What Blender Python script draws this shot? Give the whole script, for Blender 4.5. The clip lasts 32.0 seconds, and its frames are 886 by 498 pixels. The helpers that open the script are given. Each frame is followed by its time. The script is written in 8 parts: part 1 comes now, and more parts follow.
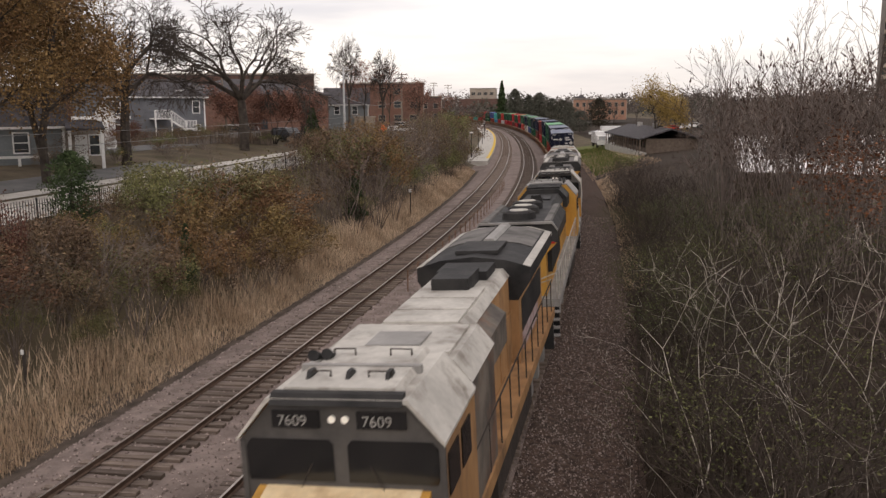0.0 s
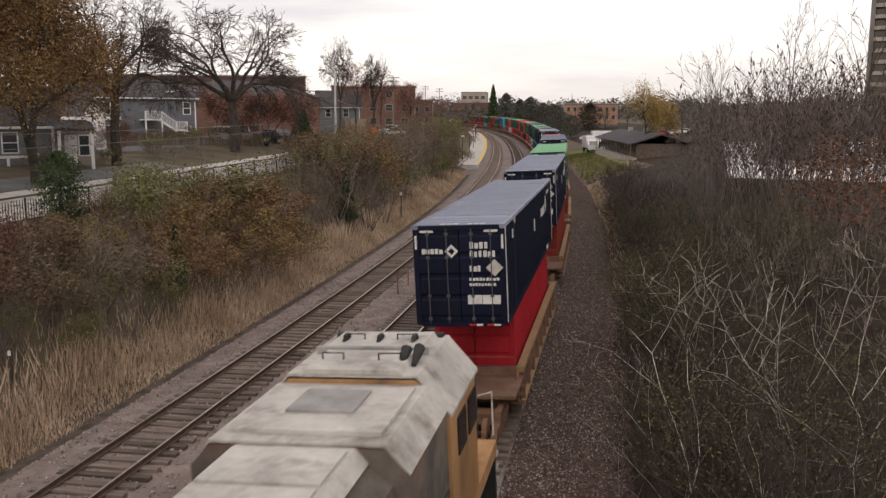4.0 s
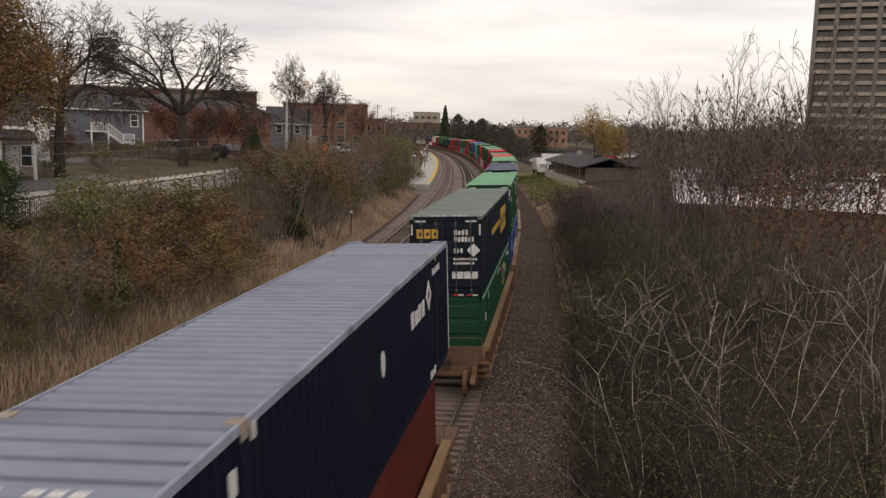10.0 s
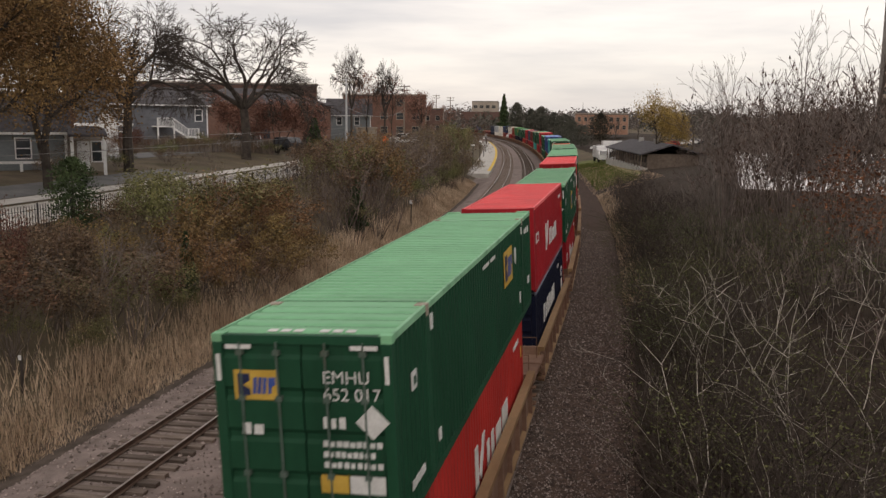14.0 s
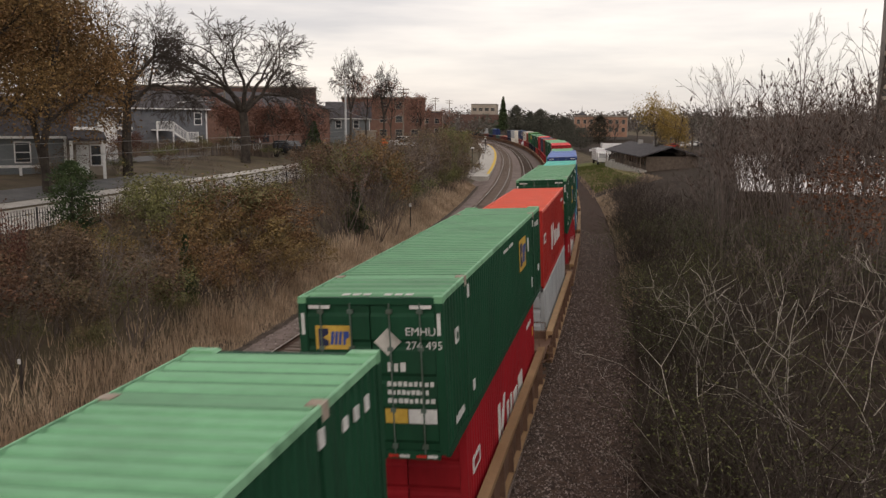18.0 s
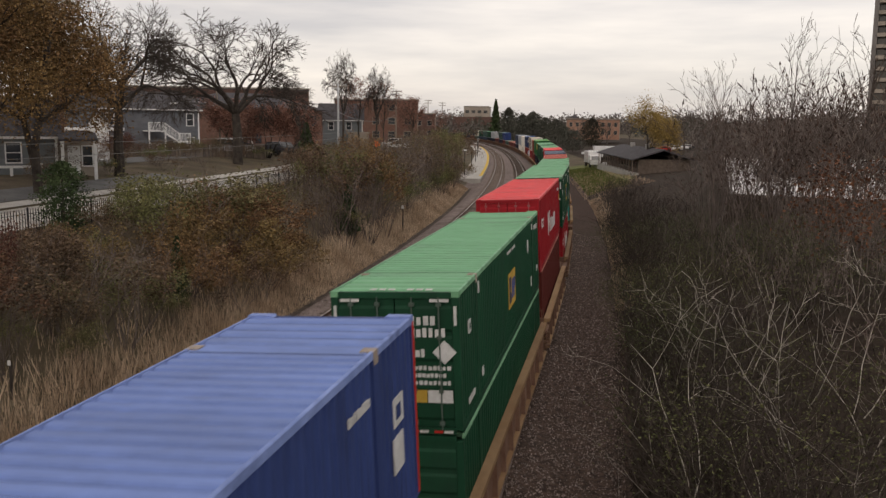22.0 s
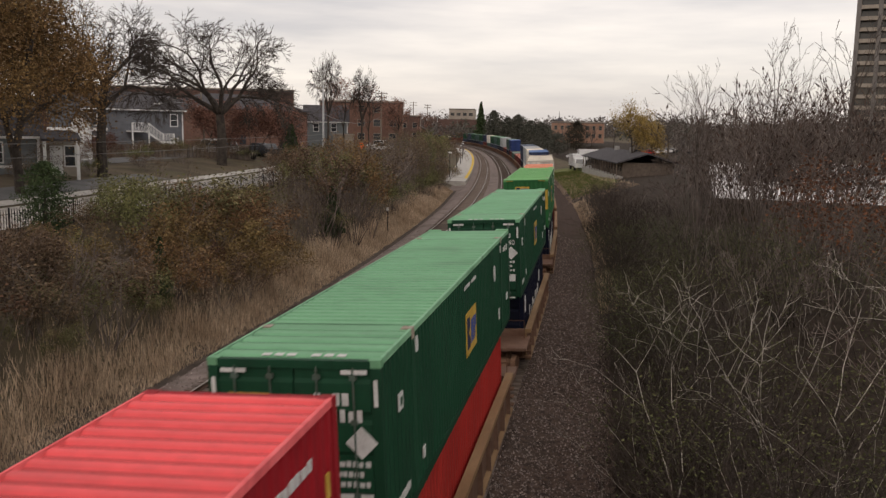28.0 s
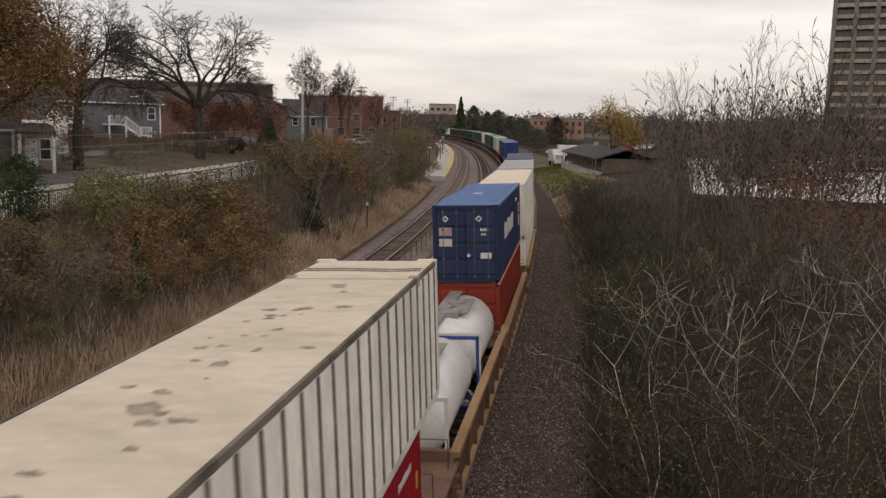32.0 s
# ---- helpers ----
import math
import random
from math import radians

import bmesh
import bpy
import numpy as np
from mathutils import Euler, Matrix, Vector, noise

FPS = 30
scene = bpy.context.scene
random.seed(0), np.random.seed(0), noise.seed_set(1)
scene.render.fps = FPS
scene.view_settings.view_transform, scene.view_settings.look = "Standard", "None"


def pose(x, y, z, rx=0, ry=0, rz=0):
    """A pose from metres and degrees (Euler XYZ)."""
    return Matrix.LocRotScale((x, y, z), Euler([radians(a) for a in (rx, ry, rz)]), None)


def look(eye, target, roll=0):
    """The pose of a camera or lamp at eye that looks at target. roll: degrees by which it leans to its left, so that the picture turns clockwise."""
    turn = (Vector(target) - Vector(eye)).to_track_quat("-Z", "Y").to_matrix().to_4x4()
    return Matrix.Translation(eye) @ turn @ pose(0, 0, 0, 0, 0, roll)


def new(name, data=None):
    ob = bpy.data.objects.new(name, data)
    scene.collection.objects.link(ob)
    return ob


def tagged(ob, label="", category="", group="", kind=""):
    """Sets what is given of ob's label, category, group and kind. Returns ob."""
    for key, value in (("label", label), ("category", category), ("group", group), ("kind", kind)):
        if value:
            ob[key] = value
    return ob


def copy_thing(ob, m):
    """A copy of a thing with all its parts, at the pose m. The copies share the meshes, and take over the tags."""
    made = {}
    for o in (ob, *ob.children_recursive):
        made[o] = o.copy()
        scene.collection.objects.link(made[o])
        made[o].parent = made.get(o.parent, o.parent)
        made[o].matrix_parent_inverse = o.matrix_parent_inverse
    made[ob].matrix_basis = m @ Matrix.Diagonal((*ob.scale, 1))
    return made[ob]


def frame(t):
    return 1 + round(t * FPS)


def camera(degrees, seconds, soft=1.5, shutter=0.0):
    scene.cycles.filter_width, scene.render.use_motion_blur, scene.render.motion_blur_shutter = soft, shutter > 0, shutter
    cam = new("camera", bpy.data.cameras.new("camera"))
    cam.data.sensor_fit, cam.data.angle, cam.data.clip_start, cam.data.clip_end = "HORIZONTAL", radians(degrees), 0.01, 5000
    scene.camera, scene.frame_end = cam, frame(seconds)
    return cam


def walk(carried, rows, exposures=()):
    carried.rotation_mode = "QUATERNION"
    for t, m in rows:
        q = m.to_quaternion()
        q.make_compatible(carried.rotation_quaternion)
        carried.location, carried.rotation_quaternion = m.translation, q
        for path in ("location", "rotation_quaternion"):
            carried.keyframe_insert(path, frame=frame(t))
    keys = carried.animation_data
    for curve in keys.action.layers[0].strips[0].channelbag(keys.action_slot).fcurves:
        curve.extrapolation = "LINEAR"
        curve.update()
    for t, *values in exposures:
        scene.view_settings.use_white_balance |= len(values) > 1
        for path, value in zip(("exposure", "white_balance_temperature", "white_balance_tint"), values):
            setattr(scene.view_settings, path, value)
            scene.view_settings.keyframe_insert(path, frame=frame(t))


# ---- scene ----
cam = camera(54.26, 32.0, soft=1.42, shutter=0.15)
PATH = [
    (0.0, pose(0, 0, 9.046, 80.658, 0.345, 11.514)),
    (0.5, pose(0, 0, 9.046, 80.662, 0.220, 11.534)),
    (1.0, pose(0, 0, 9.046, 80.685, 0.154, 11.406)),
    (1.5, pose(0, 0, 9.046, 80.677, 0.163, 11.321)),
    (2.0, pose(0, 0, 9.046, 80.655, 0.250, 11.461)),
    (2.5, pose(0, 0, 9.046, 80.681, 0.231, 11.381)),
    (3.0, pose(0, 0, 9.046, 80.778, 0.018, 11.060)),
    (3.5, pose(0, 0, 9.046, 80.884, -0.138, 10.945)),
    (5.5, pose(0, 0, 9.046, 80.876, -0.195, 10.960)),
    (6.0, pose(0, 0, 9.046, 80.913, -0.223, 10.763)),
    (6.5, pose(0, 0, 9.046, 80.978, -0.362, 10.678)),
    (7.0, pose(0, 0, 9.046, 80.960, -0.450, 10.941)),
    (7.5, pose(0, 0, 9.046, 81.033, -0.634, 10.819)),
    (8.0, pose(0, 0, 9.046, 81.190, -0.797, 10.432)),
    (8.5, pose(0, 0, 9.046, 81.481, -1.147, 9.611)),
    (9.0, pose(0, 0, 9.046, 81.756, -1.356, 8.890)),
    (9.5, pose(0, 0, 9.046, 81.959, -1.426, 8.395)),
    (10.0, pose(0, 0, 9.046, 82.213, -1.626, 7.792)),
    (10.5, pose(0, 0, 9.046, 82.380, -1.952, 7.407)),
    (11.0, pose(0, 0, 9.046, 81.924, -1.227, 9.463)),
    (11.5, pose(0, 0, 9.046, 81.722, -0.706, 10.512)),
    (12.0, pose(0, 0, 9.046, 81.645, -0.618, 10.689)),
    (12.5, pose(0, 0, 9.046, 81.617, -0.636, 10.768)),
    (13.0, pose(0, 0, 9.046, 81.541, -0.586, 11.044)),
    (13.5, pose(0, 0, 9.046, 81.502, -0.533, 11.413)),
    (14.0, pose(0, 0, 9.046, 81.449, -0.563, 11.651)),
    (14.5, pose(0, 0, 9.046, 81.510, -0.535, 11.574)),
    (16.5, pose(0, 0, 9.046, 81.572, -0.393, 11.526)),
    (17.0, pose(0, 0, 9.046, 81.615, -0.496, 11.555)),
    (17.5, pose(0, 0, 9.046, 81.648, -0.421, 11.542)),
    (18.0, pose(0, 0, 9.046, 81.637, -0.416, 11.596)),
    (18.5, pose(0, 0, 9.046, 81.738, -0.371, 11.351)),
    (19.0, pose(0, 0, 9.046, 81.806, -0.372, 11.143)),
    (19.5, pose(0, 0, 9.046, 81.792, -0.492, 11.201)),
    (20.0, pose(0, 0, 9.046, 81.825, -0.541, 11.098)),
    (20.5, pose(0, 0, 9.046, 81.767, -0.583, 11.219)),
    (21.0, pose(0, 0, 9.046, 81.727, -0.575, 11.262)),
    (21.5, pose(0, 0, 9.046, 81.762, -0.620, 11.148)),
    (22.0, pose(0, 0, 9.046, 81.779, -0.667, 11.116)),
    (22.5, pose(0, 0, 9.046, 81.891, -1.065, 10.818)),
    (23.0, pose(0, 0, 9.046, 82.026, -1.573, 10.418)),
    (23.5, pose(0, 0, 9.046, 82.047, -1.633, 10.406)),
    (24.0, pose(0, 0, 9.046, 82.049, -1.506, 10.401)),
    (24.5, pose(0, 0, 9.046, 82.117, -1.386, 10.061)),
    (25.0, pose(0, 0, 9.046, 82.130, -1.358, 9.923)),
    (25.5, pose(0, 0, 9.046, 82.099, -1.268, 9.960)),
    (27.5, pose(0, 0, 9.046, 81.965, -0.994, 10.069)),
    (28.0, pose(0, 0, 9.046, 81.946, -1.040, 10.146)),
    (28.5, pose(0, 0, 9.046, 81.943, -1.092, 10.061)),
    (29.0, pose(0, 0, 9.046, 81.976, -1.269, 9.904)),
    (29.5, pose(0, 0, 9.046, 81.978, -1.367, 9.705)),
    (30.0, pose(0, 0, 9.046, 81.928, -1.268, 9.448)),
    (30.5, pose(0, 0, 9.046, 81.841, -1.139, 9.164)),
    (31.0, pose(0, 0, 9.046, 81.720, -1.266, 8.995)),
    (31.5, pose(0, 0, 9.046, 81.657, -1.367, 8.916)),
    (32.0, pose(0, 0, 9.046, 81.647, -1.370, 8.822)),
]
EXPOSURES = [(0.0, 0.3, 7050, 17), (3.5, 0.27, 7050, 17), (5.5, 0.42, 7050, 17), (6.0, 0.42, 7050, 17), (7.0, 0.13, 7100, 17), (10.0, 0.07, 7150, 16), (20.0, 0.05, 7150, 15), (21.0, -0.17, 7150, 15), (22.0, -0.08, 7150, 15), (24.0, -0.04, 7150, 15), (32.0, -0.06, 7150, 16)]
walk(cam, PATH, EXPOSURES)

# ---- overcast daylight ----
world = bpy.data.worlds.new("world")
scene.world = world
world.use_nodes = True
wn, wl = world.node_tree.nodes, world.node_tree.links
wn.clear()
w_out = wn.new("ShaderNodeOutputWorld")
w_sky = wn.new("ShaderNodeTexSky")
w_sky.sky_type = "NISHITA"
w_sky.sun_disc = False
w_sky.sun_elevation, w_sky.sun_rotation = radians(24), radians(200)
w_bg1 = wn.new("ShaderNodeBackground")
w_bg1.inputs["Strength"].default_value = 0.02
wl.new(w_sky.outputs[0], w_bg1.inputs["Color"])
w_tc = wn.new("ShaderNodeTexCoord")
w_map = wn.new("ShaderNodeMapping")
w_map.inputs["Scale"].default_value = (1.0, 1.0, 7.0)
wl.new(w_tc.outputs["Generated"], w_map.inputs["Vector"])
w_noise = wn.new("ShaderNodeTexNoise")
w_noise.inputs["Scale"].default_value = 2.2
w_noise.inputs["Detail"].default_value = 5.0
w_noise.inputs["Roughness"].default_value = 0.55
wl.new(w_map.outputs[0], w_noise.inputs["Vector"])
w_ramp = wn.new("ShaderNodeValToRGB")
w_ramp.color_ramp.elements[0].position, w_ramp.color_ramp.elements[0].color = 0.38, (0.63, 0.635, 0.67, 1)
w_ramp.color_ramp.elements[1].position, w_ramp.color_ramp.elements[1].color = 0.66, (1.0, 0.975, 0.945, 1)
wl.new(w_noise.outputs["Fac"], w_ramp.inputs["Fac"])
w_bg2 = wn.new("ShaderNodeBackground")
w_bg2.inputs["Strength"].default_value = 0.90
wl.new(w_ramp.outputs[0], w_bg2.inputs["Color"])
w_add = wn.new("ShaderNodeAddShader")
wl.new(w_bg1.outputs[0], w_add.inputs[0])
wl.new(w_bg2.outputs[0], w_add.inputs[1])
wl.new(w_add.outputs[0], w_out.inputs["Surface"])

sun_data = bpy.data.lights.new("sun", "SUN")
sun_data.energy, sun_data.angle, sun_data.color = 0.4, radians(25), (1.0, 0.95, 0.88)
sun = new("sun", sun_data)
sun.matrix_world = look((0, 0, 60), (-30, 70, 0))

# ---- materials ----
def surf(name, c1, c2, rough=0.7, scale=3.0, bump=0.0, bscale=40.0, metal=0.0, rnd=0.0, island=0.0,
         stain=None, stain_scale=0.6, stain_amount=0.5, stretch=(1, 1, 1), spec=0.14, hue=0.0):
    """A procedural surface: two colours mixed by noise at two scales, optional stains, random value by object or by island."""
    m = bpy.data.materials.new(name)
    m.use_nodes = True
    n, l = m.node_tree.nodes, m.node_tree.links
    b = n["Principled BSDF"]
    b.inputs["Metallic"].default_value = metal
    b.inputs["Specular IOR Level"].default_value = spec
    tc, info = n.new("ShaderNodeTexCoord"), n.new("ShaderNodeObjectInfo")
    mp = n.new("ShaderNodeMapping")
    mp.inputs["Scale"].default_value = stretch
    sh = n.new("ShaderNodeVectorMath")
    sh.operation = "MULTIPLY_ADD"
    l.new(info.outputs["Random"], sh.inputs[0])
    sh.inputs[1].default_value = (37.0, 91.0, 53.0)
    l.new(tc.outputs["Object"], sh.inputs[2])
    l.new(sh.outputs[0], mp.inputs["Vector"])

    def noise_tex(sc, detail=5.0, rgh=0.6):
        t = n.new("ShaderNodeTexNoise")
        t.inputs["Scale"].default_value, t.inputs["Detail"].default_value, t.inputs["Roughness"].default_value = sc, detail, rgh
        l.new(mp.outputs[0], t.inputs["Vector"])
        return t

    def ramp(src, p0, p1):
        r = n.new("ShaderNodeMapRange")
        r.inputs["From Min"].default_value, r.inputs["From Max"].default_value = p0, p1
        l.new(src, r.inputs["Value"])
        return r.outputs[0]

    def mix(fac, a, bb, kind="MIX"):
        x = n.new("ShaderNodeMix")
        x.data_type, x.blend_type = "RGBA", kind
        for sock, v in ((x.inputs[0], fac), (x.inputs[6], a), (x.inputs[7], bb)):
            if isinstance(v, (int, float)):
                sock.default_value = v
            elif isinstance(v, tuple):
                sock.default_value = (*v, 1)
            else:
                l.new(v, sock)
        return x.outputs[2]

    n1 = noise_tex(scale)
    col = mix(ramp(n1.outputs["Fac"], 0.35, 0.65), c1, c2)
    n2 = noise_tex(scale * 9, 3.0)
    grain = n.new("ShaderNodeMapRange")
    grain.inputs["To Min"].default_value, grain.inputs["To Max"].default_value = 0.78, 1.22
    l.new(n2.outputs["Fac"], grain.inputs["Value"])
    col = mix(1.0, col, grain.outputs[0], "MULTIPLY")
    if stain:
        n3 = noise_tex(stain_scale, 8.0, 0.68)
        f = n.new("ShaderNodeMath")
        f.operation = "MULTIPLY"
        l.new(ramp(n3.outputs["Fac"], 0.5, 0.72), f.inputs[0])
        f.inputs[1].default_value = stain_amount
        col = mix(f.outputs[0], col, stain)
    if rnd or island or hue:
        hs = n.new("ShaderNodeHueSaturation")
        src = info.outputs["Random"]
        if island:
            src = n.new("ShaderNodeNewGeometry").outputs["Random Per Island"]
        v = n.new("ShaderNodeMapRange")
        k = island or rnd
        v.inputs["To Min"].default_value, v.inputs["To Max"].default_value = 1 - k, 1 + k
        l.new(src, v.inputs["Value"])
        l.new(v.outputs[0], hs.inputs["Value"])
        if hue:
            h = n.new("ShaderNodeMapRange")
            h.inputs["To Min"].default_value, h.inputs["To Max"].default_value = 0.5 - hue, 0.5 + hue
            l.new(info.outputs["Random"], h.inputs["Value"])
            l.new(h.outputs[0], hs.inputs["Hue"])
        l.new(col, hs.inputs["Color"])
        col = hs.outputs[0]
    l.new(col, b.inputs["Base Color"])
    r = n.new("ShaderNodeMapRange")
    r.inputs["To Min"].default_value, r.inputs["To Max"].default_value = max(rough - 0.12, 0.03), min(rough + 0.12, 1.0)
    l.new(n2.outputs["Fac"], r.inputs["Value"])
    l.new(r.outputs[0], b.inputs["Roughness"])
    if bump:
        nb = noise_tex(bscale, 4.0)
        bp = n.new("ShaderNodeBump")
        bp.inputs["Strength"].default_value, bp.inputs["Distance"].default_value = bump, 0.02
        l.new(nb.outputs["Fac"], bp.inputs["Height"])
        l.new(bp.outputs[0], b.inputs["Normal"])
    return m


# ---- mesh tools ----
class Build:
    """Collects boxes, prisms and tubes into one mesh."""

    def __init__(self):
        self.v, self.f = [], []

    def add(self, verts, faces):
        k = len(self.v)
        self.v.extend(tuple(p) for p in verts)
        self.f.extend(tuple(i + k for i in f) for f in faces)
        return self

    def box(self, x0, x1, y0, y1, z0, z1, m=None):
        p = [(x, y, z) for z in (z0, z1) for y in (y0, y1) for x in (x0, x1)]
        if m is not None:
            p = [m @ Vector(q) for q in p]
        return self.add(p, [(0, 2, 3, 1), (4, 5, 7, 6), (0, 1, 5, 4), (2, 6, 7, 3), (0, 4, 6, 2), (1, 3, 7, 5)])

    def prism(self, profile, a, b, axis="y", m=None):
        """A closed outline swept from a to b along an axis; the outline is given in the other two axes in order."""
        put = {"x": lambda p, s: (s, p[0], p[1]), "y": lambda p, s: (p[0], s, p[1]), "z": lambda p, s: (p[0], p[1], s)}[axis]
        n = len(profile)
        p = [put(q, a) for q in profile] + [put(q, b) for q in profile]
        if m is not None:
            p = [m @ Vector(q) for q in p]
        return self.add(p, [(i, (i + 1) % n, n + (i + 1) % n, n + i) for i in range(n)] + [tuple(range(n))[::-1], tuple(range(n, 2 * n))])

    def tube(self, p, q, r0, r1=None, n=8, caps=True):
        p, q = Vector(p), Vector(q)
        r1 = r0 if r1 is None else r1
        d = (q - p).normalized()
        a = d.orthogonal().normalized()
        b = d.cross(a)
        ring = [(math.cos(2 * math.pi * i / n), math.sin(2 * math.pi * i / n)) for i in range(n)]
        vs = [p + r0 * (c * a + s * b) for c, s in ring] + [q + r1 * (c * a + s * b) for c, s in ring]
        fs = [(i, (i + 1) % n, n + (i + 1) % n, n + i) for i in range(n)]
        if caps:
            fs += [tuple(range(n))[::-1], tuple(range(n, 2 * n))]
        return self.add(vs, fs)

    def path(self, pts, r, n=6):
        """One bent round bar through the points."""
        q = [Vector(p) for p in pts]
        vs, fs, a = [], [], None
        for i, p in enumerate(q):
            d = ((q[i] - q[i - 1]).normalized() if i else Vector()) + ((q[i + 1] - q[i]).normalized() if i < len(q) - 1 else Vector())
            d = d.normalized()
            a = d.orthogonal().normalized() if a is None else (a - d * a.dot(d)).normalized()
            c = d.cross(a)
            vs += [p + r * (math.cos(2 * math.pi * k / n) * a + math.sin(2 * math.pi * k / n) * c) for k in range(n)]
            if i:
                o = (i - 1) * n
                fs += [(o + k, o + (k + 1) % n, o + n + (k + 1) % n, o + n + k) for k in range(n)]
        fs += [tuple(range(n))[::-1], tuple(range((len(q) - 1) * n, len(q) * n))]
        return self.add(vs, fs)

    def mesh(self, name, material, smooth=False):
        me = bpy.data.meshes.new(name)
        me.from_pydata([tuple(p) for p in self.v], [], self.f)
        if material is not None:
            me.materials.append(material)
        if smooth:
            me.shade_smooth()
        me.update()
        return me


def part(name, b, material, parent, label="", m=None, smooth=False):
    """One mesh object under a thing or a part; b is a Build or a ready mesh."""
    me = b.mesh(name, material, smooth) if isinstance(b, Build) else b
    ob = new(name, me)
    if parent is not None:
        ob.parent = parent
    if m is not None:
        ob.matrix_basis = m
    if label:
        ob["label"] = label
    return ob


def thing(name, label, category, group="", m=None, kind=""):
    ob = new(name)
    ob.empty_display_size = 0.2
    if m is not None:
        ob.matrix_basis = m
    return tagged(ob, label, category, group, kind)


def solo(name, b, material, label, category, group="", m=None, kind="", smooth=False):
    ob = new(name, b.mesh(name, material, smooth) if isinstance(b, Build) else b)
    if m is not None:
        ob.matrix_basis = m
    return tagged(ob, label, category, group, kind)


def box(x0, x1, y0, y1, z0, z1, m=None):
    return Build().box(x0, x1, y0, y1, z0, z1, m)


# ---- the line of the railway: heading by distance, then offset tracks ----
HEAD_S = [-800, 35, 70, 105, 150, 200, 260, 330, 420, 520, 900]
HEAD_A = [0.0, 0.0, 0.045, 0.078, 0.112, 0.131, 0.153, 0.19, 0.247, 0.318, 0.50]
LS = np.arange(-800.0, 1500.0, 1.0)
LA = np.interp(LS, HEAD_S, HEAD_A)
LX = -12.53 - (np.cumsum(np.sin(LA)) - np.cumsum(np.sin(LA))[800])
LY = np.cumsum(np.cos(LA)) - np.cumsum(np.cos(LA))[800]


def rail_point(s, u):
    """World x, y and heading at distance s on the line, u metres to its right."""
    a = float(np.interp(s, LS, LA))
    return float(np.interp(s, LS, LX)) + u * math.cos(a), float(np.interp(s, LS, LY)) + u * math.sin(a), a


MID_U = 4.25
TRAIN_S, TRAIN_U = [-30, 0, 20, 36, 60], [8.5, 8.56, 8.72, 8.84, 8.86]
TU = np.interp(LS, TRAIN_S, TRAIN_U)
TX, TY = LX + TU * np.cos(LA), LY + TU * np.sin(LA)
TA = np.arctan2(-np.gradient(TX), np.gradient(TY))
TS = np.concatenate([[0.0], np.cumsum(np.hypot(np.diff(TX), np.diff(TY)))])
TS = TS - np.interp(0.0, TY, TS)
CANT = 2.8


def train_pose(s):
    """The pose on the canted train track, s metres along it from the bridge."""
    a = float(np.interp(s, TS, TA))
    return pose(float(np.interp(s, TS, TX)), float(np.interp(s, TS, TY)), 0, 0, 0, math.degrees(a)) @ pose(0, 0, 0, 0, -CANT, 0)

# ---- the surfaces of the place ----
M_GROUND = surf("dry_earth", (0.085, 0.068, 0.047), (0.15, 0.118, 0.08), 0.95, 0.35, 0.6, 14, stain=(0.07, 0.075, 0.035), stain_scale=0.12, stain_amount=0.8)
M_BALLAST = surf("ballast", (0.165, 0.13, 0.117), (0.275, 0.222, 0.20), 0.95, 1.2, 1.0, 26, stain=(0.09, 0.07, 0.06), stain_scale=0.25, stain_amount=0.7)
M_STONE = surf("crushed_stone", (0.16, 0.125, 0.112), (0.36, 0.30, 0.275), 0.9, 6, 0.4, 60, island=0.55)
M_CRAB = surf("dull_red_leaves", (0.16, 0.082, 0.062), (0.26, 0.135, 0.10), 0.8, 0.5, island=0.5)
# Brown gravel, darkened further to hold the thicket's shadow in its colour.
M_PATH = surf("shaded_brown_gravel", (0.038, 0.026, 0.021), (0.118, 0.08, 0.064), 0.95, 5.0, 0.8, 45, stain=(0.05, 0.04, 0.034), stain_scale=0.3, stain_amount=0.7)
M_CINDER = surf("dark_cinder", (0.05, 0.04, 0.033), (0.12, 0.095, 0.078), 0.95, 1.5, 0.8, 30)
M_TIE = surf("weathered_tie", (0.115, 0.09, 0.074), (0.21, 0.168, 0.142), 0.9, 3, 0.7, 50, rnd=0.35, stretch=(0.3, 3, 3))
M_RAIL = surf("rusty_rail", (0.075, 0.05, 0.038), (0.12, 0.08, 0.06), 0.75, 4, 0.2, 60)
M_RAILTOP = surf("worn_rail_head", (0.40, 0.36, 0.33), (0.55, 0.50, 0.46), 0.35, 3, metal=0.9, spec=0.5)
M_ASPHALT = surf("asphalt", (0.13, 0.13, 0.13), (0.19, 0.19, 0.185), 0.9, 0.6, 0.3, 60, stain=(0.09, 0.09, 0.09), stain_scale=0.2)
M_CONCRETE = surf("pale_concrete", (0.42, 0.40, 0.37), (0.54, 0.52, 0.48), 0.85, 1.0, 0.2, 50, stain=(0.26, 0.24, 0.21), stain_scale=0.3)
M_YELLOWLINE = surf("yellow_edge_paint", (0.62, 0.40, 0.05), (0.70, 0.48, 0.08), 0.7, 2)
# Dark stems and litter, deepened further to hold the shade under the thicket.
M_BRUSH = surf("shaded_dead_stems", (0.026, 0.019, 0.015), (0.056, 0.042, 0.033), 0.95, 1.0, island=0.7)
M_LITTER = surf("shaded_leaf_litter", (0.026, 0.018, 0.013), (0.052, 0.038, 0.028), 0.95, 1.2, 0.8, 18, stain=(0.03, 0.028, 0.014), stain_scale=0.3)
M_GRASS = surf("dry_grass", (0.40, 0.295, 0.205), (0.60, 0.47, 0.345), 0.9, 0.25, island=0.5, stain=(0.25, 0.17, 0.11), stain_scale=0.3, stain_amount=0.6)
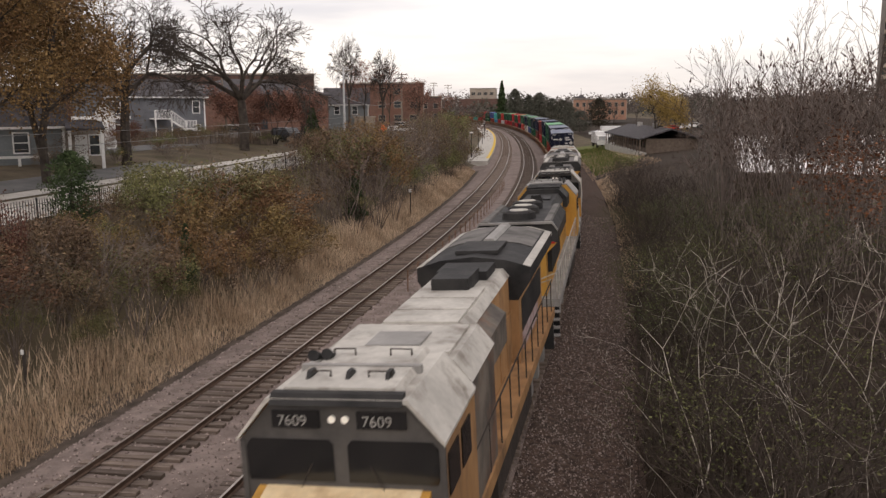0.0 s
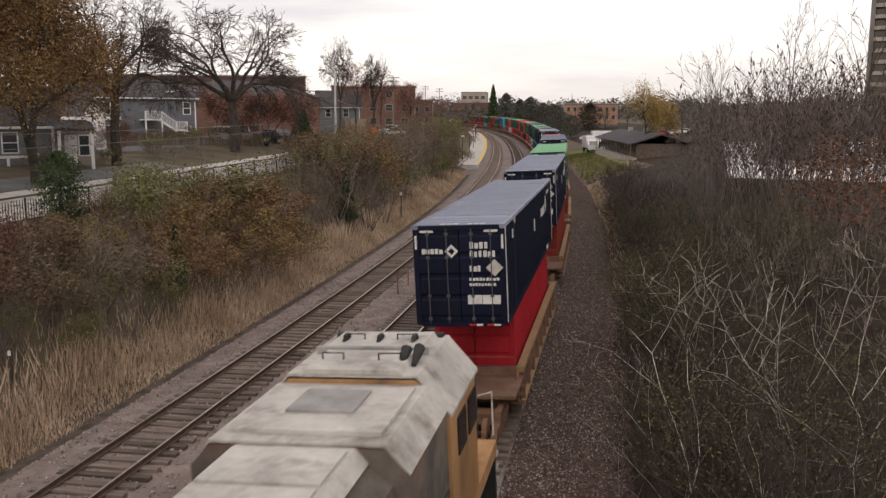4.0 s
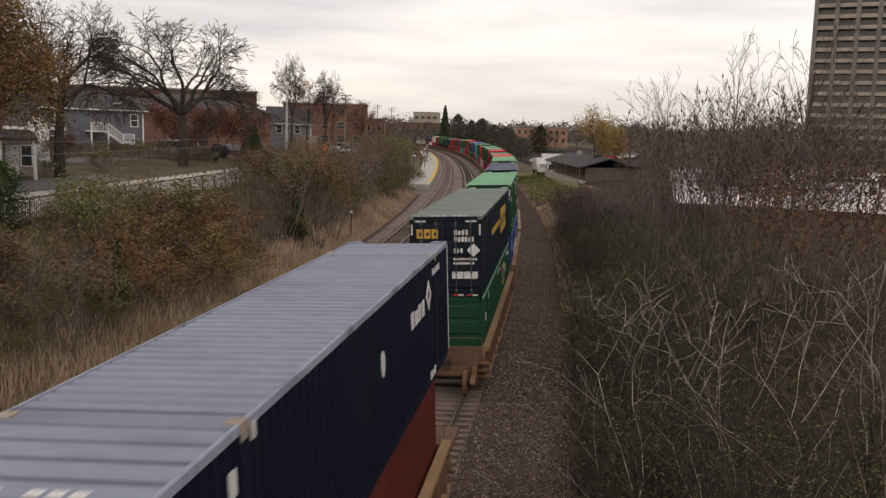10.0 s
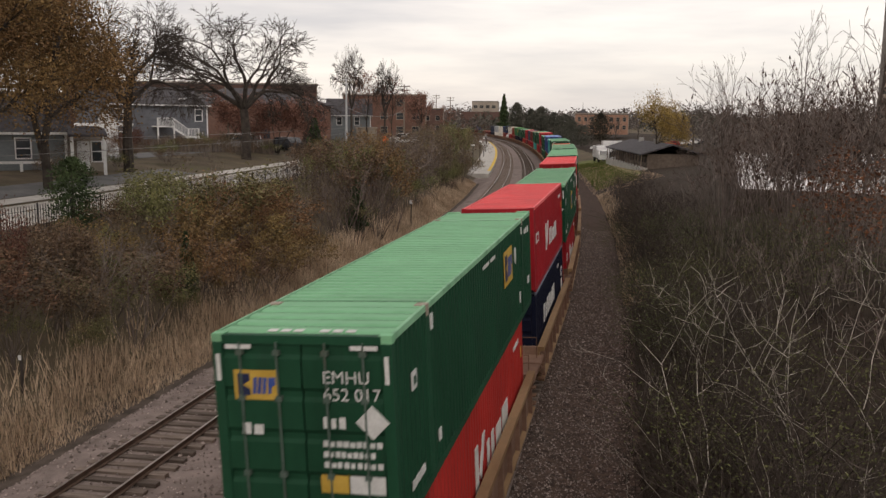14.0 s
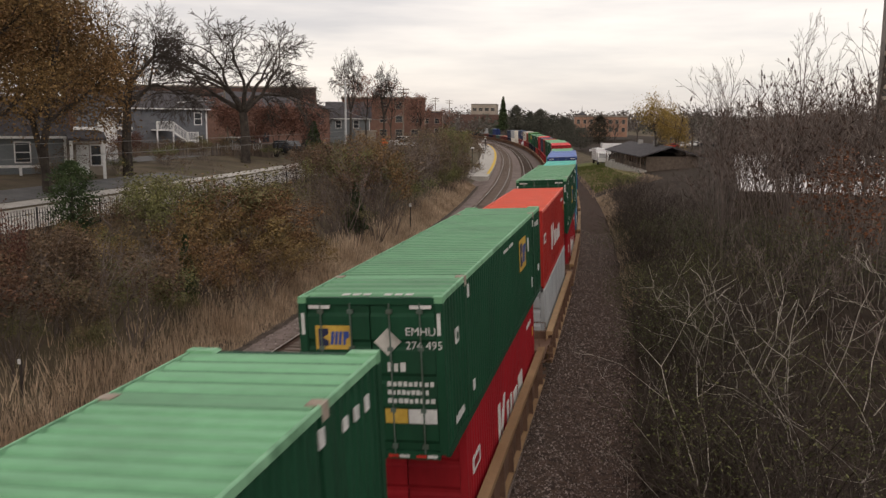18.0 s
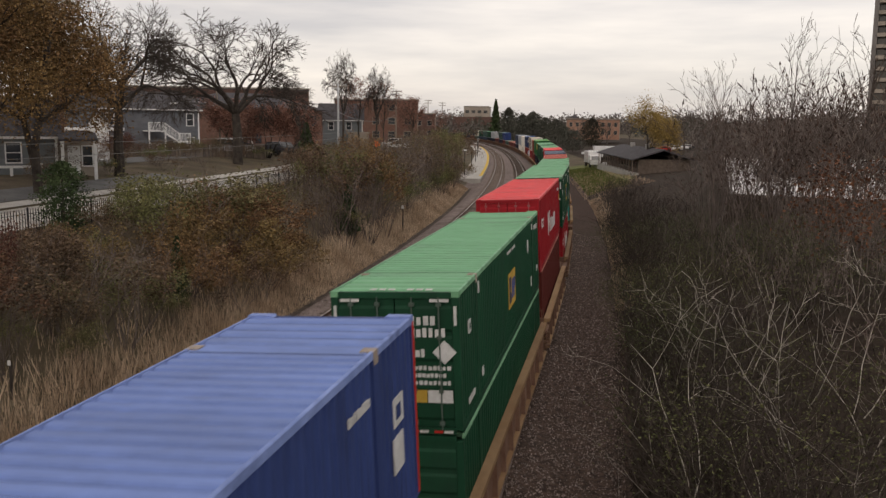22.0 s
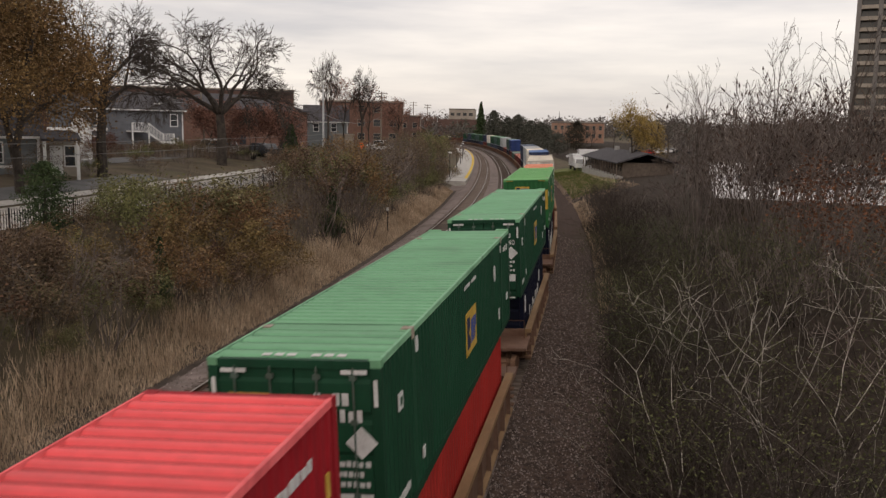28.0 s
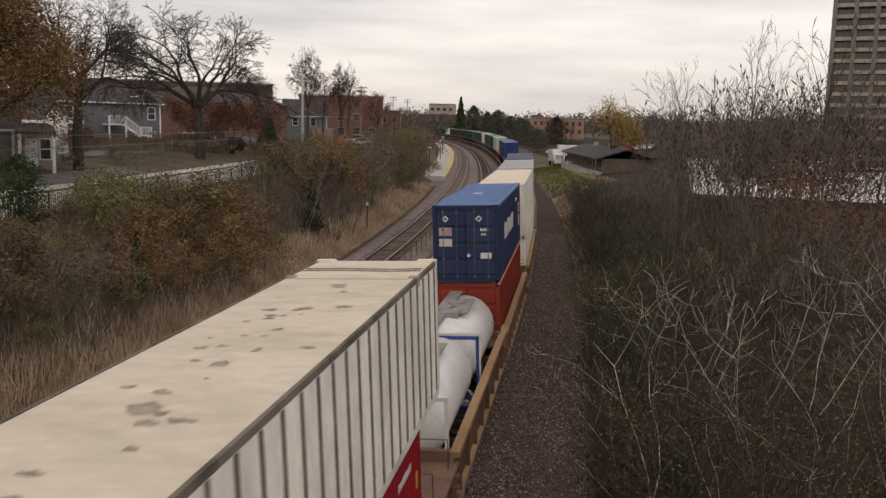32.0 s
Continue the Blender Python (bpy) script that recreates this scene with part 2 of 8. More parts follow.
M_GREENGRASS = surf("green_grass", (0.09, 0.12, 0.035), (0.17, 0.17, 0.06), 0.9, 0.5, island=0.4)
M_BARK = surf("grey_bark", (0.036, 0.03, 0.026), (0.08, 0.067, 0.057), 0.95, 2.5, 0.6, 30, rnd=0.25)
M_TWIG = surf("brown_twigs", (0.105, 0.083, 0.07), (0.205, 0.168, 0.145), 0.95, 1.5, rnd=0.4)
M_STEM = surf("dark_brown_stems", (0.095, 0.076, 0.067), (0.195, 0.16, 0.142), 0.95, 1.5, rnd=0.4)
M_SEED = surf("dark_seed_heads", (0.046, 0.03, 0.025), (0.08, 0.052, 0.042), 0.9, 1.0, island=0.4)
# Twig colour darkened to stand in for the thicket's own shade.
M_TWIGDARK = surf("shade_dark_twigs", (0.042, 0.033, 0.028), (0.09, 0.072, 0.06), 0.95, 1.5, rnd=0.4)
M_DARKLEAF = surf("dark_far_leaves", (0.045, 0.04, 0.03), (0.075, 0.065, 0.045), 0.9, 0.5, island=0.4)
M_PALELOT = surf("pale_paving", (0.62, 0.61, 0.60), (0.74, 0.73, 0.72), 0.8, 0.3, stain=(0.45, 0.44, 0.42), stain_scale=0.15)
M_PALETWIG = surf("pale_dead_branches", (0.38, 0.345, 0.30), (0.56, 0.515, 0.455), 0.9, 2.0, rnd=0.35)
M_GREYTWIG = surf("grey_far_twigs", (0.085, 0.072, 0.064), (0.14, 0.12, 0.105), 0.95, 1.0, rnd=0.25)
M_DIMLEAF = surf("dim_olive_leaves", (0.058, 0.066, 0.027), (0.105, 0.11, 0.048), 0.75, 0.5, island=0.5, hue=0.02)
M_RUSSET = surf("russet_leaves", (0.10, 0.042, 0.024), (0.165, 0.075, 0.04), 0.75, 0.5, island=0.5)
M_OAKLEAF = surf("russet_oak_leaves", (0.135, 0.082, 0.038), (0.23, 0.142, 0.062), 0.75, 0.6, island=0.5, hue=0.01)
M_OLIVELEAF = surf("olive_leaves", (0.105, 0.106, 0.047), (0.205, 0.19, 0.086), 0.75, 0.5, island=0.5, hue=0.02)
M_RUSTLEAF = surf("rust_leaves", (0.15, 0.095, 0.047), (0.25, 0.158, 0.075), 0.75, 0.5, island=0.5, hue=0.02)
M_REDLEAF = surf("dark_red_leaves", (0.085, 0.042, 0.03), (0.14, 0.07, 0.047), 0.75, 0.5, island=0.5, hue=0.015)
M_BROWNLEAF = surf("brown_leaves", (0.105, 0.073, 0.046), (0.18, 0.128, 0.081), 0.8, 0.5, island=0.5, hue=0.015)
M_YELLOWLEAF = surf("yellow_leaves", (0.24, 0.165, 0.05), (0.36, 0.25, 0.085), 0.75, 0.4, island=0.35)
M_NEEDLE = surf("evergreen_needles", (0.036, 0.056, 0.026), (0.07, 0.1, 0.042), 0.8, 0.7, island=0.4)
# Aerial haze is put into this base colour, paler and greyer than near wood.
M_FARWOOD = surf("hazed_bare_woods", (0.115, 0.10, 0.092), (0.165, 0.145, 0.13), 0.95, 0.05, island=0.35)
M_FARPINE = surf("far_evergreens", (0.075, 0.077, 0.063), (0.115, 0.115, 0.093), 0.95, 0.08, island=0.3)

M_GREYSIDING = surf("blue_grey_siding", (0.17, 0.19, 0.20), (0.21, 0.23, 0.24), 0.75, 0.8)
M_DARKSIDING = surf("dark_grey_siding", (0.12, 0.125, 0.14), (0.16, 0.165, 0.18), 0.75, 0.8)
M_WHITEPAINT = surf("white_paint", (0.70, 0.70, 0.69), (0.80, 0.80, 0.79), 0.6, 1.0)
M_ROOF = surf("dark_shingles", (0.06, 0.056, 0.06), (0.10, 0.095, 0.1), 0.95, 2.0, 0.6, 20)
M_BRICK = surf("brown_red_brick", (0.15, 0.088, 0.07), (0.205, 0.12, 0.094), 0.9, 1.2, 0.3, 20, stain=(0.17, 0.08, 0.055), stain_scale=0.2)
M_BRICKDARK = surf("dark_brick", (0.105, 0.064, 0.055), (0.15, 0.092, 0.078), 0.9, 1.2, 0.3, 20)
M_ORANGEBRICK = surf("orange_brick", (0.31, 0.175, 0.125), (0.39, 0.235, 0.17), 0.9, 0.6, 0.2, 20)
M_TAN = surf("tan_concrete", (0.30, 0.26, 0.22), (0.38, 0.335, 0.285), 0.9, 0.2, stain=(0.2, 0.17, 0.145), stain_scale=0.08)
M_GLASS = surf("window_glass", (0.02, 0.024, 0.03), (0.035, 0.04, 0.045), 0.12, 0.5, spec=0.6)
M_FENCEWOOD = surf("grey_brown_fence_boards", (0.13, 0.10, 0.08), (0.20, 0.16, 0.13), 0.9, 2.0, 0.4, 20, rnd=0.3)
M_BLACKIRON = surf("black_iron", (0.018, 0.018, 0.02), (0.03, 0.03, 0.032), 0.6, 3)
M_POLE = surf("weathered_pole", (0.17, 0.14, 0.115), (0.25, 0.215, 0.18), 0.95, 2, 0.5, 25, stretch=(4, 4, 0.4))
M_GREYPOLE = surf("galvanised_steel", (0.40, 0.41, 0.42), (0.50, 0.51, 0.52), 0.5, 2, metal=0.6)
M_WIRE = surf("cable_sheath", (0.16, 0.16, 0.165), (0.22, 0.22, 0.22), 0.6, 2)
M_ORANGE = surf("fluorescent_orange", (0.85, 0.13, 0.02), (0.92, 0.17, 0.03), 0.6, 1)
M_CARWHITE = surf("white_car_paint", (0.70, 0.70, 0.70), (0.78, 0.78, 0.78), 0.25, 1, spec=0.5)
M_CARDARK = surf("dark_car_paint", (0.03, 0.032, 0.038), (0.045, 0.047, 0.055), 0.25, 1, spec=0.5)
M_CARRED = surf("red_car_paint", (0.40, 0.03, 0.025), (0.45, 0.04, 0.03), 0.25, 1, spec=0.5)
M_TYRE = surf("tyre_rubber", (0.02, 0.02, 0.02), (0.03, 0.03, 0.03), 0.9, 8)


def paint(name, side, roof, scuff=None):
    """Container paint: clean-ish sides darkened for shade; roof bleached, dirtied and paled for skylight."""
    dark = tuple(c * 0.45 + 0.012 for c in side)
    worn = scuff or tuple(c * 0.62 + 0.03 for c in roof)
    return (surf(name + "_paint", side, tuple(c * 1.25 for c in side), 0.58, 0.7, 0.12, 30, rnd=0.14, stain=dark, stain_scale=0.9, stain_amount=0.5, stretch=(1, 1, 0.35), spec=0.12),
            surf(name + "_weathered_skylit_roof_paint", roof, tuple(min(c * 1.15, 0.9) for c in roof), 0.6, 0.5, 0.12, 30, rnd=0.16, stain=worn, stain_scale=1.1 if scuff else 0.7, stain_amount=0.75, stretch=(0.6, 1.4, 1)),
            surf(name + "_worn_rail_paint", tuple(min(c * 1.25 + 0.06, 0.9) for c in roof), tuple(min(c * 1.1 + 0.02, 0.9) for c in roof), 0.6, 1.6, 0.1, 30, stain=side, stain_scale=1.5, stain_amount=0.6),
            surf(name + "_shaded_grimy_groove_paint", tuple(c * 0.62 + 0.01 for c in roof), tuple(c * 0.47 + 0.01 for c in roof), 0.8, 0.6, 0.1, 30, stain=roof, stain_scale=0.5, stain_amount=0.8),
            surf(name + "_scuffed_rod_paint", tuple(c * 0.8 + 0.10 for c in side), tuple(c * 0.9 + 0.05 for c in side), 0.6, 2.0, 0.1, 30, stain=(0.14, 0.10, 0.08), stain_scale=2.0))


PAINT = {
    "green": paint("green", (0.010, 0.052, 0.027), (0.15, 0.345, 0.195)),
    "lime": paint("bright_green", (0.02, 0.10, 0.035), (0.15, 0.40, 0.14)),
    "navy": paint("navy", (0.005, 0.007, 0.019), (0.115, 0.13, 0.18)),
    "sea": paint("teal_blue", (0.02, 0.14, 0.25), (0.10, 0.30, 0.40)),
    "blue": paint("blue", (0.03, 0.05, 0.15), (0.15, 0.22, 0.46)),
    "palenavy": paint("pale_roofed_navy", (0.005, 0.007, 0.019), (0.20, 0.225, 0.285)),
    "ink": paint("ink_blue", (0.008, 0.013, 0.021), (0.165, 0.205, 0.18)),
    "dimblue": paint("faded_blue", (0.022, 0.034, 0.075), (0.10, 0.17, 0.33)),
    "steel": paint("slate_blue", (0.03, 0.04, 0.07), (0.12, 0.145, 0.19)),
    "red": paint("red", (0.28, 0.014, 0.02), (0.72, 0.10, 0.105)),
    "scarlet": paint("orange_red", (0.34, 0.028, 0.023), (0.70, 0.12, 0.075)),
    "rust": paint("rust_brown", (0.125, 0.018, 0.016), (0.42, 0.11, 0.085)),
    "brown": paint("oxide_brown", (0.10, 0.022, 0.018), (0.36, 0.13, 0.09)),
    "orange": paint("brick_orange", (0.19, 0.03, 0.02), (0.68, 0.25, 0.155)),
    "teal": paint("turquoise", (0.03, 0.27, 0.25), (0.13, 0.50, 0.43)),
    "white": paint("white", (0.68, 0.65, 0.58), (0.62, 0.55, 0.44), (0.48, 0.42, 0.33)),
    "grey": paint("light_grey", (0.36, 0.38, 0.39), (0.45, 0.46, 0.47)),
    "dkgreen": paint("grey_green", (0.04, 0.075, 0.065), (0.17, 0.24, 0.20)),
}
M_MARK = surf("white_lettering", (0.52, 0.52, 0.50), (0.66, 0.66, 0.64), 0.6, 3)
M_MARKYELLOW = surf("yellow_lettering", (0.46, 0.29, 0.05), (0.58, 0.38, 0.08), 0.6, 3)
M_SCUFF = surf("scraped_dirt", (0.24, 0.20, 0.15), (0.42, 0.36, 0.28), 0.8, 3.0, 0.5, 30)
M_SEAM = surf("grimy_seams", (0.10, 0.085, 0.07), (0.22, 0.19, 0.155), 0.8, 2, 0.2, 30)
M_CASTING = surf("worn_steel_casting", (0.26, 0.21, 0.17), (0.42, 0.36, 0.30), 0.7, 4, 0.3, 40, stain=(0.2, 0.11, 0.06), stain_scale=3.0)
M_MARKDARK = surf("dark_lettering", (0.02, 0.025, 0.06), (0.03, 0.035, 0.08), 0.6, 3)
M_STEELDARK = surf("grimy_steel", (0.035, 0.03, 0.027), (0.07, 0.058, 0.05), 0.8, 2, 0.3, 30)
M_RUSTSTEEL = surf("rusty_steel", (0.12, 0.065, 0.04), (0.20, 0.115, 0.075), 0.85, 2, 0.4, 30)
M_SILLTAN = surf("ochre_car_paint", (0.24, 0.145, 0.075), (0.36, 0.235, 0.13), 0.65, 0.8, 0.2, 20, rnd=0.22, stain=(0.22, 0.12, 0.06), stain_scale=0.7, stain_amount=0.8, stretch=(1, 0.4, 2))
M_SILLBROWN = surf("brown_car_paint", (0.14, 0.08, 0.057), (0.22, 0.135, 0.098), 0.7, 0.8, 0.2, 20, rnd=0.2, stain=(0.12, 0.06, 0.04), stain_scale=0.7, stain_amount=0.8)
M_RODS = surf("galvanised_rods", (0.34, 0.34, 0.34), (0.45, 0.45, 0.45), 0.5, 4, metal=0.5)
M_LOCOBAND = surf("dusty_cab_front", (0.065, 0.062, 0.06), (0.11, 0.105, 0.10), 0.6, 1.2, 0.1, 20, stain=(0.06, 0.055, 0.05), stain_scale=1.2)
# Nose top's paleness is part bleaching, part overhead glare put into the colour.
M_BLEACHGLARE = surf("bleached_glare_nose_yellow", (0.70, 0.52, 0.30), (0.82, 0.67, 0.44), 0.5, 0.9, 0.1, 20, stain=(0.36, 0.20, 0.09), stain_scale=1.2, stain_amount=0.8)
M_GRIMYELLOW = surf("grimy_yellow", (0.28, 0.155, 0.07), (0.44, 0.25, 0.12), 0.65, 0.8, 0.2, 20, stain=(0.09, 0.06, 0.045), stain_scale=0.9, stain_amount=0.9, stretch=(1, 1, 0.4), rnd=0.1)
M_GRIMEGREY = surf("grimy_hood_grey", (0.07, 0.062, 0.056), (0.20, 0.17, 0.14), 0.7, 0.9, 0.2, 20, stain=(0.22, 0.085, 0.04), stain_scale=0.7, stain_amount=0.7)
M_PALEGRAFFITI = surf("faded_pink_spray", (0.30, 0.20, 0.19), (0.5, 0.42, 0.42), 0.7, 2.5)
M_REDGRAFFITI = surf("faded_red_spray", (0.42, 0.16, 0.06), (0.30, 0.07, 0.06), 0.7, 2.5)
M_MARKBLUE = surf("blue_lettering", (0.03, 0.06, 0.22), (0.05, 0.09, 0.30), 0.6, 3)
M_LOCOYELLOW = surf("armour_yellow", (0.50, 0.255, 0.05), (0.60, 0.335, 0.085), 0.5, 0.7, 0.1, 20, stain=(0.20, 0.105, 0.045), stain_scale=0.8, stain_amount=0.8, stretch=(1, 1, 0.4), rnd=0.08)
M_LOCOGREY = surf("harbour_mist_grey", (0.24, 0.235, 0.225), (0.34, 0.33, 0.315), 0.6, 0.8, 0.1, 20, stain=(0.10, 0.09, 0.08), stain_scale=0.7, stain_amount=0.8)
M_TOWER = surf("grey_tower_concrete", (0.16, 0.148, 0.14), (0.22, 0.205, 0.195), 0.9, 0.2, stain=(0.10, 0.09, 0.085), stain_scale=0.08)
M_LOCOPALE = surf("bleached_grey_roof", (0.38, 0.365, 0.335), (0.54, 0.52, 0.475), 0.6, 0.8, 0.1, 20, stain=(0.15, 0.125, 0.10), stain_scale=1.1, stain_amount=0.95)
M_LOCODARK = surf("sooty_roof", (0.018, 0.018, 0.019), (0.046, 0.045, 0.044), 0.65, 1.0, 0.2, 20)
M_LOCOGLASS = surf("cab_glass", (0.008, 0.009, 0.01), (0.014, 0.015, 0.016), 0.08, 1, spec=0.6)
M_REDLINE = surf("red_stripe", (0.45, 0.03, 0.02), (0.5, 0.04, 0.03), 0.6, 2)
M_TANKWHITE = surf("white_tank_shell", (0.68, 0.68, 0.66), (0.78, 0.78, 0.76), 0.35, 1, stain=(0.5, 0.48, 0.44), stain_scale=0.8, spec=0.5)
M_HOODGREY = surf("dirty_hood_grey", (0.10, 0.095, 0.09), (0.19, 0.18, 0.17), 0.7, 0.9, 0.15, 20, stain=(0.04, 0.038, 0.035), stain_scale=0.8, stain_amount=0.8)
M_LAMP = bpy.data.materials.new("lit_headlight")
M_LAMP.use_nodes = True
M_LAMP.node_tree.nodes["Principled BSDF"].inputs["Base Color"].default_value = (0.9, 0.88, 0.8, 1)
M_LAMP.node_tree.nodes["Principled BSDF"].inputs["Emission Color"].default_value = (1.0, 0.93, 0.8, 1)
M_LAMP.node_tree.nodes["Principled BSDF"].inputs["Emission Strength"].default_value = 0.12


# ---- the ground: one sheet, following the cutting ----
NEAR_U = [-4000, -24, -18, -16.6, -13.3, -12.6, -8.5, -5.6, -4.0, -3.2, -2.35, -1.9, 10.4, 11.1, 12.2, 13.4, 16, 21, 29, 40, 4000]
NEAR_Z = [5.4, 5.4, 4.7, 4.45, 4.15, 3.9, 1.5, -0.1, -0.95, -0.85, -0.32, -0.24, -0.24, -0.5, -0.62, -0.5, 0.5, 2.2, 3.6, 4.2, 4.2]
FAR_U = [-4000, -40, -24, -16, -9.0, -6.4, -4.0, -3.2, -2.35, -1.9, 10.4, 11.1, 12.2, 14, 18, 24, 34, 60, 4000]
FAR_Z = [5.2, 5.2, 4.6, 3.4, 0.8, 0.1, -0.3, -0.3, -0.3, -0.24, -0.24, -0.45, -0.45, -0.1, 0.5, 1.1, 1.8, 3.6, 5.0]


def ground_z(s, u):
    k = min(max((s - 105) / 50, 0), 1)
    z = (1 - k) * np.interp(u, NEAR_U, NEAR_Z) + k * np.interp(u, FAR_U, FAR_Z)
    if -12.6 < u < -5 or 14 < u < 22:
        z += 0.22 * noise.noise((s * 0.11, u * 0.17, 3.1)) + 0.07 * noise.noise((s * 0.5, u * 0.5, 8.0))
    return float(z)


def line_coords(x, y):
    """Distance along the line and offset from it, for a place."""
    d = (LX - x) ** 2 + (LY - y) ** 2
    i = int(np.argmin(d))
    a = LA[i]
    return float(LS[i]), float((x - LX[i]) * math.cos(a) + (y - LY[i]) * math.sin(a))


def floor_z(x, y):
    return ground_z(*line_coords(x, y))


def build_ground():
    ss = list(np.arange(-60, 130, 1.5)) + list(np.arange(130, 500, 6)) + [520, 560, 620, 700, 800, 895]
    us = [-3000, -900, -300, -150, -100, -80] + list(np.arange(-66, -24, 3)) + list(np.arange(-24, -5.6, 0.7)) + \
         [-5.6, -5.0, -4.5, -4.0, -3.6, -3.2, -2.8, -2.35, -1.9, 0, 2, 4, 6, 8, 10.1, 10.4, 10.75, 11.1, 11.6, 12.2, 12.8, 13.4] + \
         list(np.arange(14, 44, 1.2)) + [48, 56, 66, 80, 100, 150, 300, 900, 3000]
    b, n = Build(), len(us)
    for s in ss:
        for u in us:
            x, y, a = rail_point(s, u)
            b.v.append((x, y, ground_z(s, u)))
    # the sheet's last row runs out to the horizon
    for u in us:
        b.v.append((u * 1.6 - 300, 3500.0, 5.0))
    for i in range(len(ss)):
        for j in range(n - 1):
            b.f.append((i * n + j, i * n + j + 1, (i + 1) * n + j + 1, (i + 1) * n + j))
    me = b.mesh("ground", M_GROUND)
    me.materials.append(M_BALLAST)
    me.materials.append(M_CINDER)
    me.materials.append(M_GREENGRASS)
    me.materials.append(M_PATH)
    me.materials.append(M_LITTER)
    for p in me.polygons:
        j = p.index % (n - 1)
        i = p.index // (n - 1)
        u = 0.5 * (us[j] + us[j + 1])
        s = ss[i]
        if 10.2 < u < 13.3:
            p.material_index = 4
        elif -3.1 < u < 12.9:
            p.material_index = 1
        elif -4.3 < u <= -3.1:
            p.material_index = 2 if s < 130 else 1
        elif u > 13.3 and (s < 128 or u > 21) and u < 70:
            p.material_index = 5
        elif 12.9 < u < 24 and 120 < s < 185:
            p.material_index = 3
        p.use_smooth = True
    return solo("ground", me, None, "dry earth cutting with rusty-grey crushed stone between grassy banks", "ground", kind="structure")


build_ground()


def swept(profile, u0, s0, s1, step, cant=0.0, z=0.0):
    """An outline (offset, height) swept along the line at offset u0."""
    b, n, k = Build(), len(profile), 0
    c, sn = math.cos(math.radians(cant)), math.sin(math.radians(cant))
    ss = np.arange(s0, s1 + step, step)
    for s in ss:
        for (u, h) in profile:
            x, y, a = rail_point(s, (np.interp(s, TRAIN_S, TRAIN_U) if u0 is None else u0) + u * c - h * sn)
            b.v.append((x, y, z + h * c + u * sn))
    for i in range(len(ss) - 1):
        for j in range(n):
            b.f.append((i * n + j, i * n + (j + 1) % n, (i + 1) * n + (j + 1) % n, (i + 1) * n + j))
    b.f.append(tuple(range(n)))
    b.f.append(tuple(range((len(ss) - 1) * n, len(ss) * n))[::-1])
    return b


def build_track(u, cant, ties_single, label):
    tr = thing("railway_track", label, "railway track", "parallel railway tracks", kind="structure")
    for side in (-1, 1):
        o = side * 0.7525
        web = [(o - 0.07, -0.17), (o + 0.07, -0.17), (o + 0.07, -0.155), (o + 0.012, -0.13), (o + 0.012, -0.045), (o + 0.036, -0.035),
               (o + 0.036, -0.004), (o - 0.036, -0.004), (o - 0.036, -0.035), (o - 0.012, -0.045), (o - 0.012, -0.13), (o - 0.07, -0.155)]
        r = part("rail", swept(web, u, -30, 640, 3.0, cant), M_RAIL, tr)
        part("rail_head", swept([(o - 0.034, -0.004), (o + 0.034, -0.004), (o + 0.03, 0.003), (o - 0.03, 0.003)], u, -30, 640, 3.0, cant), M_RAILTOP, r, "worn bright running surface")
    tie = Build().prism([(-1.3, -0.36), (1.3, -0.36), (1.3, -0.185), (1.27, -0.172), (-1.27, -0.172), (-1.3, -0.185)], -0.115, 0.115).mesh("tie", M_TIE)
    rest = Build()
    rr = random.Random(int((u or 8.8) * 10) + 5)
    count = 0
    s = 8.0
    while s < 420:
        x, y, a = rail_point(s, (float(np.interp(s, TRAIN_S, TRAIN_U)) if u is None else u) + rr.uniform(-0.05, 0.05))
        m = pose(x, y, rr.uniform(-0.012, 0.006), 0, 0, math.degrees(a) + rr.uniform(-1.2, 1.2)) @ pose(0, 0, 0, 0, -cant, 0)
        if ties_single and count < 170:
            part("tie", tie, None, tr, m=m)
            count += 1
        else:
            rest.box(-1.3, 1.3, -0.115, 0.115, -0.36, -0.172, m)
        s += 0.52 if s < 160 else 0.9
    r = part("ties", rest, M_TIE, tr)
    r["kind"] = "stuff"
    return tr


build_track(0.0, 1.7, True, "single track with rusty rails on weathered wooden ties")
build_track(MID_U, 1.7, False, "middle track with rusty rails partly hidden by a train")
build_track(None, CANT, False, "canted track carrying a long freight train")


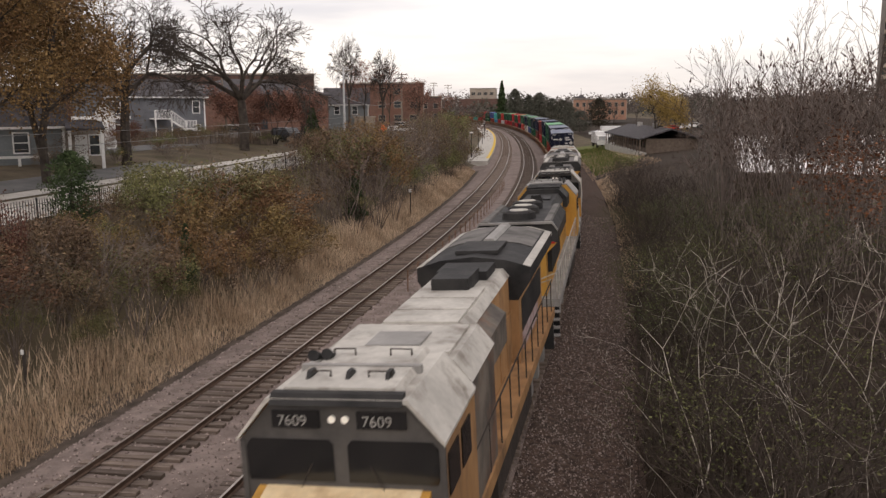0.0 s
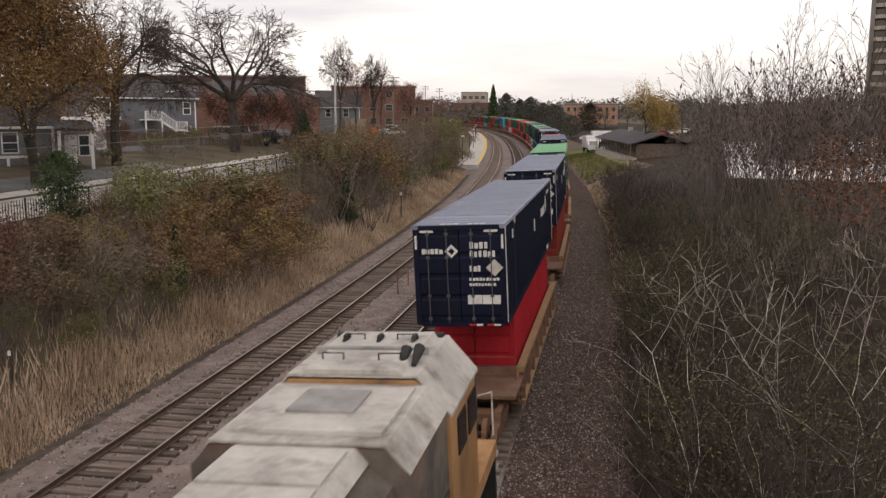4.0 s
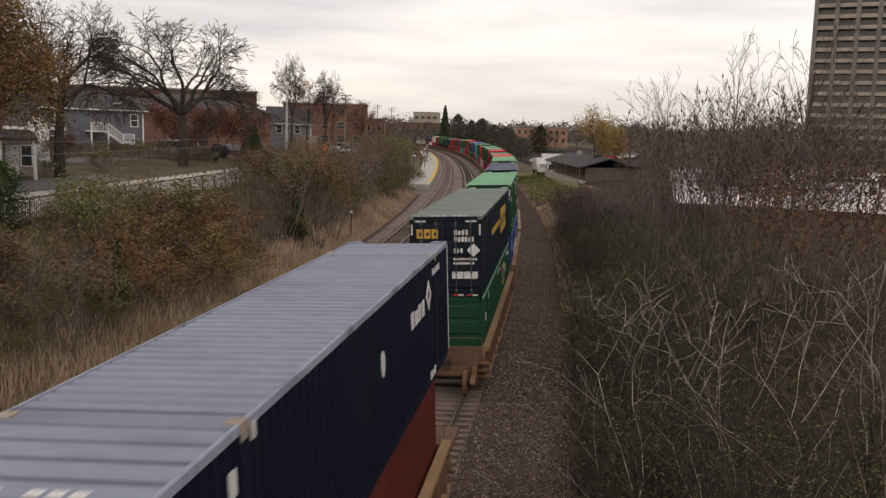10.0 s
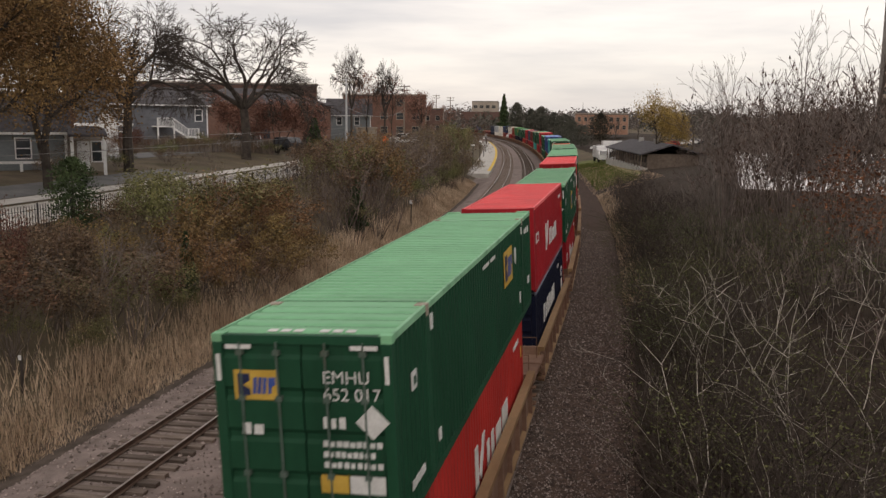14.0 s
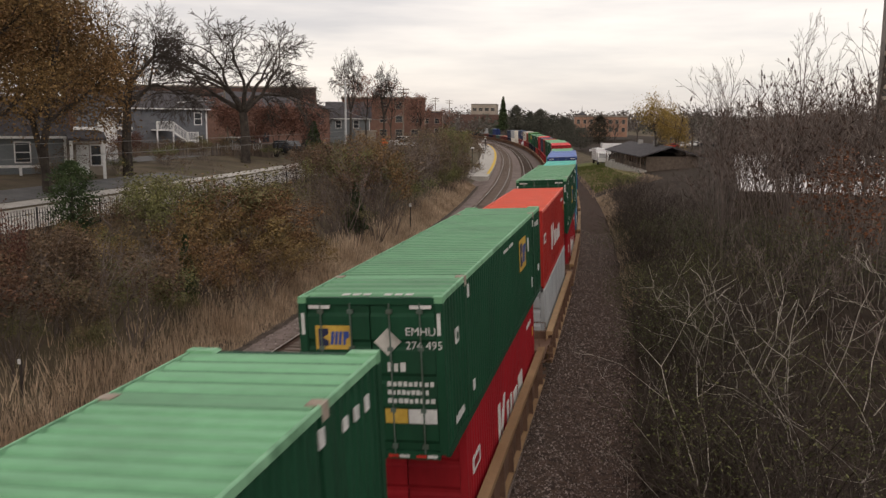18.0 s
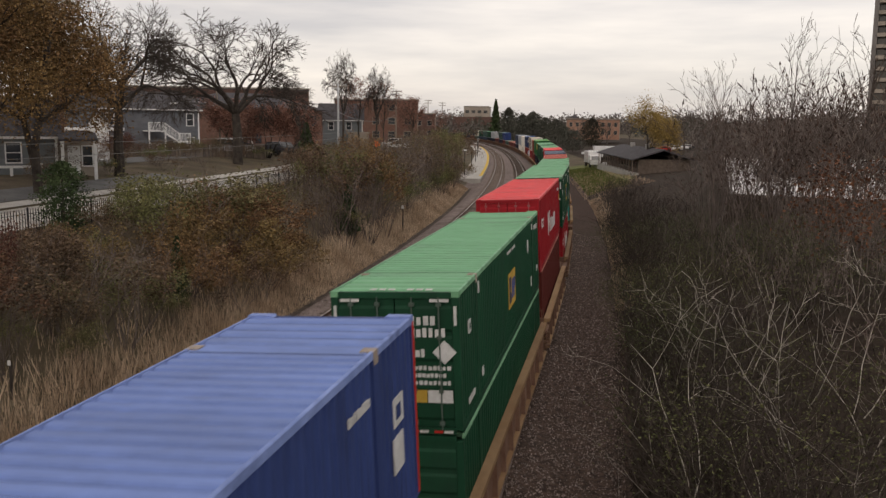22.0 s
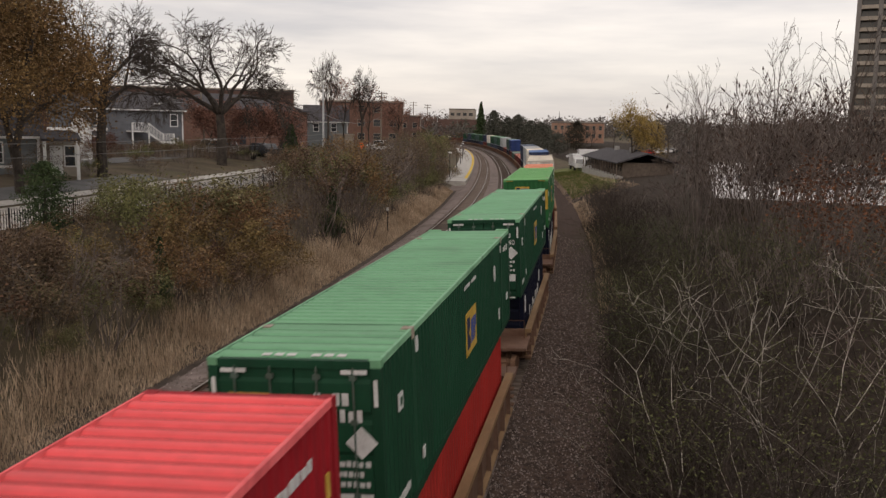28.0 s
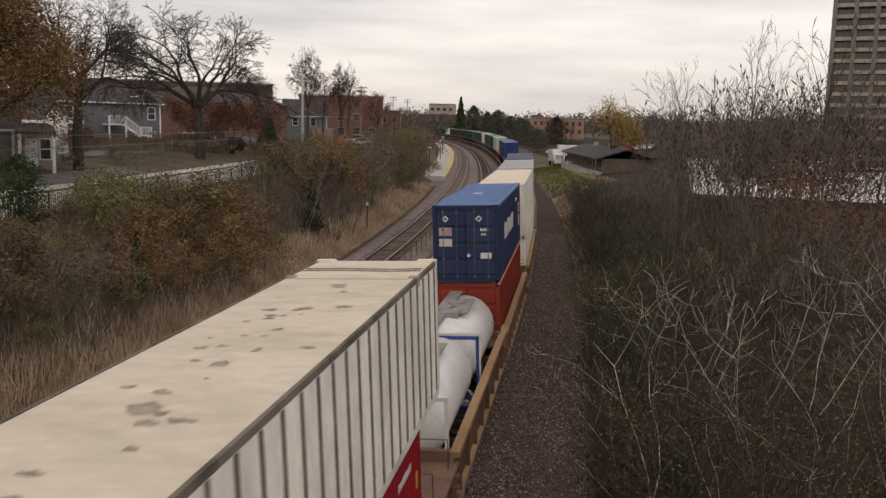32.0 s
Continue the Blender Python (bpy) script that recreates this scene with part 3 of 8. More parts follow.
def build_stones():
    """Loose crushed stone on the ballast shoulders and between the ties."""
    rr = np.random.RandomState(4)
    b = Build()
    base = np.array([(1, 0, 0), (-1, 0, 0), (0, 1, 0), (0, -1, 0), (0, 0, 1), (0, 0, -0.6)], float)
    tri = [(0, 2, 4), (2, 1, 4), (1, 3, 4), (3, 0, 4), (2, 0, 5), (1, 2, 5), (3, 1, 5), (0, 3, 5)]
    tet = base[[0, 1, 2, 4]] * np.array([1, 1, 1.2]) + np.array([0, -0.3, 0])
    for i in range(34000):
        s = 12 + 64 * rr.rand() ** 1.7
        u = rr.uniform(-3.0, 6.2) if i % 3 == 0 else rr.uniform(9.9, 13.2)
        x, y, a = rail_point(s, u)
        r = rr.uniform(0.022, 0.055) if u < 9 else 0.013 + 0.034 * rr.rand() ** 1.5
        z = ground_z(s, u) + r * 0.35
        few = u > 9
        p = (tet if few else base) * (r * rr.uniform(0.6, 1.3, 3)) * rr.uniform(0.75, 1.2, (4 if few else 6, 1))
        c, sn = math.cos(s * 50), math.sin(s * 50)
        p = np.stack([p[:, 0] * c - p[:, 1] * sn + x, p[:, 0] * sn + p[:, 1] * c + y, p[:, 2] + z], 1)
        b.add(p, ((0, 2, 3), (2, 1, 3), (1, 0, 3)) if few else tri)
    solo("ballast_stones", b, M_STONE, "loose crushed stones, pinkish grey, along the tracks", "gravel", kind="stuff")


build_stones()


# ---- the train ----
def letters(text, size):
    """The outline of a text as a mesh, in the x-z plane facing -y, its lower left corner at the origin."""
    cu = bpy.data.curves.new("text", "FONT")
    cu.body, cu.size = text, size
    ob = bpy.data.objects.new("text", cu)
    me = bpy.data.meshes.new_from_object(ob)
    bpy.data.objects.remove(ob)
    me.transform(Matrix.Rotation(math.pi / 2, 4, "X"))
    return me


def writing(name, text, size, material, parent, m):
    me = letters(text, size)
    me.materials.clear()
    me.materials.append(material)
    return part(name, me, None, parent, m=m)


def corrugated(pos0, pos1, pitch, depth, place, flip=False):
    """A trapezoid-ribbed sheet between two positions; place(position, depth, end) gives the point."""
    n = max(int(round((pos1 - pos0) / pitch)), 1)
    pitch = (pos1 - pos0) / n
    pts = []
    for i in range(n):
        a = pos0 + i * pitch
        pts += [(a, 0), (a + pitch * 0.32, 0), (a + pitch * 0.5, depth), (a + pitch * 0.82, depth)]
    pts.append((pos1, 0))
    b = Build()
    for p, d in pts:
        b.v.append(place(p, d, 0))
        b.v.append(place(p, d, 1))
    for i in range(len(pts) - 1):
        f = (2 * i, 2 * i + 1, 2 * i + 3, 2 * i + 2)
        b.f.append(f[::-1] if flip else f)
    return b


def container_base(length, width, height, colour, ribs, doors=True, smooth_side=False, detail=True):
    """A container on its corners, origin at the middle of its floor; the end at -y carries the doors."""
    side, roof, rail_paint, shade_grime, rod_paint = PAINT[colour]
    root = new("shipping_container")
    root.empty_display_size = 0.2
    w, h, l = width / 2, height, length / 2
    fr = Build()
    for sx in (-1, 1):
        x0, x1 = sorted((sx * w, sx * (w - 0.15)))
        for sy in (-1, 1):
            y0, y1 = sorted((sy * l, sy * (l - 0.16)))
            fr.box(x0, x1, y0, y1, 0.11, h - 0.11)
        fr.box(*sorted((sx * w, sx * (w - 0.08))), -l + 0.16, l - 0.16, 0.02, 0.18)
    for sy in (-1, 1):
        y0, y1 = sorted((sy * l, sy * (l - 0.1)))
        fr.box(-w + 0.15, w - 0.15, y0, y1, h - 0.13, h - 0.008)
        fr.box(-w + 0.15, w - 0.15, y0, y1, 0.02, 0.16)
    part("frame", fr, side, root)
    posts = []
    if length > 14:
        for sy in (-1, 1):
            yy = sy * 6.02
            for sx in (-1, 1):
                b = Build().box(*sorted((sx * (w + 0.004), sx * (w - 0.1))), yy - 0.13, yy + 0.13, 0.16, h - 0.09)
                part("lifting_post", b, side, root)
            part("roof_bow", Build().box(-w + 0.075, w - 0.075, yy - 0.2, yy + 0.2, h - 0.05, h - 0.002), roof, root)
            if detail:
                part("roof_seam", Build().box(-w + 0.1, w - 0.1, yy - sy * 0.22 - 0.022, yy - sy * 0.22 + 0.022, h - 0.05, h + 0.006), shade_grime, root, "dark dirty roof seam")
            posts.append(yy)
    cast = box(-0.089, 0.089, -0.081, 0.081, 0, 0.118).mesh("corner_casting", roof if length > 14 else side)
    post_cast = box(-0.093, 0.093, -0.1, 0.1, -0.06, 0.126).mesh("corner_casting", M_CASTING)
    for sx in (-1, 1) if detail else ():
        for yy in ([-l + 0.085, l - 0.085] + posts):
            for zz in (h - 0.112,):
                part("corner_casting", post_cast if yy in posts else cast, None, root, m=pose(sx * (w - 0.086), yy, zz))
    deep = 0.036
    flat = smooth_side
    # ribs across the roof; shade and dirt are put into the grooves' darker colour
    rb = Build()
    marks = []
    spans = [(-l + 0.1, -6.22, 0.40, 0.03), (-5.82, 5.82, 0.30, 0.042), (6.22, l - 0.1, 0.40, 0.03)] if length > 14 else [(-l + 0.1, l - 0.1, 0.31, 0.045)]
    for p0, p1, pitch, dp in spans:
        n = max(int(round((p1 - p0) / pitch)), 1)
        pitch = (p1 - p0) / n
        dp = 0.002 if flat else dp
        cut = (0.26, 0.38, 0.88) if length > 14 else (0.4, 0.52, 0.88)
        for i in range(n):
            q = p0 + i * pitch
            ys = (q, q + pitch * cut[0], q + pitch * cut[1], q + pitch * cut[2], q + pitch)
            zs = (h - dp, h - dp, h, h, h - dp)
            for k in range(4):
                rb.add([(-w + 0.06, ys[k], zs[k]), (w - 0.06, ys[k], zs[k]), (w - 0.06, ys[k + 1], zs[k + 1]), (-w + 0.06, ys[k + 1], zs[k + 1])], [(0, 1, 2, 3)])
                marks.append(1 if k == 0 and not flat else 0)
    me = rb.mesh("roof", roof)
    me.materials.append(shade_grime)
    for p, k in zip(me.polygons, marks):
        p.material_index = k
    part("roof", me, None, root, "bleached steel roof" if flat else "bleached ribbed steel roof, skylight paled into its colour")
    if flat and detail:
        rs, sc = random.Random(3), Build()
        for _ in range(46):
            cx, cy, r = rs.gauss(-0.1, 0.5), rs.gauss(-1.0, 3.2), rs.uniform(0.04, 0.15) * rs.uniform(0.5, 1.3)
            if abs(cx) < w - 0.3 and abs(cy) < l - 0.5:
                sc.add([(cx + r * 1.3 * rs.uniform(0.35, 1.2) * math.cos(k * 0.7), cy + r * rs.uniform(0.35, 1.2) * math.sin(k * 0.7), h + 0.004) for k in range(9)], [tuple(range(9))])
        tagged(part("scuff", sc, M_SCUFF, root, "scraped and dirty dents"), kind="stuff")
        for dy in (0.0, 0.22):
            part("roof_seam", Build().path([(-w + 0.1, l - 1.15 - dy, h + 0.006), (-0.5, l - 1.1 - dy, h + 0.006), (0.6, l - 1.22 - dy, h + 0.006), (w - 0.1, l - 1.12 - dy, h + 0.006)], 0.018, 5), M_SEAM, root)
    for sx in (-1, 1):
        part("top_rail", Build().prism([(sx * w, h - 0.09), (sx * w, h + 0.004), (sx * (w - 0.012), h + 0.014), (sx * (w - 0.045), h + 0.014), (sx * (w - 0.06), h - 0.09)], -l + 0.16, l - 0.16), M_SEAM if flat else rail_paint, root, "grimy roof edge" if flat else "worn pale roof edge")
        if length > 14 and detail:
            part("corner_plate", Build().prism([(sx * (w - 0.42), h), (sx * w, h), (sx * w, h + 0.035), (sx * (w - 0.38), h + 0.035)], l - 0.17, l), rail_paint, root)
    for sx in (-1, 1):
        if smooth_side:
            b = box(*sorted((sx * (w - 0.03), sx * (w - 0.005))), -l + 0.16, l - 0.16, 0.18, h - 0.09)
            part("side_panel", b, side, root)
            st = Build()
            y = -l + 0.5
            while y < l - 0.3:
                st.box(*sorted((sx * (w - 0.01), sx * (w + 0.012))), y - 0.045, y + 0.045, 0.19, h - 0.1)
                y += 0.61
            part("side_seam", st, M_SEAM, root, "grimy riveted seams")
        else:
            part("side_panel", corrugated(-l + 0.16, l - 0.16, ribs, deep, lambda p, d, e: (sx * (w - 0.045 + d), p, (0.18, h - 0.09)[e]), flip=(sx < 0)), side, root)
    part("floor", box(-w + 0.08, w - 0.08, -l + 0.1, l - 0.1, 0.1, 0.16), M_STEELDARK, root)
    # far end: vertical ribs
    part("end_panel", corrugated(-w + 0.15, w - 0.15, 0.25, 0.036, lambda p, d, e: (p, l - 0.06 + d, (0.16, h - 0.13)[e]), flip=True), side, root)
    if doors:
        for sx in (-1, 1):
            x0, x1 = sorted((sx * 0.012, sx * (w - 0.16)))
            prof = [(-l + 0.07, 0.17), (-l + 0.04, 0.17)]
            for k in range(4):
                za, ht = 0.3 + k * (h - 0.5) / 4, (h - 0.5) / 4
                prof += [(-l + 0.04, za), (-l + 0.005, za + 0.06), (-l + 0.005, za + ht - 0.14), (-l + 0.04, za + ht - 0.08)]
            d = Build().prism(prof + [(-l + 0.04, h - 0.14), (-l + 0.07, h - 0.14)], x0, x1, "x")
            door = part("door", d, side, root)
            if detail:
                for f in (0.3, 0.78):
                    xx = x0 + (x1 - x0) * (f if sx > 0 else 1 - f)
                    rod = Build().tube((xx, -l - 0.012, 0.12), (xx, -l - 0.012, h - 0.1), 0.016, None, 6)
                    for zz in (0.25, 0.9, h - 0.9, h - 0.25):
                        rod.box(xx - 0.05, xx + 0.05, -l - 0.03, -l + 0.03, zz - 0.035, zz + 0.035)
                    part("lock_rod", rod, M_RODS if colour in ("white", "grey") else rod_paint, door)
    else:
        part("end_panel", corrugated(-w + 0.15, w - 0.15, 0.25, 0.03, lambda p, d, e: (p, -l + 0.05 - d, (0.16, h - 0.13)[e])), side, root)
    return root


CACHE = {}
KIND = {"green": "green", "lime": "bright green", "navy": "dark navy", "blue": "blue", "palenavy": "pale-roofed navy", "ink": "inky blue", "dimblue": "faded dark blue", "steel": "slate blue", "red": "red", "scarlet": "orange-red",
        "rust": "rust-red", "brown": "oxide brown", "orange": "brick-orange", "teal": "turquoise", "white": "white", "grey": "light grey", "dkgreen": "grey-green", "sea": "teal-blue"}
MOVING = []


def container(length, colour, height, zb, s16, level, doors=True, ribs=0.28, smooth_side=False, near=True):
    width = 2.59 if length > 14 else 2.44
    key = (length, colour, round(height, 2), doors, ribs, smooth_side, near)
    size = "53-foot" if length > 14 else "45-foot" if length > 13 else "40-foot"
    where = "stacked on another container" if level == "top" else "low in a rail car well"
    if key not in CACHE:
        CACHE[key] = container_base(length, width, height, colour, ribs, doors, smooth_side, near)
        ob = CACHE[key]
    else:
        ob = copy_thing(CACHE[key], Matrix())
        for k in list(ob.children):
            if k.name.startswith("marking"):
                for kk in (*k.children_recursive, k):
                    bpy.data.objects.remove(kk)
    tagged(ob, f"{size} {KIND[colour]} ribbed container {where}", "container", "containers on the train")
    MOVING.append((ob, s16, zb))
    return ob


def plate(parent, x0, x1, y0, y1, z0, z1, material, name="marking"):
    return part(name, box(x0, x1, y0, y1, z0, z1), material, parent)


def panel_sign(ob, axis, at, a0, a1, z0, z1):
    """A gold panel carrying plain dark and blue shapes; it faces -y at y = at, or +x at x = at."""
    d, wd, ht = (-1 if axis == "y" else 1), a1 - a0, z1 - z0
    ax = axis

    def slab(outline, lift, mat):
        p = [(a0 + wd * q[0], z0 + ht * q[1]) for q in outline]
        part("marking", Build().prism(p, *sorted((at - d * 0.01, at + d * lift)), ax), mat, ob)

    slab([(0, 0), (1, 0), (1, 1), (0, 1)], 0.006, M_MARKYELLOW)
    slab([(0.08, 0.14), (0.36, 0.14), (0.36, 0.36), (0.2, 0.5), (0.36, 0.64), (0.36, 0.88), (0.08, 0.88)], 0.010, M_MARKDARK)
    for k in range(3):
        slab([(0.41 + 0.11 * k, 0.2), (0.49 + 0.11 * k, 0.2), (0.53 + 0.11 * k, 0.76), (0.45 + 0.11 * k, 0.76)], 0.010, M_MARKBLUE)
    slab([(0.76, 0.2), (0.83, 0.2), (0.85, 0.45), (0.94, 0.5), (0.94, 0.76), (0.78, 0.76)], 0.010, M_MARKBLUE)


def diamond(ob, axis, at, a, z, r, mat, hollow=False):
    d = -1 if axis == "y" else 1
    if not hollow:
        part("marking", Build().prism([(a - r, z), (a, z - r), (a + r, z), (a, z + r)], *sorted((at - d * 0.01, at + d * 0.008)), axis), mat, ob)
        return
    b = Build()
    for k in range(4):
        c0, s0, c1, s1 = (math.cos(k * math.pi / 2), math.sin(k * math.pi / 2), math.cos((k + 1) * math.pi / 2), math.sin((k + 1) * math.pi / 2))
        b.prism([(a + r * c0, z + r * s0), (a + r * c1, z + r * s1), (a + 0.5 * r * c1, z + 0.5 * r * s1), (a + 0.5 * r * c0, z + 0.5 * r * s0)], *sorted((at - d * 0.01, at + d * 0.008)), axis)
    part("marking", b, mat, ob)


def bars_line(ob, axis, at, a0, a1, z0, z1, n, mat, rng, gap=0.3):
    """A line of writing too small to read, as plain upright bars of uneven width."""
    d = -1 if axis == "y" else 1
    b, step = Build(), (a1 - a0) / n
    for k in range(n):
        q0, q1 = a0 + step * k, a0 + step * (k + 1 - gap * rng.uniform(0.6, 1.4))
        lo, hi = sorted((at - d * 0.01, at + d * 0.006))
        if axis == "y":
            b.box(q0, q1, lo, hi, z0, z1 - 0.15 * (z1 - z0) * (k % 3 == 1))
        else:
            b.box(lo, hi, q0, q1, z0, z1 - 0.15 * (z1 - z0) * (k % 3 == 1))
    tagged(part("marking", b, mat, ob), kind="stuff")


def end_marks(ob, l, w, h, style, number=""):
    """Signs and numbers on the door end, and the number on the roof above it."""
    y = -l - 0.002
    rng = random.Random(int(l * 10) + len(number) + sum(map(ord, number)))
    if style == "pair":
        for sx in (-1, 1):
            diamond(ob, "y", y, sx * 0.62 - 0.12, h - 0.5, 0.13, M_MARK, True)
        bars_line(ob, "y", y, 0.55, 0.85, h - 0.95, h - 0.85, 4, M_MARK, rng)
        bars_line(ob, "y", y, 0.58, 0.78, h - 1.12, h - 1.03, 3, M_MARK, rng)
        plate(ob, -0.98, -0.5, y - 0.012, y + 0.01, h - 1.12, h - 0.82, M_PALEGRAFFITI)
        plate(ob, -0.98, -0.5, y - 0.012, y + 0.01, h - 1.52, h - 1.24, M_LOCOPALE)
        bars_line(ob, "y", y, 0.12, 0.48, h - 1.5, h - 1.2, 4, M_STEELDARK, rng)
        plate(ob, 0.55, 0.95, y - 0.012, y + 0.01, h - 1.98, h - 1.76, M_MARK)
        diamond(ob, "y", y, 0.1, h - 1.86, 0.08, M_MARK)
        plate(ob, -0.35, 0.05, -0.6, -0.2, h + 0.002, h + 0.008, M_MARK)
        return
    for sx in (-1, 1):
        plate(ob, *sorted((sx * (w - 0.2), sx * (w - 0.58))), y - 0.012, y + 0.01, h - 0.2, h - 0.14, M_MARK)
        plate(ob, *sorted((sx * (w - 0.05), sx * (w - 0.11))), y - 0.012, y + 0.01, h - 0.66, h - 0.28, M_MARK)
    high_sign = style == "panel" and number[-1:] in ("2", "5")
    if style == "panel":
        panel_sign(ob, "y", y, -w + 0.3, -w + 0.95, h - 0.92, h - 0.5)
        bars_line(ob, "y", y, -w + 0.38, -w + 0.72, h - 1.42, h - 1.26, 2, M_MARK, rng)
    elif style == "bars":
        bars_line(ob, "y", y, -w + 0.24, -w + 0.86, h - 0.80, h - 0.66, 5, M_MARK, rng, 0.2)
        diamond(ob, "y", y, -w + 1.08, h - 0.73, 0.19, M_MARK, True)
    elif style == "gold":
        for k in range(3):
            plate(ob, -w + 0.25 + k * 0.27, -w + 0.47 + k * 0.27, y - 0.014, y + 0.01, h - 0.78, h - 0.45, M_MARKYELLOW)
            plate(ob, -w + 0.33 + k * 0.27, -w + 0.43 + k * 0.27, y - 0.018, y + 0.01, h - 0.68, h - 0.56, M_MARKDARK)
    x0 = 0.62 if high_sign else 0.3
    if number:
        a, b_ = number.split()
        writing("marking", a, 0.25 if x0 < 0.5 else 0.2, M_MARK, ob, pose(x0, y - 0.02, h - 0.66))
        writing("marking", b_[:3] + " " + b_[3:], 0.25 if x0 < 0.5 else 0.2, M_MARK, ob, pose(x0, y - 0.02, h - 0.9))
    else:
        for k in range(2):
            bars_line(ob, "y", y, x0, 0.85 + 0.2 * k, h - 0.66 - 0.24 * k, h - 0.48 - 0.24 * k, 4 + 2 * k, M_MARK, rng)
    dia = (0.3, h - 0.78) if high_sign else (0.98, h - 1.2)
    diamond(ob, "y", y, *dia, 0.24, M_LOCOPALE if style == "bars" or high_sign else M_MARK)
    bars_line(ob, "y", y, 0.28, 0.62, h - 1.3, h - 1.14, 3, M_MARK, rng)
    for k in range(2 + (style == "panel")):
        bars_line(ob, "y", y, 0.26, 1.12 - 0.1 * (k % 2), h - 1.56 - k * 0.15, h - 1.48 - k * 0.15, 9, M_MARK, rng)
    plate(ob, 0.2, 0.6, y - 0.012, y + 0.01, h - 2.22, h - 1.97, M_MARKYELLOW if style == "panel" else M_MARK)
    plate(ob, 0.62, 1.12, y - 0.012, y + 0.01, h - 2.22, h - 1.97, M_MARK)
    bars_line(ob, "y", y - 0.004, 0.68, 1.06, h - 2.13, h - 2.07, 6, M_LOCOGREY, rng)
    for x0, mat in ((0.3, M_REDLINE), (0.5, M_MARK), (0.8, M_REDLINE), (1.0, M_MARK)):
        plate(ob, x0 - 0.08, x0 + 0.1, y - 0.012, y + 0.01, 0.05, 0.1, mat)
    b = Build()
    n = 7
    for k in range(n):
        if k != 3:
            b.box(-0.55 + 0.19 * k, -0.42 + 0.19 * k, -l + 0.22, -l + 0.34, h - 0.01, h + 0.004)
    part("marking", b, M_MARK, ob)


def side_marks(ob, l, w, h, style):
    """Signs on the long side towards +x; brand marks are plain shapes."""
    x = w + 0.004
    rng = random.Random(int(h * 100) + len(style))

    def p(y0, y1, z0, z1, mat):
        return plate(ob, x - 0.02, x + 0.006, y0, y1, h + z0, h + z1, mat)

    def oval(y, z0, z1):
        zc, r = h + (z0 + z1) / 2, (z1 - z0) / 2
        part("marking", Build().prism([(y + 0.13 * math.cos(k * math.pi / 6), zc + r * math.sin(k * math.pi / 6)) for k in range(12)], x - 0.02, x + 0.006, "x"), M_MARK, ob)

    if style in ("panel", "midpanel"):
        if style == "panel":
            panel_sign(ob, "x", x, 2.3, 3.75, h - 1.34, h - 0.44)
        else:
            panel_sign(ob, "x", x, -0.72, 0.78, h - 1.9, h - 0.92)
        bars_line(ob, "x", x, -0.8, 0.0, h - 0.35, h - 0.27, 9, M_MARK, rng, 0.45)
        bars_line(ob, "x", x, 0.25, 0.95, h - 0.35, h - 0.27, 7, M_MARK, rng, 0.45)
        oval(4.45, -1.05, -0.6)
        p(-7.1, -6.85, -1.05, -0.78, M_MARK)
        plate(ob, x - 0.02, x + 0.009, -7.04, -6.91, h - 0.98, h - 0.85, PAINT["green"][0])
        p(-5.82, -5.68, -0.45, -0.2, M_MARK)
        p(5.8, 5.95, -0.42, -0.22, M_MARK)
        bars_line(ob, "x", x, -7.3, -6.5, h - 2.48, h - 2.34, 8, M_MARK, rng, 0.45)
        p(-5.5, -5.35, -2.4, -2.2, M_MARK)
        for k in range(3):
            p(6.55 + 0.4 * k, 6.7 + 0.4 * k, -0.5 - 0.02 * k, -0.36, M_MARK)
        p(5.2, 5.4, -2.3, -2.0, M_MARK)
        p(7.2, 7.5, -2.1, -1.9, M_MARK)
    elif style == "bars":
        bars_line(ob, "x", x, 2.85, 4.55, h - 1.12, h - 0.78, 4, M_MARK, rng, 0.35)
        diamond(ob, "x", x, 5.0, h - 0.8, 0.34, M_MARK, True)
        bars_line(ob, "x", x, 5.6, 6.7, h - 0.45, h - 0.3, 6, M_MARK, rng)
        oval(0.2, -1.32, -0.86)
        p(-6.45, -6.28, -0.62, -0.36, M_MARK)
        p(-5.85, -5.72, -0.24, -0.06, M_LOCOPALE)
        bars_line(ob, "x", x, 5.1, 5.9, h - 2.78, h - 2.6, 3, M_MARK, rng)
        p(-l + 0.01, -l + 0.13, -h + 0.15, -0.06, M_MARK)
        p(l - 0.1, l - 0.01, -h + 0.15, -0.06, M_MARK)
    elif style == "kbars":
        b = Build()
        z0, z1, y0 = h - 2.0, h - 1.0, -2.0
        b.box(x - 0.02, x + 0.006, y0, y0 + 0.3, z0, z1)
        b.prism([(y0 + 0.42, z0 + 0.3), (y0 + 0.95, z1), (y0 + 1.2, z1), (y0 + 0.62, z0 + 0.1)], x - 0.02, x + 0.006, "x")
        for a0, a1, hh in ((1.5, 1.75, 0.62), (2.1, 2.4, 0.62), (2.75, 3.5, 0.5), (3.8, 4.7, 0.62)):
            b.box(x - 0.02, x + 0.006, y0 + a0, y0 + a1, z0, z0 + hh)
        part("marking", b, M_MARK, ob)
        p(-5.5, -4.65, -1.28, -0.95, M_MARK)
        plate(ob, x - 0.02, x + 0.009, -5.35, -4.8, h - 1.2, h - 1.03, PAINT["red"][0])
        bars_line(ob, "x", x, l - 2.0, l - 0.9, h - 0.55, h - 0.42, 6, M_MARK, rng)
        p(l - 0.5, l - 0.38, -1.1, -0.8, M_MARKYELLOW)
    elif style == "endlogo":
        for y0 in (-l + 0.55, -l + 1.15):
            part("marking", Build().prism([(y0, h - 1.3), (y0 + 0.42, h - 1.3), (y0 + 0.52, h - 0.55), (y0 + 0.1, h - 0.55)], x - 0.02, x + 0.006, "x"), M_MARK, ob)
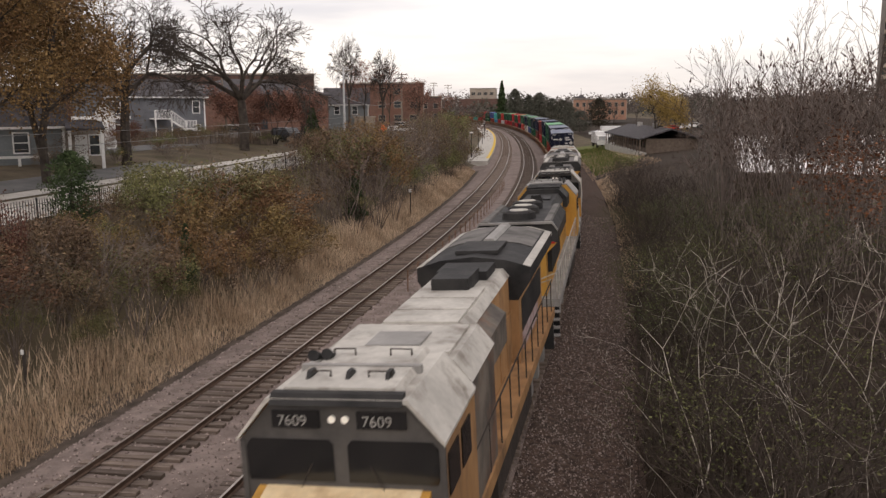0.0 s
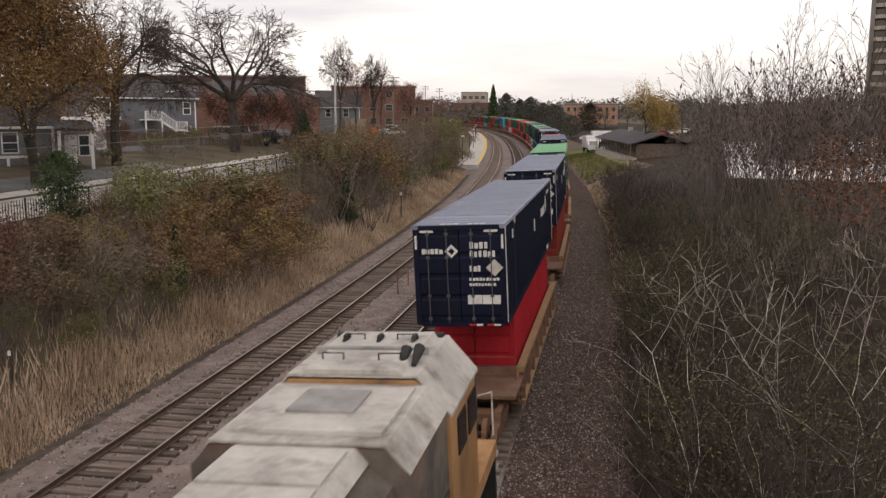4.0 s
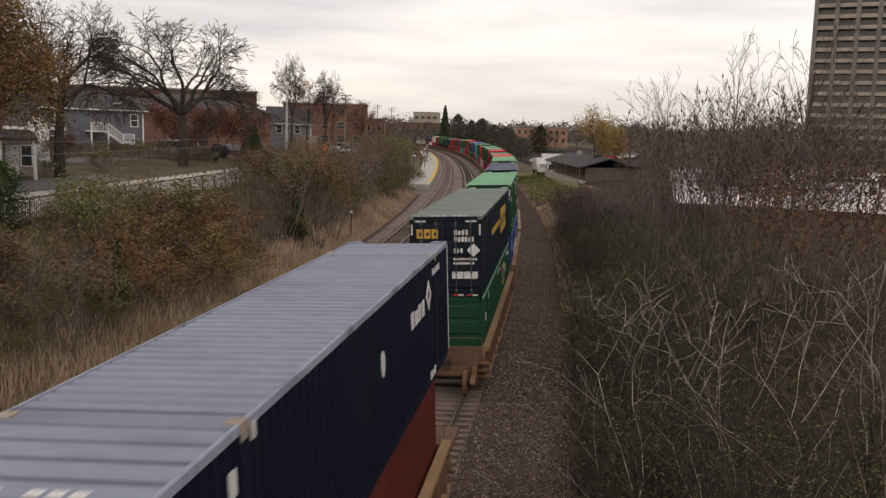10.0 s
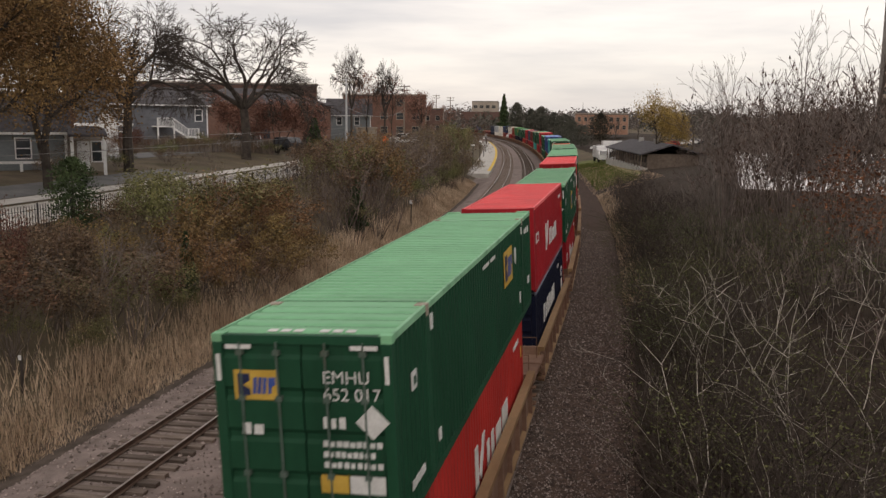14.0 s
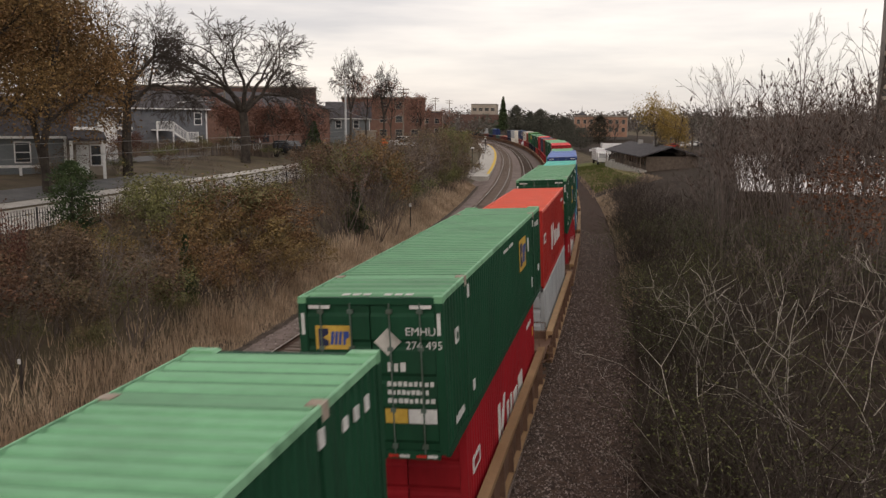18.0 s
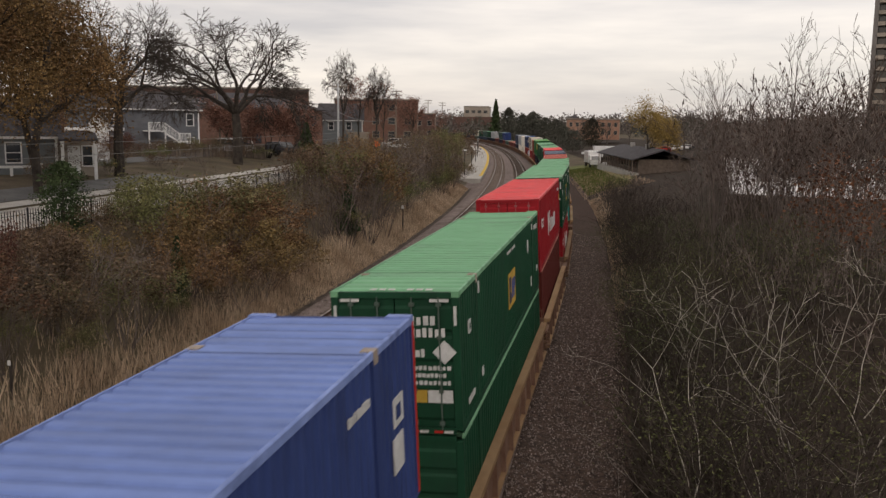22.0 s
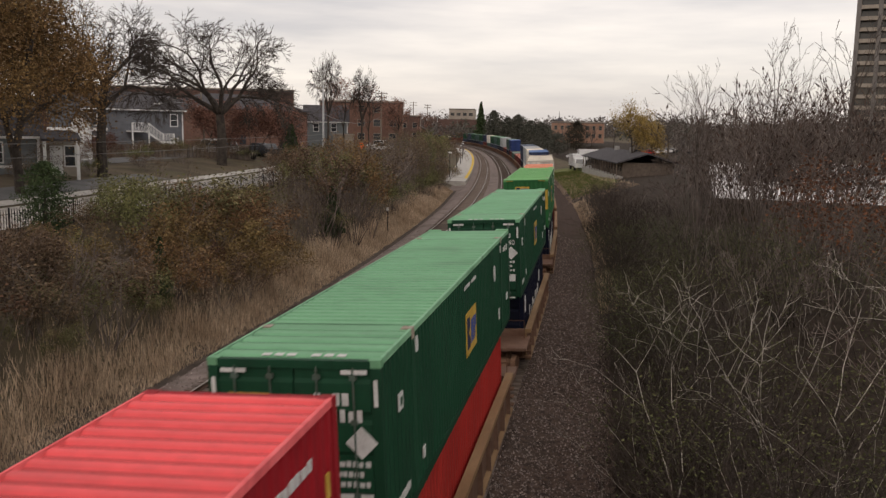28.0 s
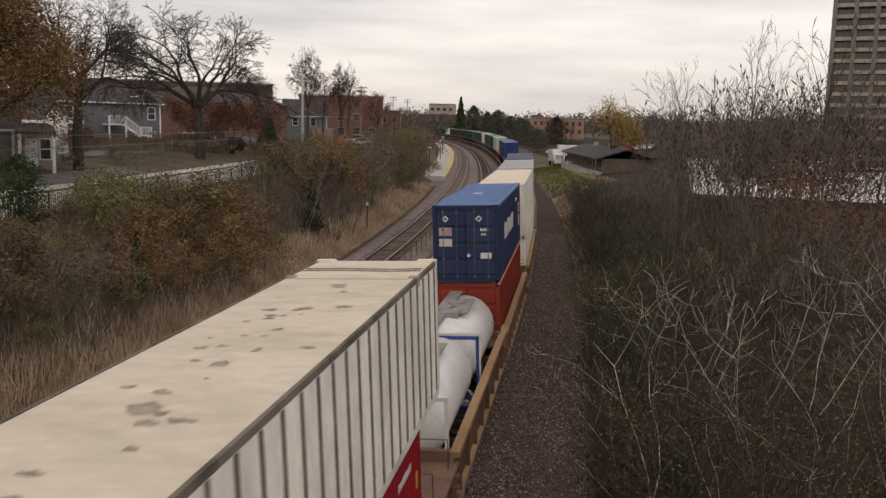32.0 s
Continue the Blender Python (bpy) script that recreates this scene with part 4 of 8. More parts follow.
        plate(ob, x - 0.02, x + 0.009, -l + 0.75, -l + 1.0, h - 1.1, h - 0.78, PAINT["orange"][0])
    elif style == "endbars":
        bars_line(ob, "x", x, -l + 0.35, -l + 0.6, h - 1.5, h - 0.5, 1, M_MARK, rng)
        p(-l + 0.4, -l + 0.7, -1.9, -1.7, M_MARK)
        p(l - 0.5, l - 0.38, -1.3, -0.9, M_MARKYELLOW)
    elif style == "gold":
        for k, (a, b_) in enumerate(((0, 1.1), (1.35, 2.4), (2.6, 3.7))):
            p(1.6 + a, 1.6 + b_, -1.7, -0.6, M_MARKYELLOW)
            plate(ob, x - 0.015, x + 0.012, 1.6 + a + 0.35, 1.6 + b_ - 0.2, h - 1.38, h - 0.92, PAINT["ink"][0])
        bars_line(ob, "x", x, -3.6, 1.0, h - 1.2, h - 0.95, 10, M_MARKYELLOW, rng)
    elif style == "bluebars":
        o = 0.0 if l > 7 else -2.0
        bars_line(ob, "x", x, 4.8 + o, 5.7 + o, h - 0.62, h - 0.5, 8, M_MARK, rng, 0.4)
        p(6.75 + o, 7.25 + o, -1.3, -0.9, M_MARK)
        p(6.7 + o, 7.2 + o, -1.95, -1.45, M_MARK)
        plate(ob, x - 0.015, x + 0.012, 6.85 + o, 7.1 + o, h - 1.2, h - 1.0, PAINT["blue"][0])
        bars_line(ob, "x", x, -3.4, 1.4, h - 1.6, h - 0.95, 7, M_MARK, rng, 0.35)
        p(l - 0.1, l - 0.01, -h + 0.15, -0.06, M_REDLINE)
    elif style == "script":
        b = Build()
        for k in range(7):
            a0 = -3.2 + k * 0.86
            z0, z1 = h - 2.1 + 0.02 * k, h - 1.2 - 0.25 * (k % 2)
            b.prism([(a0, z0), (a0 + 0.2, z0), (a0 + 0.32, z1), (a0 + 0.12, z1)], x - 0.02, x + 0.006, "x")
            b.box(x - 0.02, x + 0.006, a0 + 0.15, a0 + 0.6, z0 + 0.25 * (k % 3), z0 + 0.17 + 0.25 * (k % 3))
        part("marking", b, M_MARK, ob)
        p(-l + 0.6, -l + 1.0, -1.0, -0.4, M_MARK)
        p(2.9, 3.3, -1.2, -0.7, M_MARK)


def wheelset(parent, y, z=0.42):
    ws = part("wheelset", Build().tube((-0.9, y, z), (0.9, y, z), 0.08, None, 8), M_STEELDARK, parent)
    for sx in (-1, 1):
        part("wheel", Build().tube((sx * 0.70, y, z), (sx * 0.83, y, z), z, None, 16), M_RUSTSTEEL, ws)
    return ws


def bogie(parent, y):
    b = Build()
    for sx in (-1, 1):
        x0, x1 = sorted((sx * 0.95, sx * 1.12))
        b.prism([(y - 1.3, 0.45), (y - 1.1, 0.62), (y - 0.5, 0.62), (y - 0.4, 0.85), (y + 0.4, 0.85), (y + 0.5, 0.62), (y + 1.1, 0.62), (y + 1.3, 0.45),
                 (y + 1.1, 0.32), (y + 0.5, 0.28), (y - 0.5, 0.28), (y - 1.1, 0.32)], x0, x1, "x")
    b.box(-1.0, 1.0, y - 0.25, y + 0.25, 0.45, 0.75)
    t = part("bogie", b, M_RUSTSTEEL, parent)
    wheelset(t, y - 0.89)
    wheelset(t, y + 0.89)


WELL = {}


def well_car(inner, pitch, s16, tan=True, detail=True):
    """A well car: two deep side sills, cross floor, two end platforms over the bogies."""
    key = (inner, round(pitch, 1), tan, detail)
    paintwork = M_SILLTAN if tan else M_SILLBROWN
    if key not in WELL:
        root = new("well_car")
        root.empty_display_size = 0.2
        l, e = inner / 2, pitch / 2
        for sx in (-1, 1):
            s = part("side_sill", Build().prism([(sx * 1.30, 0.28), (sx * 1.50, 0.28), (sx * 1.50, 0.34), (sx * 1.36, 0.36), (sx * 1.36, 1.30), (sx * 1.53, 1.33), (sx * 1.53, 1.46), (sx * 1.30, 1.46)],
                                                  -l - 0.3, l + 0.3), paintwork, root)
            ribs = Build()
            y = -l + 0.2
            while y < l:
                ribs.box(*sorted((sx * 1.36, sx * 1.49)), y - 0.05, y + 0.05, 0.34, 1.32)
                y += 1.5
            ribs.box(*sorted((sx * 1.355, sx * 1.375)), -l, l, 0.36, 1.30)
            part("ribbed_web", ribs, M_SILLBROWN, s)
        fl = Build()
        y = -l
        while y < l:
            fl.box(-1.30, 1.30, y - 0.12, y + 0.12, 0.24, 0.32)
            y += 1.6
        fl.box(-0.35, 0.35, -l, l, 0.26, 0.30)
        part("well_floor", fl, M_STEELDARK, root)
        for sy in (-1, 1):
            ya, yb = sorted((sy * (l + 0.05), sy * (e - 0.15)))
            b = Build().box(-1.48, 1.48, ya, yb, 1.06, 1.16)
            yc, yd = sorted((sy * (l + 0.02), sy * (l + 0.18)))
            b.box(-1.40, 1.40, yc, yd, 0.3, 1.42)
            b.box(-0.3, 0.3, ya, yb, 0.72, 1.06)
            pf = part("end_platform", b, M_SILLBROWN, root)
            for sx in (-1, 1) if detail else ():
                st = Build()
                for k in range(3):
                    st.box(*sorted((sx * 1.14, sx * 1.52)), *sorted((sy * (l + 0.25), sy * (l + 0.55))), 0.4 + k * 0.25, 0.43 + k * 0.25)
                st.box(*sorted((sx * 1.14, sx * 1.18)), *sorted((sy * (l + 0.36), sy * (l + 0.44))), 0.4, 1.06)
                part("ladder", st, M_RUSTSTEEL, pf)
            rail = Build().path([(-1.3, sy * (l + 0.6), 1.16), (-1.3, sy * (l + 0.6), 1.85), (1.3, sy * (l + 0.6), 1.85), (1.3, sy * (l + 0.6), 1.16)], 0.018, 5)
            if detail:
                part("hand_rail", rail, M_RUSTSTEEL, pf)
        bogie(root, -e + 0.05)
        part("coupler", Build().box(-0.14, 0.14, -e - 0.35, -e + 0.9, 0.74, 1.0), M_STEELDARK, root)
        WELL[key] = root
        ob = root
    else:
        ob = copy_thing(WELL[key], Matrix())
    tagged(ob, "ochre-painted well car, rusty and dirty, carrying containers" if tan else "brown-painted well car, rusty, carrying containers", "rail car", "well cars of the train")
    MOVING.append((ob, s16, 0.0))
    return ob


# near end and far end (metres along the line at 16 s), colours above and below, signs, top height
def stack(near, far, colour, low, end="", number="", side="", lowside="", tall=True, zt=0.0, tan=True, doors=True, lowcolour_len=12.19, smooth_side=False):
    length = 16.15 if far - near > 14.4 else 13.72 if far - near > 13 else 12.19
    mid = 0.5 * (near + far)
    zb = 0.33
    lowh = max(zt - 0.33 - 2.902, 2.36) if zt else (2.83 if tall else 2.56)
    low_l = 16.15 if lowcolour_len > 14 else 12.19
    lo = container(low_l, low, lowh, zb, mid, "low", ribs=0.28, smooth_side=low == "white", near=False)
    if lowside:
        side_marks(lo, low_l / 2, 1.295 if low_l > 14 else 1.22, lowh, lowside)
    up = container(length, colour, 2.89, zb + lowh + 0.012, mid, "top", doors=doors, ribs=0.26 if length > 14 else 0.28, smooth_side=smooth_side)
    w = 1.295 if length > 14 else 1.22
    if end:
        end_marks(up, length / 2, w, 2.89, end, number)
    if side:
        side_marks(up, length / 2, w, 2.89, side)
    well_car(low_l + 0.35, max(length + 0.9, 15.2), mid, tan)
    return up


stack(-216.4, -200.2, "palenavy", "red", "bars", "", "bars", "", False, zt=5.93)
stack(-196.1, -180.1, "palenavy", "orange", "bars", "UMXU 287268", "bars", zt=6.07)
stack(-177.22, -161.12, "green", "orange", "panel", "EMHU 651324", "panel", zt=6.12)
stack(-153.78, -137.48, "navy", "green", "bars", "UMXU 250422", "bars", "panel", lowcolour_len=16, zt=6.24)
stack(-131.60, -119.30, "rust", "red", "", "", "endbars", "kbars", True, zt=5.84)
stack(-114.13, -98.03, "palenavy", "brown", "bars", "UMXU 637111", "bars", zt=6.15)
stack(-89.6, -73.5, "ink", "green", "gold", "", "gold", "panel", lowcolour_len=16, zt=6.05)
stack(-70.18, -54.08, "green", "blue", "panel", "EMHU 273702", "panel", "script", lowcolour_len=16, zt=6.05)
stack(-50.80, -34.65, "navy", "white", "bars", "UMXU 287222", "bars", lowcolour_len=16, zt=6.10)
stack(-29.19, -12.99, "green", "scarlet", "panel", "EMHU 652017", "panel", "kbars", zt=6.14)
stack(-11.2, 1.0, "red", "navy", "", "", "kbars", "bluebars", zt=6.08)
stack(2.6, 18.7, "green", "red", "panel", "", "midpanel", "kbars", False, zt=5.86)
stack(20.30, 32.50, "red", "brown", "", "", "kbars", zt=6.07)
stack(34.02, 50.22, "green", "red", "panel", "", "midpanel", "kbars", zt=6.10)
stack(53.95, 70.05, "green", "red", "panel", "EMHU 274495", "panel", "kbars", zt=6.07)
stack(71.29, 83.49, "scarlet", "grey", "", "", "kbars", "", False, zt=5.80)
stack(84.8, 100.9, "green", "red", "panel", "", "midpanel", "kbars", zt=6.12)
stack(102.30, 114.50, "teal", "sea", "", "", "", "script", False, zt=5.84)
stack(116.1, 132.3, "blue", "orange", "bars", "", "bluebars", zt=6.11)
stack(135.93, 152.13, "green", "green", "panel", "", "midpanel", "", False, lowcolour_len=16, zt=5.79)
stack(153.00, 166.70, "red", "brown", "", "", "kbars", zt=6.19)
stack(168.2, 184.4, "green", "red", "panel", "", "midpanel", "kbars", zt=6.15)
stack(188.03, 204.13, "green", "teal", "panel", "", "panel", "", False, zt=5.87)
stack(207.6, 219.8, "rust", "red", "", "", "kbars", "kbars", False, zt=5.78)
stack(222.0, 234.3, "steel", "red", "", "", "bluebars", "kbars", False, zt=5.78)
stack(237.05, 249.25, "red", "rust", "", "", "kbars", "", False, zt=5.80)
stack(251.00, 267.20, "green", "scarlet", "panel", "", "midpanel", "", False, zt=5.74)
stack(270.14, 286.34, "green", "navy", "panel", "EMHU 260640", "midpanel", "script", False, zt=5.78)
plain_end = stack(290.12, 306.32, "lime", "navy", "", "", "midpanel", "script", doors=False, zt=6.07)
stack(307.05, 319.25, "orange", "rust", "", "", "endlogo", "", False, zt=5.84)
stack(321.21, 337.36, "white", "red", "panel", "EMHU 243605", "", "kbars", smooth_side=True, zt=6.09)
stack(350.8, 363.0, "dimblue", "orange", "pair", "", "bluebars")

# plain front of the bright green container: two amber strips, a panel, a diamond and its length
for sx in (-1, 1):
    plate(plain_end, *sorted((sx * 1.13, sx * 1.27)), -8.115, -8.06, 1.15, 2.3, M_MARKYELLOW)
panel_sign(plain_end, "y", -8.1, -0.62, 0.2, 2.02, 2.5)
part("marking", Build().prism([(-1.05, 1.6), (-0.78, 1.33), (-0.51, 1.6), (-0.78, 1.87)], -8.13, -8.08), M_MARK, plain_end)
writing("marking", "53'", 0.34, M_MARK, plain_end, pose(-0.35, -8.135, 0.85))
for k in range(9):
    plate(plain_end, 0.72, 0.84, -8.13, -8.08, 2.2 - k * 0.2, 2.33 - k * 0.2, M_MARK)
for k in range(5):
    for sx in (-1, 1):
        plate(plain_end, *sorted((sx * (0.75 + 0.08 * k), sx * (0.79 + 0.08 * k))), -8.12, -8.06, 2.8, 2.86, M_MARKYELLOW)


def tank_container(s16):
    root = thing("tank_container", "white tank container with manhole and walkway in a steel frame", "tank container", "containers on the train")
    b = Build()
    prof = [(-2.85, 0.0), (-2.8, 0.55), (-2.65, 0.9), (-2.35, 1.08), (2.35, 1.08), (2.65, 0.9), (2.8, 0.55), (2.85, 0.0)]
    n = 20
    for (y, r) in prof:
        for k in range(n):
            b.v.append((r * math.cos(2 * math.pi * k / n), y, 1.36 + r * math.sin(2 * math.pi * k / n)))
    for i in range(len(prof) - 1):
        for k in range(n):
            b.f.append((i * n + k, i * n + (k + 1) % n, (i + 1) * n + (k + 1) % n, (i + 1) * n + k))
    part("shell", b, M_TANKWHITE, root, smooth=True)
    for sy in (-1, 1):
        fr = Build()
        for sx in (-1, 1):
            fr.box(*sorted((sx * 1.22, sx * 1.13)), *sorted((sy * 3.03, sy * 2.94)), 0, 2.3)
            fr.tube((sx * 1.15, sy * 2.95, 0.1), (0, sy * 2.95, 1.3), 0.05, None, 6)
        fr.box(-1.22, 1.22, *sorted((sy * 3.03, sy * 2.9)), 0, 0.14)
        fr.box(-1.22, 1.22, *sorted((sy * 3.03, sy * 2.94)), 2.2, 2.3)
        part("end_frame", fr, M_TANKWHITE if sy < 0 else M_MARKBLUE, root)
    part("walkway", Build().box(-0.55, -0.1, -2.6, 2.6, 2.5, 2.54).box(0.1, 0.55, -1.2, 1.2, 2.5, 2.54), M_LOCOGREY, root)
    part("manhole", Build().tube((0, 0.3, 2.3), (0, 0.3, 2.62), 0.3, None, 16), M_RODS, root)
    part("valve_box", box(-0.3, 0.3, -1.5, -0.9, 2.38, 2.6), M_LOCOGREY, root)
    MOVING.append((root, s16, 0.33))


tank_container(341.8)
tank_container(348.2)
well_car(12.54, 15.2, 345.0, True)

# the rest of the train, seen only far off
rr = random.Random(21)
TAIL = ["white", "grey", "steel", "dkgreen", "dkgreen", "steel", "blue", "dkgreen", "dkgreen", "grey", "green", "dkgreen", "green", "white", "steel", "green", "dkgreen",
        "green", "steel", "green", "rust", "green", "steel", "white", "green", "blue", "green"]
s = 366.0
for k, colour in enumerate(TAIL):
    ln = 16.15 if colour not in ("rust", "blue") else 12.19
    mid = s + ln / 2
    lowh = 2.56
    container(ln, rr.choice(["steel", "navy", "dkgreen", "brown"]) if k > 1 else "white", lowh, 0.33, mid, "low", near=False)
    if k not in (3, 4, 5, 8):
        container(ln, colour, 2.89, 0.33 + lowh + 0.012, mid, "top", near=False)
    well_car(ln + 0.35, ln + 1.2, mid, k % 2 == 0, False)
    s += ln + 1.6


def locomotive(s16, maker, facing, number="", pale=False, bleached=False):
    """A six-axle diesel. Built with its cab towards -y (the camera); facing = -1 turns it round."""
    root = thing("locomotive", "armour-yellow diesel locomotive with grey roof, grimy and sun-bleached" if maker == "wing" else
                 "armour-yellow diesel locomotive with sooty fan-topped hood", "locomotive", "locomotives of the train")
    half = 11.1
    roof = M_LOCOPALE if pale or bleached else M_LOCOGREY
    hood_top = M_HOODGREY if bleached else M_LOCODARK
    part("underframe", Build().box(-1.55, 1.55, -half + 0.6, half - 0.4, 1.42, 1.72).box(-0.2, 0.2, -half - 0.2, half + 0.2, 0.85, 1.15), M_GRIMYELLOW if pale else M_LOCOGREY, root)
    part("fuel_tank", Build().prism([(-1.5, 1.42), (-1.5, 0.75), (-1.2, 0.45), (1.2, 0.45), (1.5, 0.75), (1.5, 1.42)], -3.2, 3.2), M_STEELDARK, root)
    for yc in (-6.9, 6.9):
        b = Build()
        for sx in (-1, 1):
            b.box(*sorted((sx * 1.0, sx * 1.2)), yc - 2.5, yc + 2.5, 0.45, 0.85)
            for k in (-1.85, 0, 1.85):
                b.box(*sorted((sx * 1.0, sx * 1.32)), yc + k - 0.25, yc + k + 0.25, 0.35, 0.75)
        t = part("bogie", b, M_LOCOGREY, root)
        for k in (-1.85, 0, 1.85):
            wheelset(t, yc + k, 0.53)
    for sy in (-1, 1):
        pl = part("pilot", box(-1.5, 1.5, *sorted((sy * (half - 0.62), sy * (half - 0.45))), 0.25, 1.5), M_LOCODARK, root)
        st = Build()
        for k in range(4):
            st.box(1.0, 1.52, *sorted((sy * (half - 0.45), sy * (half - 0.1))), 0.35 + k * 0.3, 0.39 + k * 0.3)
            st.box(-1.52, -1.0, *sorted((sy * (half - 0.45), sy * (half - 0.1))), 0.35 + k * 0.3, 0.39 + k * 0.3)
        part("step", st, M_LOCOGREY, pl)
    # cab with sloped windscreen wall, chamfered roof sides
    y0, y1 = -8.1, -5.6
    cab = part("cab", Build().prism([(-1.55, 1.72), (1.55, 1.72), (1.55, 3.95), (1.05, 4.55), (-1.05, 4.55), (-1.55, 3.95)], y0, y1), M_LOCOYELLOW if not pale else M_GRIMYELLOW, root)
    part("cab_roof", Build().prism([(-1.58, 3.9), (-1.58, 3.96), (-1.07, 4.59), (1.07, 4.59), (1.58, 3.96), (1.58, 3.9), (1.05, 4.52), (-1.05, 4.52)], y0 - 0.16, y1), roof, cab)
    part("windscreen_band", Build().prism([(-1.54, 2.92), (1.54, 2.92), (1.54, 3.92), (1.04, 4.5), (-1.04, 4.5), (-1.54, 3.92)], y0 - 0.06, y0 + 0.02), M_LOCOBAND, cab)
    for sx in (-1, 1):
        b = Build().prism([(sx * 0.11, 3.28), (sx * 1.43, 3.28), (sx * 1.46, 3.36), (sx * 1.46, 3.82), (sx * 1.38, 3.93), (sx * 0.18, 3.93), (sx * 0.11, 3.85)], y0 - 0.08, y0 - 0.03)
        part("windscreen", b, M_LOCOGLASS, cab)
        part("wiper", Build().tube((sx * 0.7, y0 - 0.09, 3.05), (sx * 0.45, y0 - 0.09, 3.55), 0.012, None, 4), M_STEELDARK, cab)
        x0, x1 = sorted((sx * 1.53, sx * 1.575))
        for ya, yb in ((-8.0, -7.2), (-6.95, -6.2)):
            part("side_window", Build().box(x0, x1, ya, yb, 3.05, 3.7), M_LOCOGLASS, cab)
        nb = part("number_board", Build().box(*sorted((sx * 0.28, sx * 1.02)), y0 - 0.1, y0 - 0.02, 4.12, 4.38), M_LOCOGLASS, cab)
        part("window_post", Build().box(*sorted((sx * 1.48, sx * 1.56)), y0 - 0.09, y0, 2.95, 3.9), M_LOCOBAND, cab)
        if number:
            writing("number", number, 0.23, M_LOCOGREY, nb, pose(0.36 if sx > 0 else -0.93, y0 - 0.112, 4.16))
    # roof air conditioner and ribs
    part("visor", Build().prism([(y0 - 0.22, 4.5), (y0 + 0.05, 4.5), (y0 + 0.05, 4.66), (y0 - 0.1, 4.66)], -1.0, 1.0, "x"), M_LOCODARK, cab)
    part("raised_roof", Build().prism([(-0.92, 4.58), (0.92, 4.58), (0.84, 4.7), (-0.84, 4.7)], y0 + 0.05, y0 + 1.15), roof, cab)
    part("raised_roof", Build().prism([(-0.84, 4.58), (0.84, 4.58), (0.76, 4.68), (-0.76, 4.68)], y0 + 1.3, y0 + 2.5), roof, cab)
    part("roof_rib", box(-0.98, 0.98, y0 + 1.17, y0 + 1.28, 4.58, 4.72), M_LOCOGREY, cab)
    for sx in (-0.62, 0.0, 0.62):
        part("lift_lug", Build().prism([(y0 + 0.45, 4.7), (y0 + 0.85, 4.7), (y0 + 0.75, 4.8), (y0 + 0.55, 4.8)], sx - 0.03, sx + 0.03, "x"), M_LOCODARK, cab)
    for ya in (y0 + 0.6, y0 + 1.9):
        for sx in (-1, 1):
            part("grab_iron", Build().path([(sx * 0.66, ya, 4.68), (sx * 0.66, ya, 4.79), (sx * 0.3, ya, 4.79), (sx * 0.3, ya, 4.68)], 0.018, 5), M_STEELDARK, cab)
    part("horn", Build().tube((-0.9, -6.1, 4.62), (-0.9, -6.6, 4.78), 0.04, 0.1, 8).tube((-0.7, -6.1, 4.62), (-0.7, -6.5, 4.78), 0.04, 0.1, 8), M_LOCODARK, cab)
    # short nose
    yf, yc = y0 - 1.35, y0 - 1.68
    plan = [(-1.32, y0 + 0.1), (-1.32, yf + 0.35), (-1.12, yf), (0, yc), (1.12, yf), (1.32, yf + 0.35), (1.32, y0 + 0.1)]
    rise = [3.22, 2.95, 2.84, 2.78, 2.84, 2.95, 3.22]
    b = Build().add([(x, y, 1.72) for x, y in plan] + [(x, y, z) for (x, y), z in zip(plan, rise)],
                    [(i, i + 7, (i + 1) % 7 + 7, (i + 1) % 7) for i in range(7)] + [tuple(range(7)), (13, 12, 11, 10, 9, 8, 7)])
    nose = part("nose", b, M_LOCOYELLOW, root)
    top = [(x * 0.9, y * 0.985 + y0 * 0.015, z + 0.012) for (x, y), z in zip(plan, rise)]
    part("nose_top", Build().add(top + [(x, y, z - 0.04) for x, y, z in top], [(6, 5, 4, 3, 2, 1, 0)] + [(i, (i + 1) % 7, (i + 1) % 7 + 7, i + 7) for i in range(7)]), M_LOCOPALE if bleached else M_BLEACHGLARE, nose, "pale nose top, bleaching and glare in its colour")
    part("nose_door", box(0.55, 0.62, yf - 0.12, yf, 1.8, 2.6), M_GRIMYELLOW, nose)
    slope = math.degrees(math.atan2(yf - yc, 1.12))
    for k in range(5):
        for sx in (-1, 1):
            x0, x1 = sorted((sx * 0.01, sx * (0.66 - 0.09 * k)))
            part("stripe", box(x0, x1, -0.03, 0.02, 2.58 - 0.12 * k, 2.66 - 0.12 * k), M_MARKBLUE if k % 2 == 0 else M_MARK, nose, m=pose(0, yc - 0.01, 0, 0, 0, sx * slope))
    for sx in (-1, 1):
        part("grab_iron", Build().path([(sx * 1.0, yf - 0.1, 2.0), (sx * 1.0, yf - 0.25, 2.0), (sx * 1.0, yf - 0.25, 2.7), (sx * 1.0, yf - 0.02, 2.75)], 0.02, 5), M_LOCOPALE, nose)
    for sx in (-1, 1):
        part("headlight", Build().tube((sx * 0.1, y0 - 0.1, 4.25), (sx * 0.1, y0 - 0.02, 4.25), 0.055, None, 12), M_LAMP, cab)
        part("ditch_light", Build().tube((sx * 0.9, -half + 0.55, 1.3), (sx * 0.9, -half + 0.45, 1.3), 0.1, None, 12), M_LAMP, root)
    # long hood
    if maker == "wing":
        part("hood", Build().prism([(-0.95, 1.72), (0.95, 1.72), (0.95, 4.2), (0.8, 4.35), (-0.8, 4.35), (-0.95, 4.2)], y1, 3.6), M_GRIMYELLOW, root)
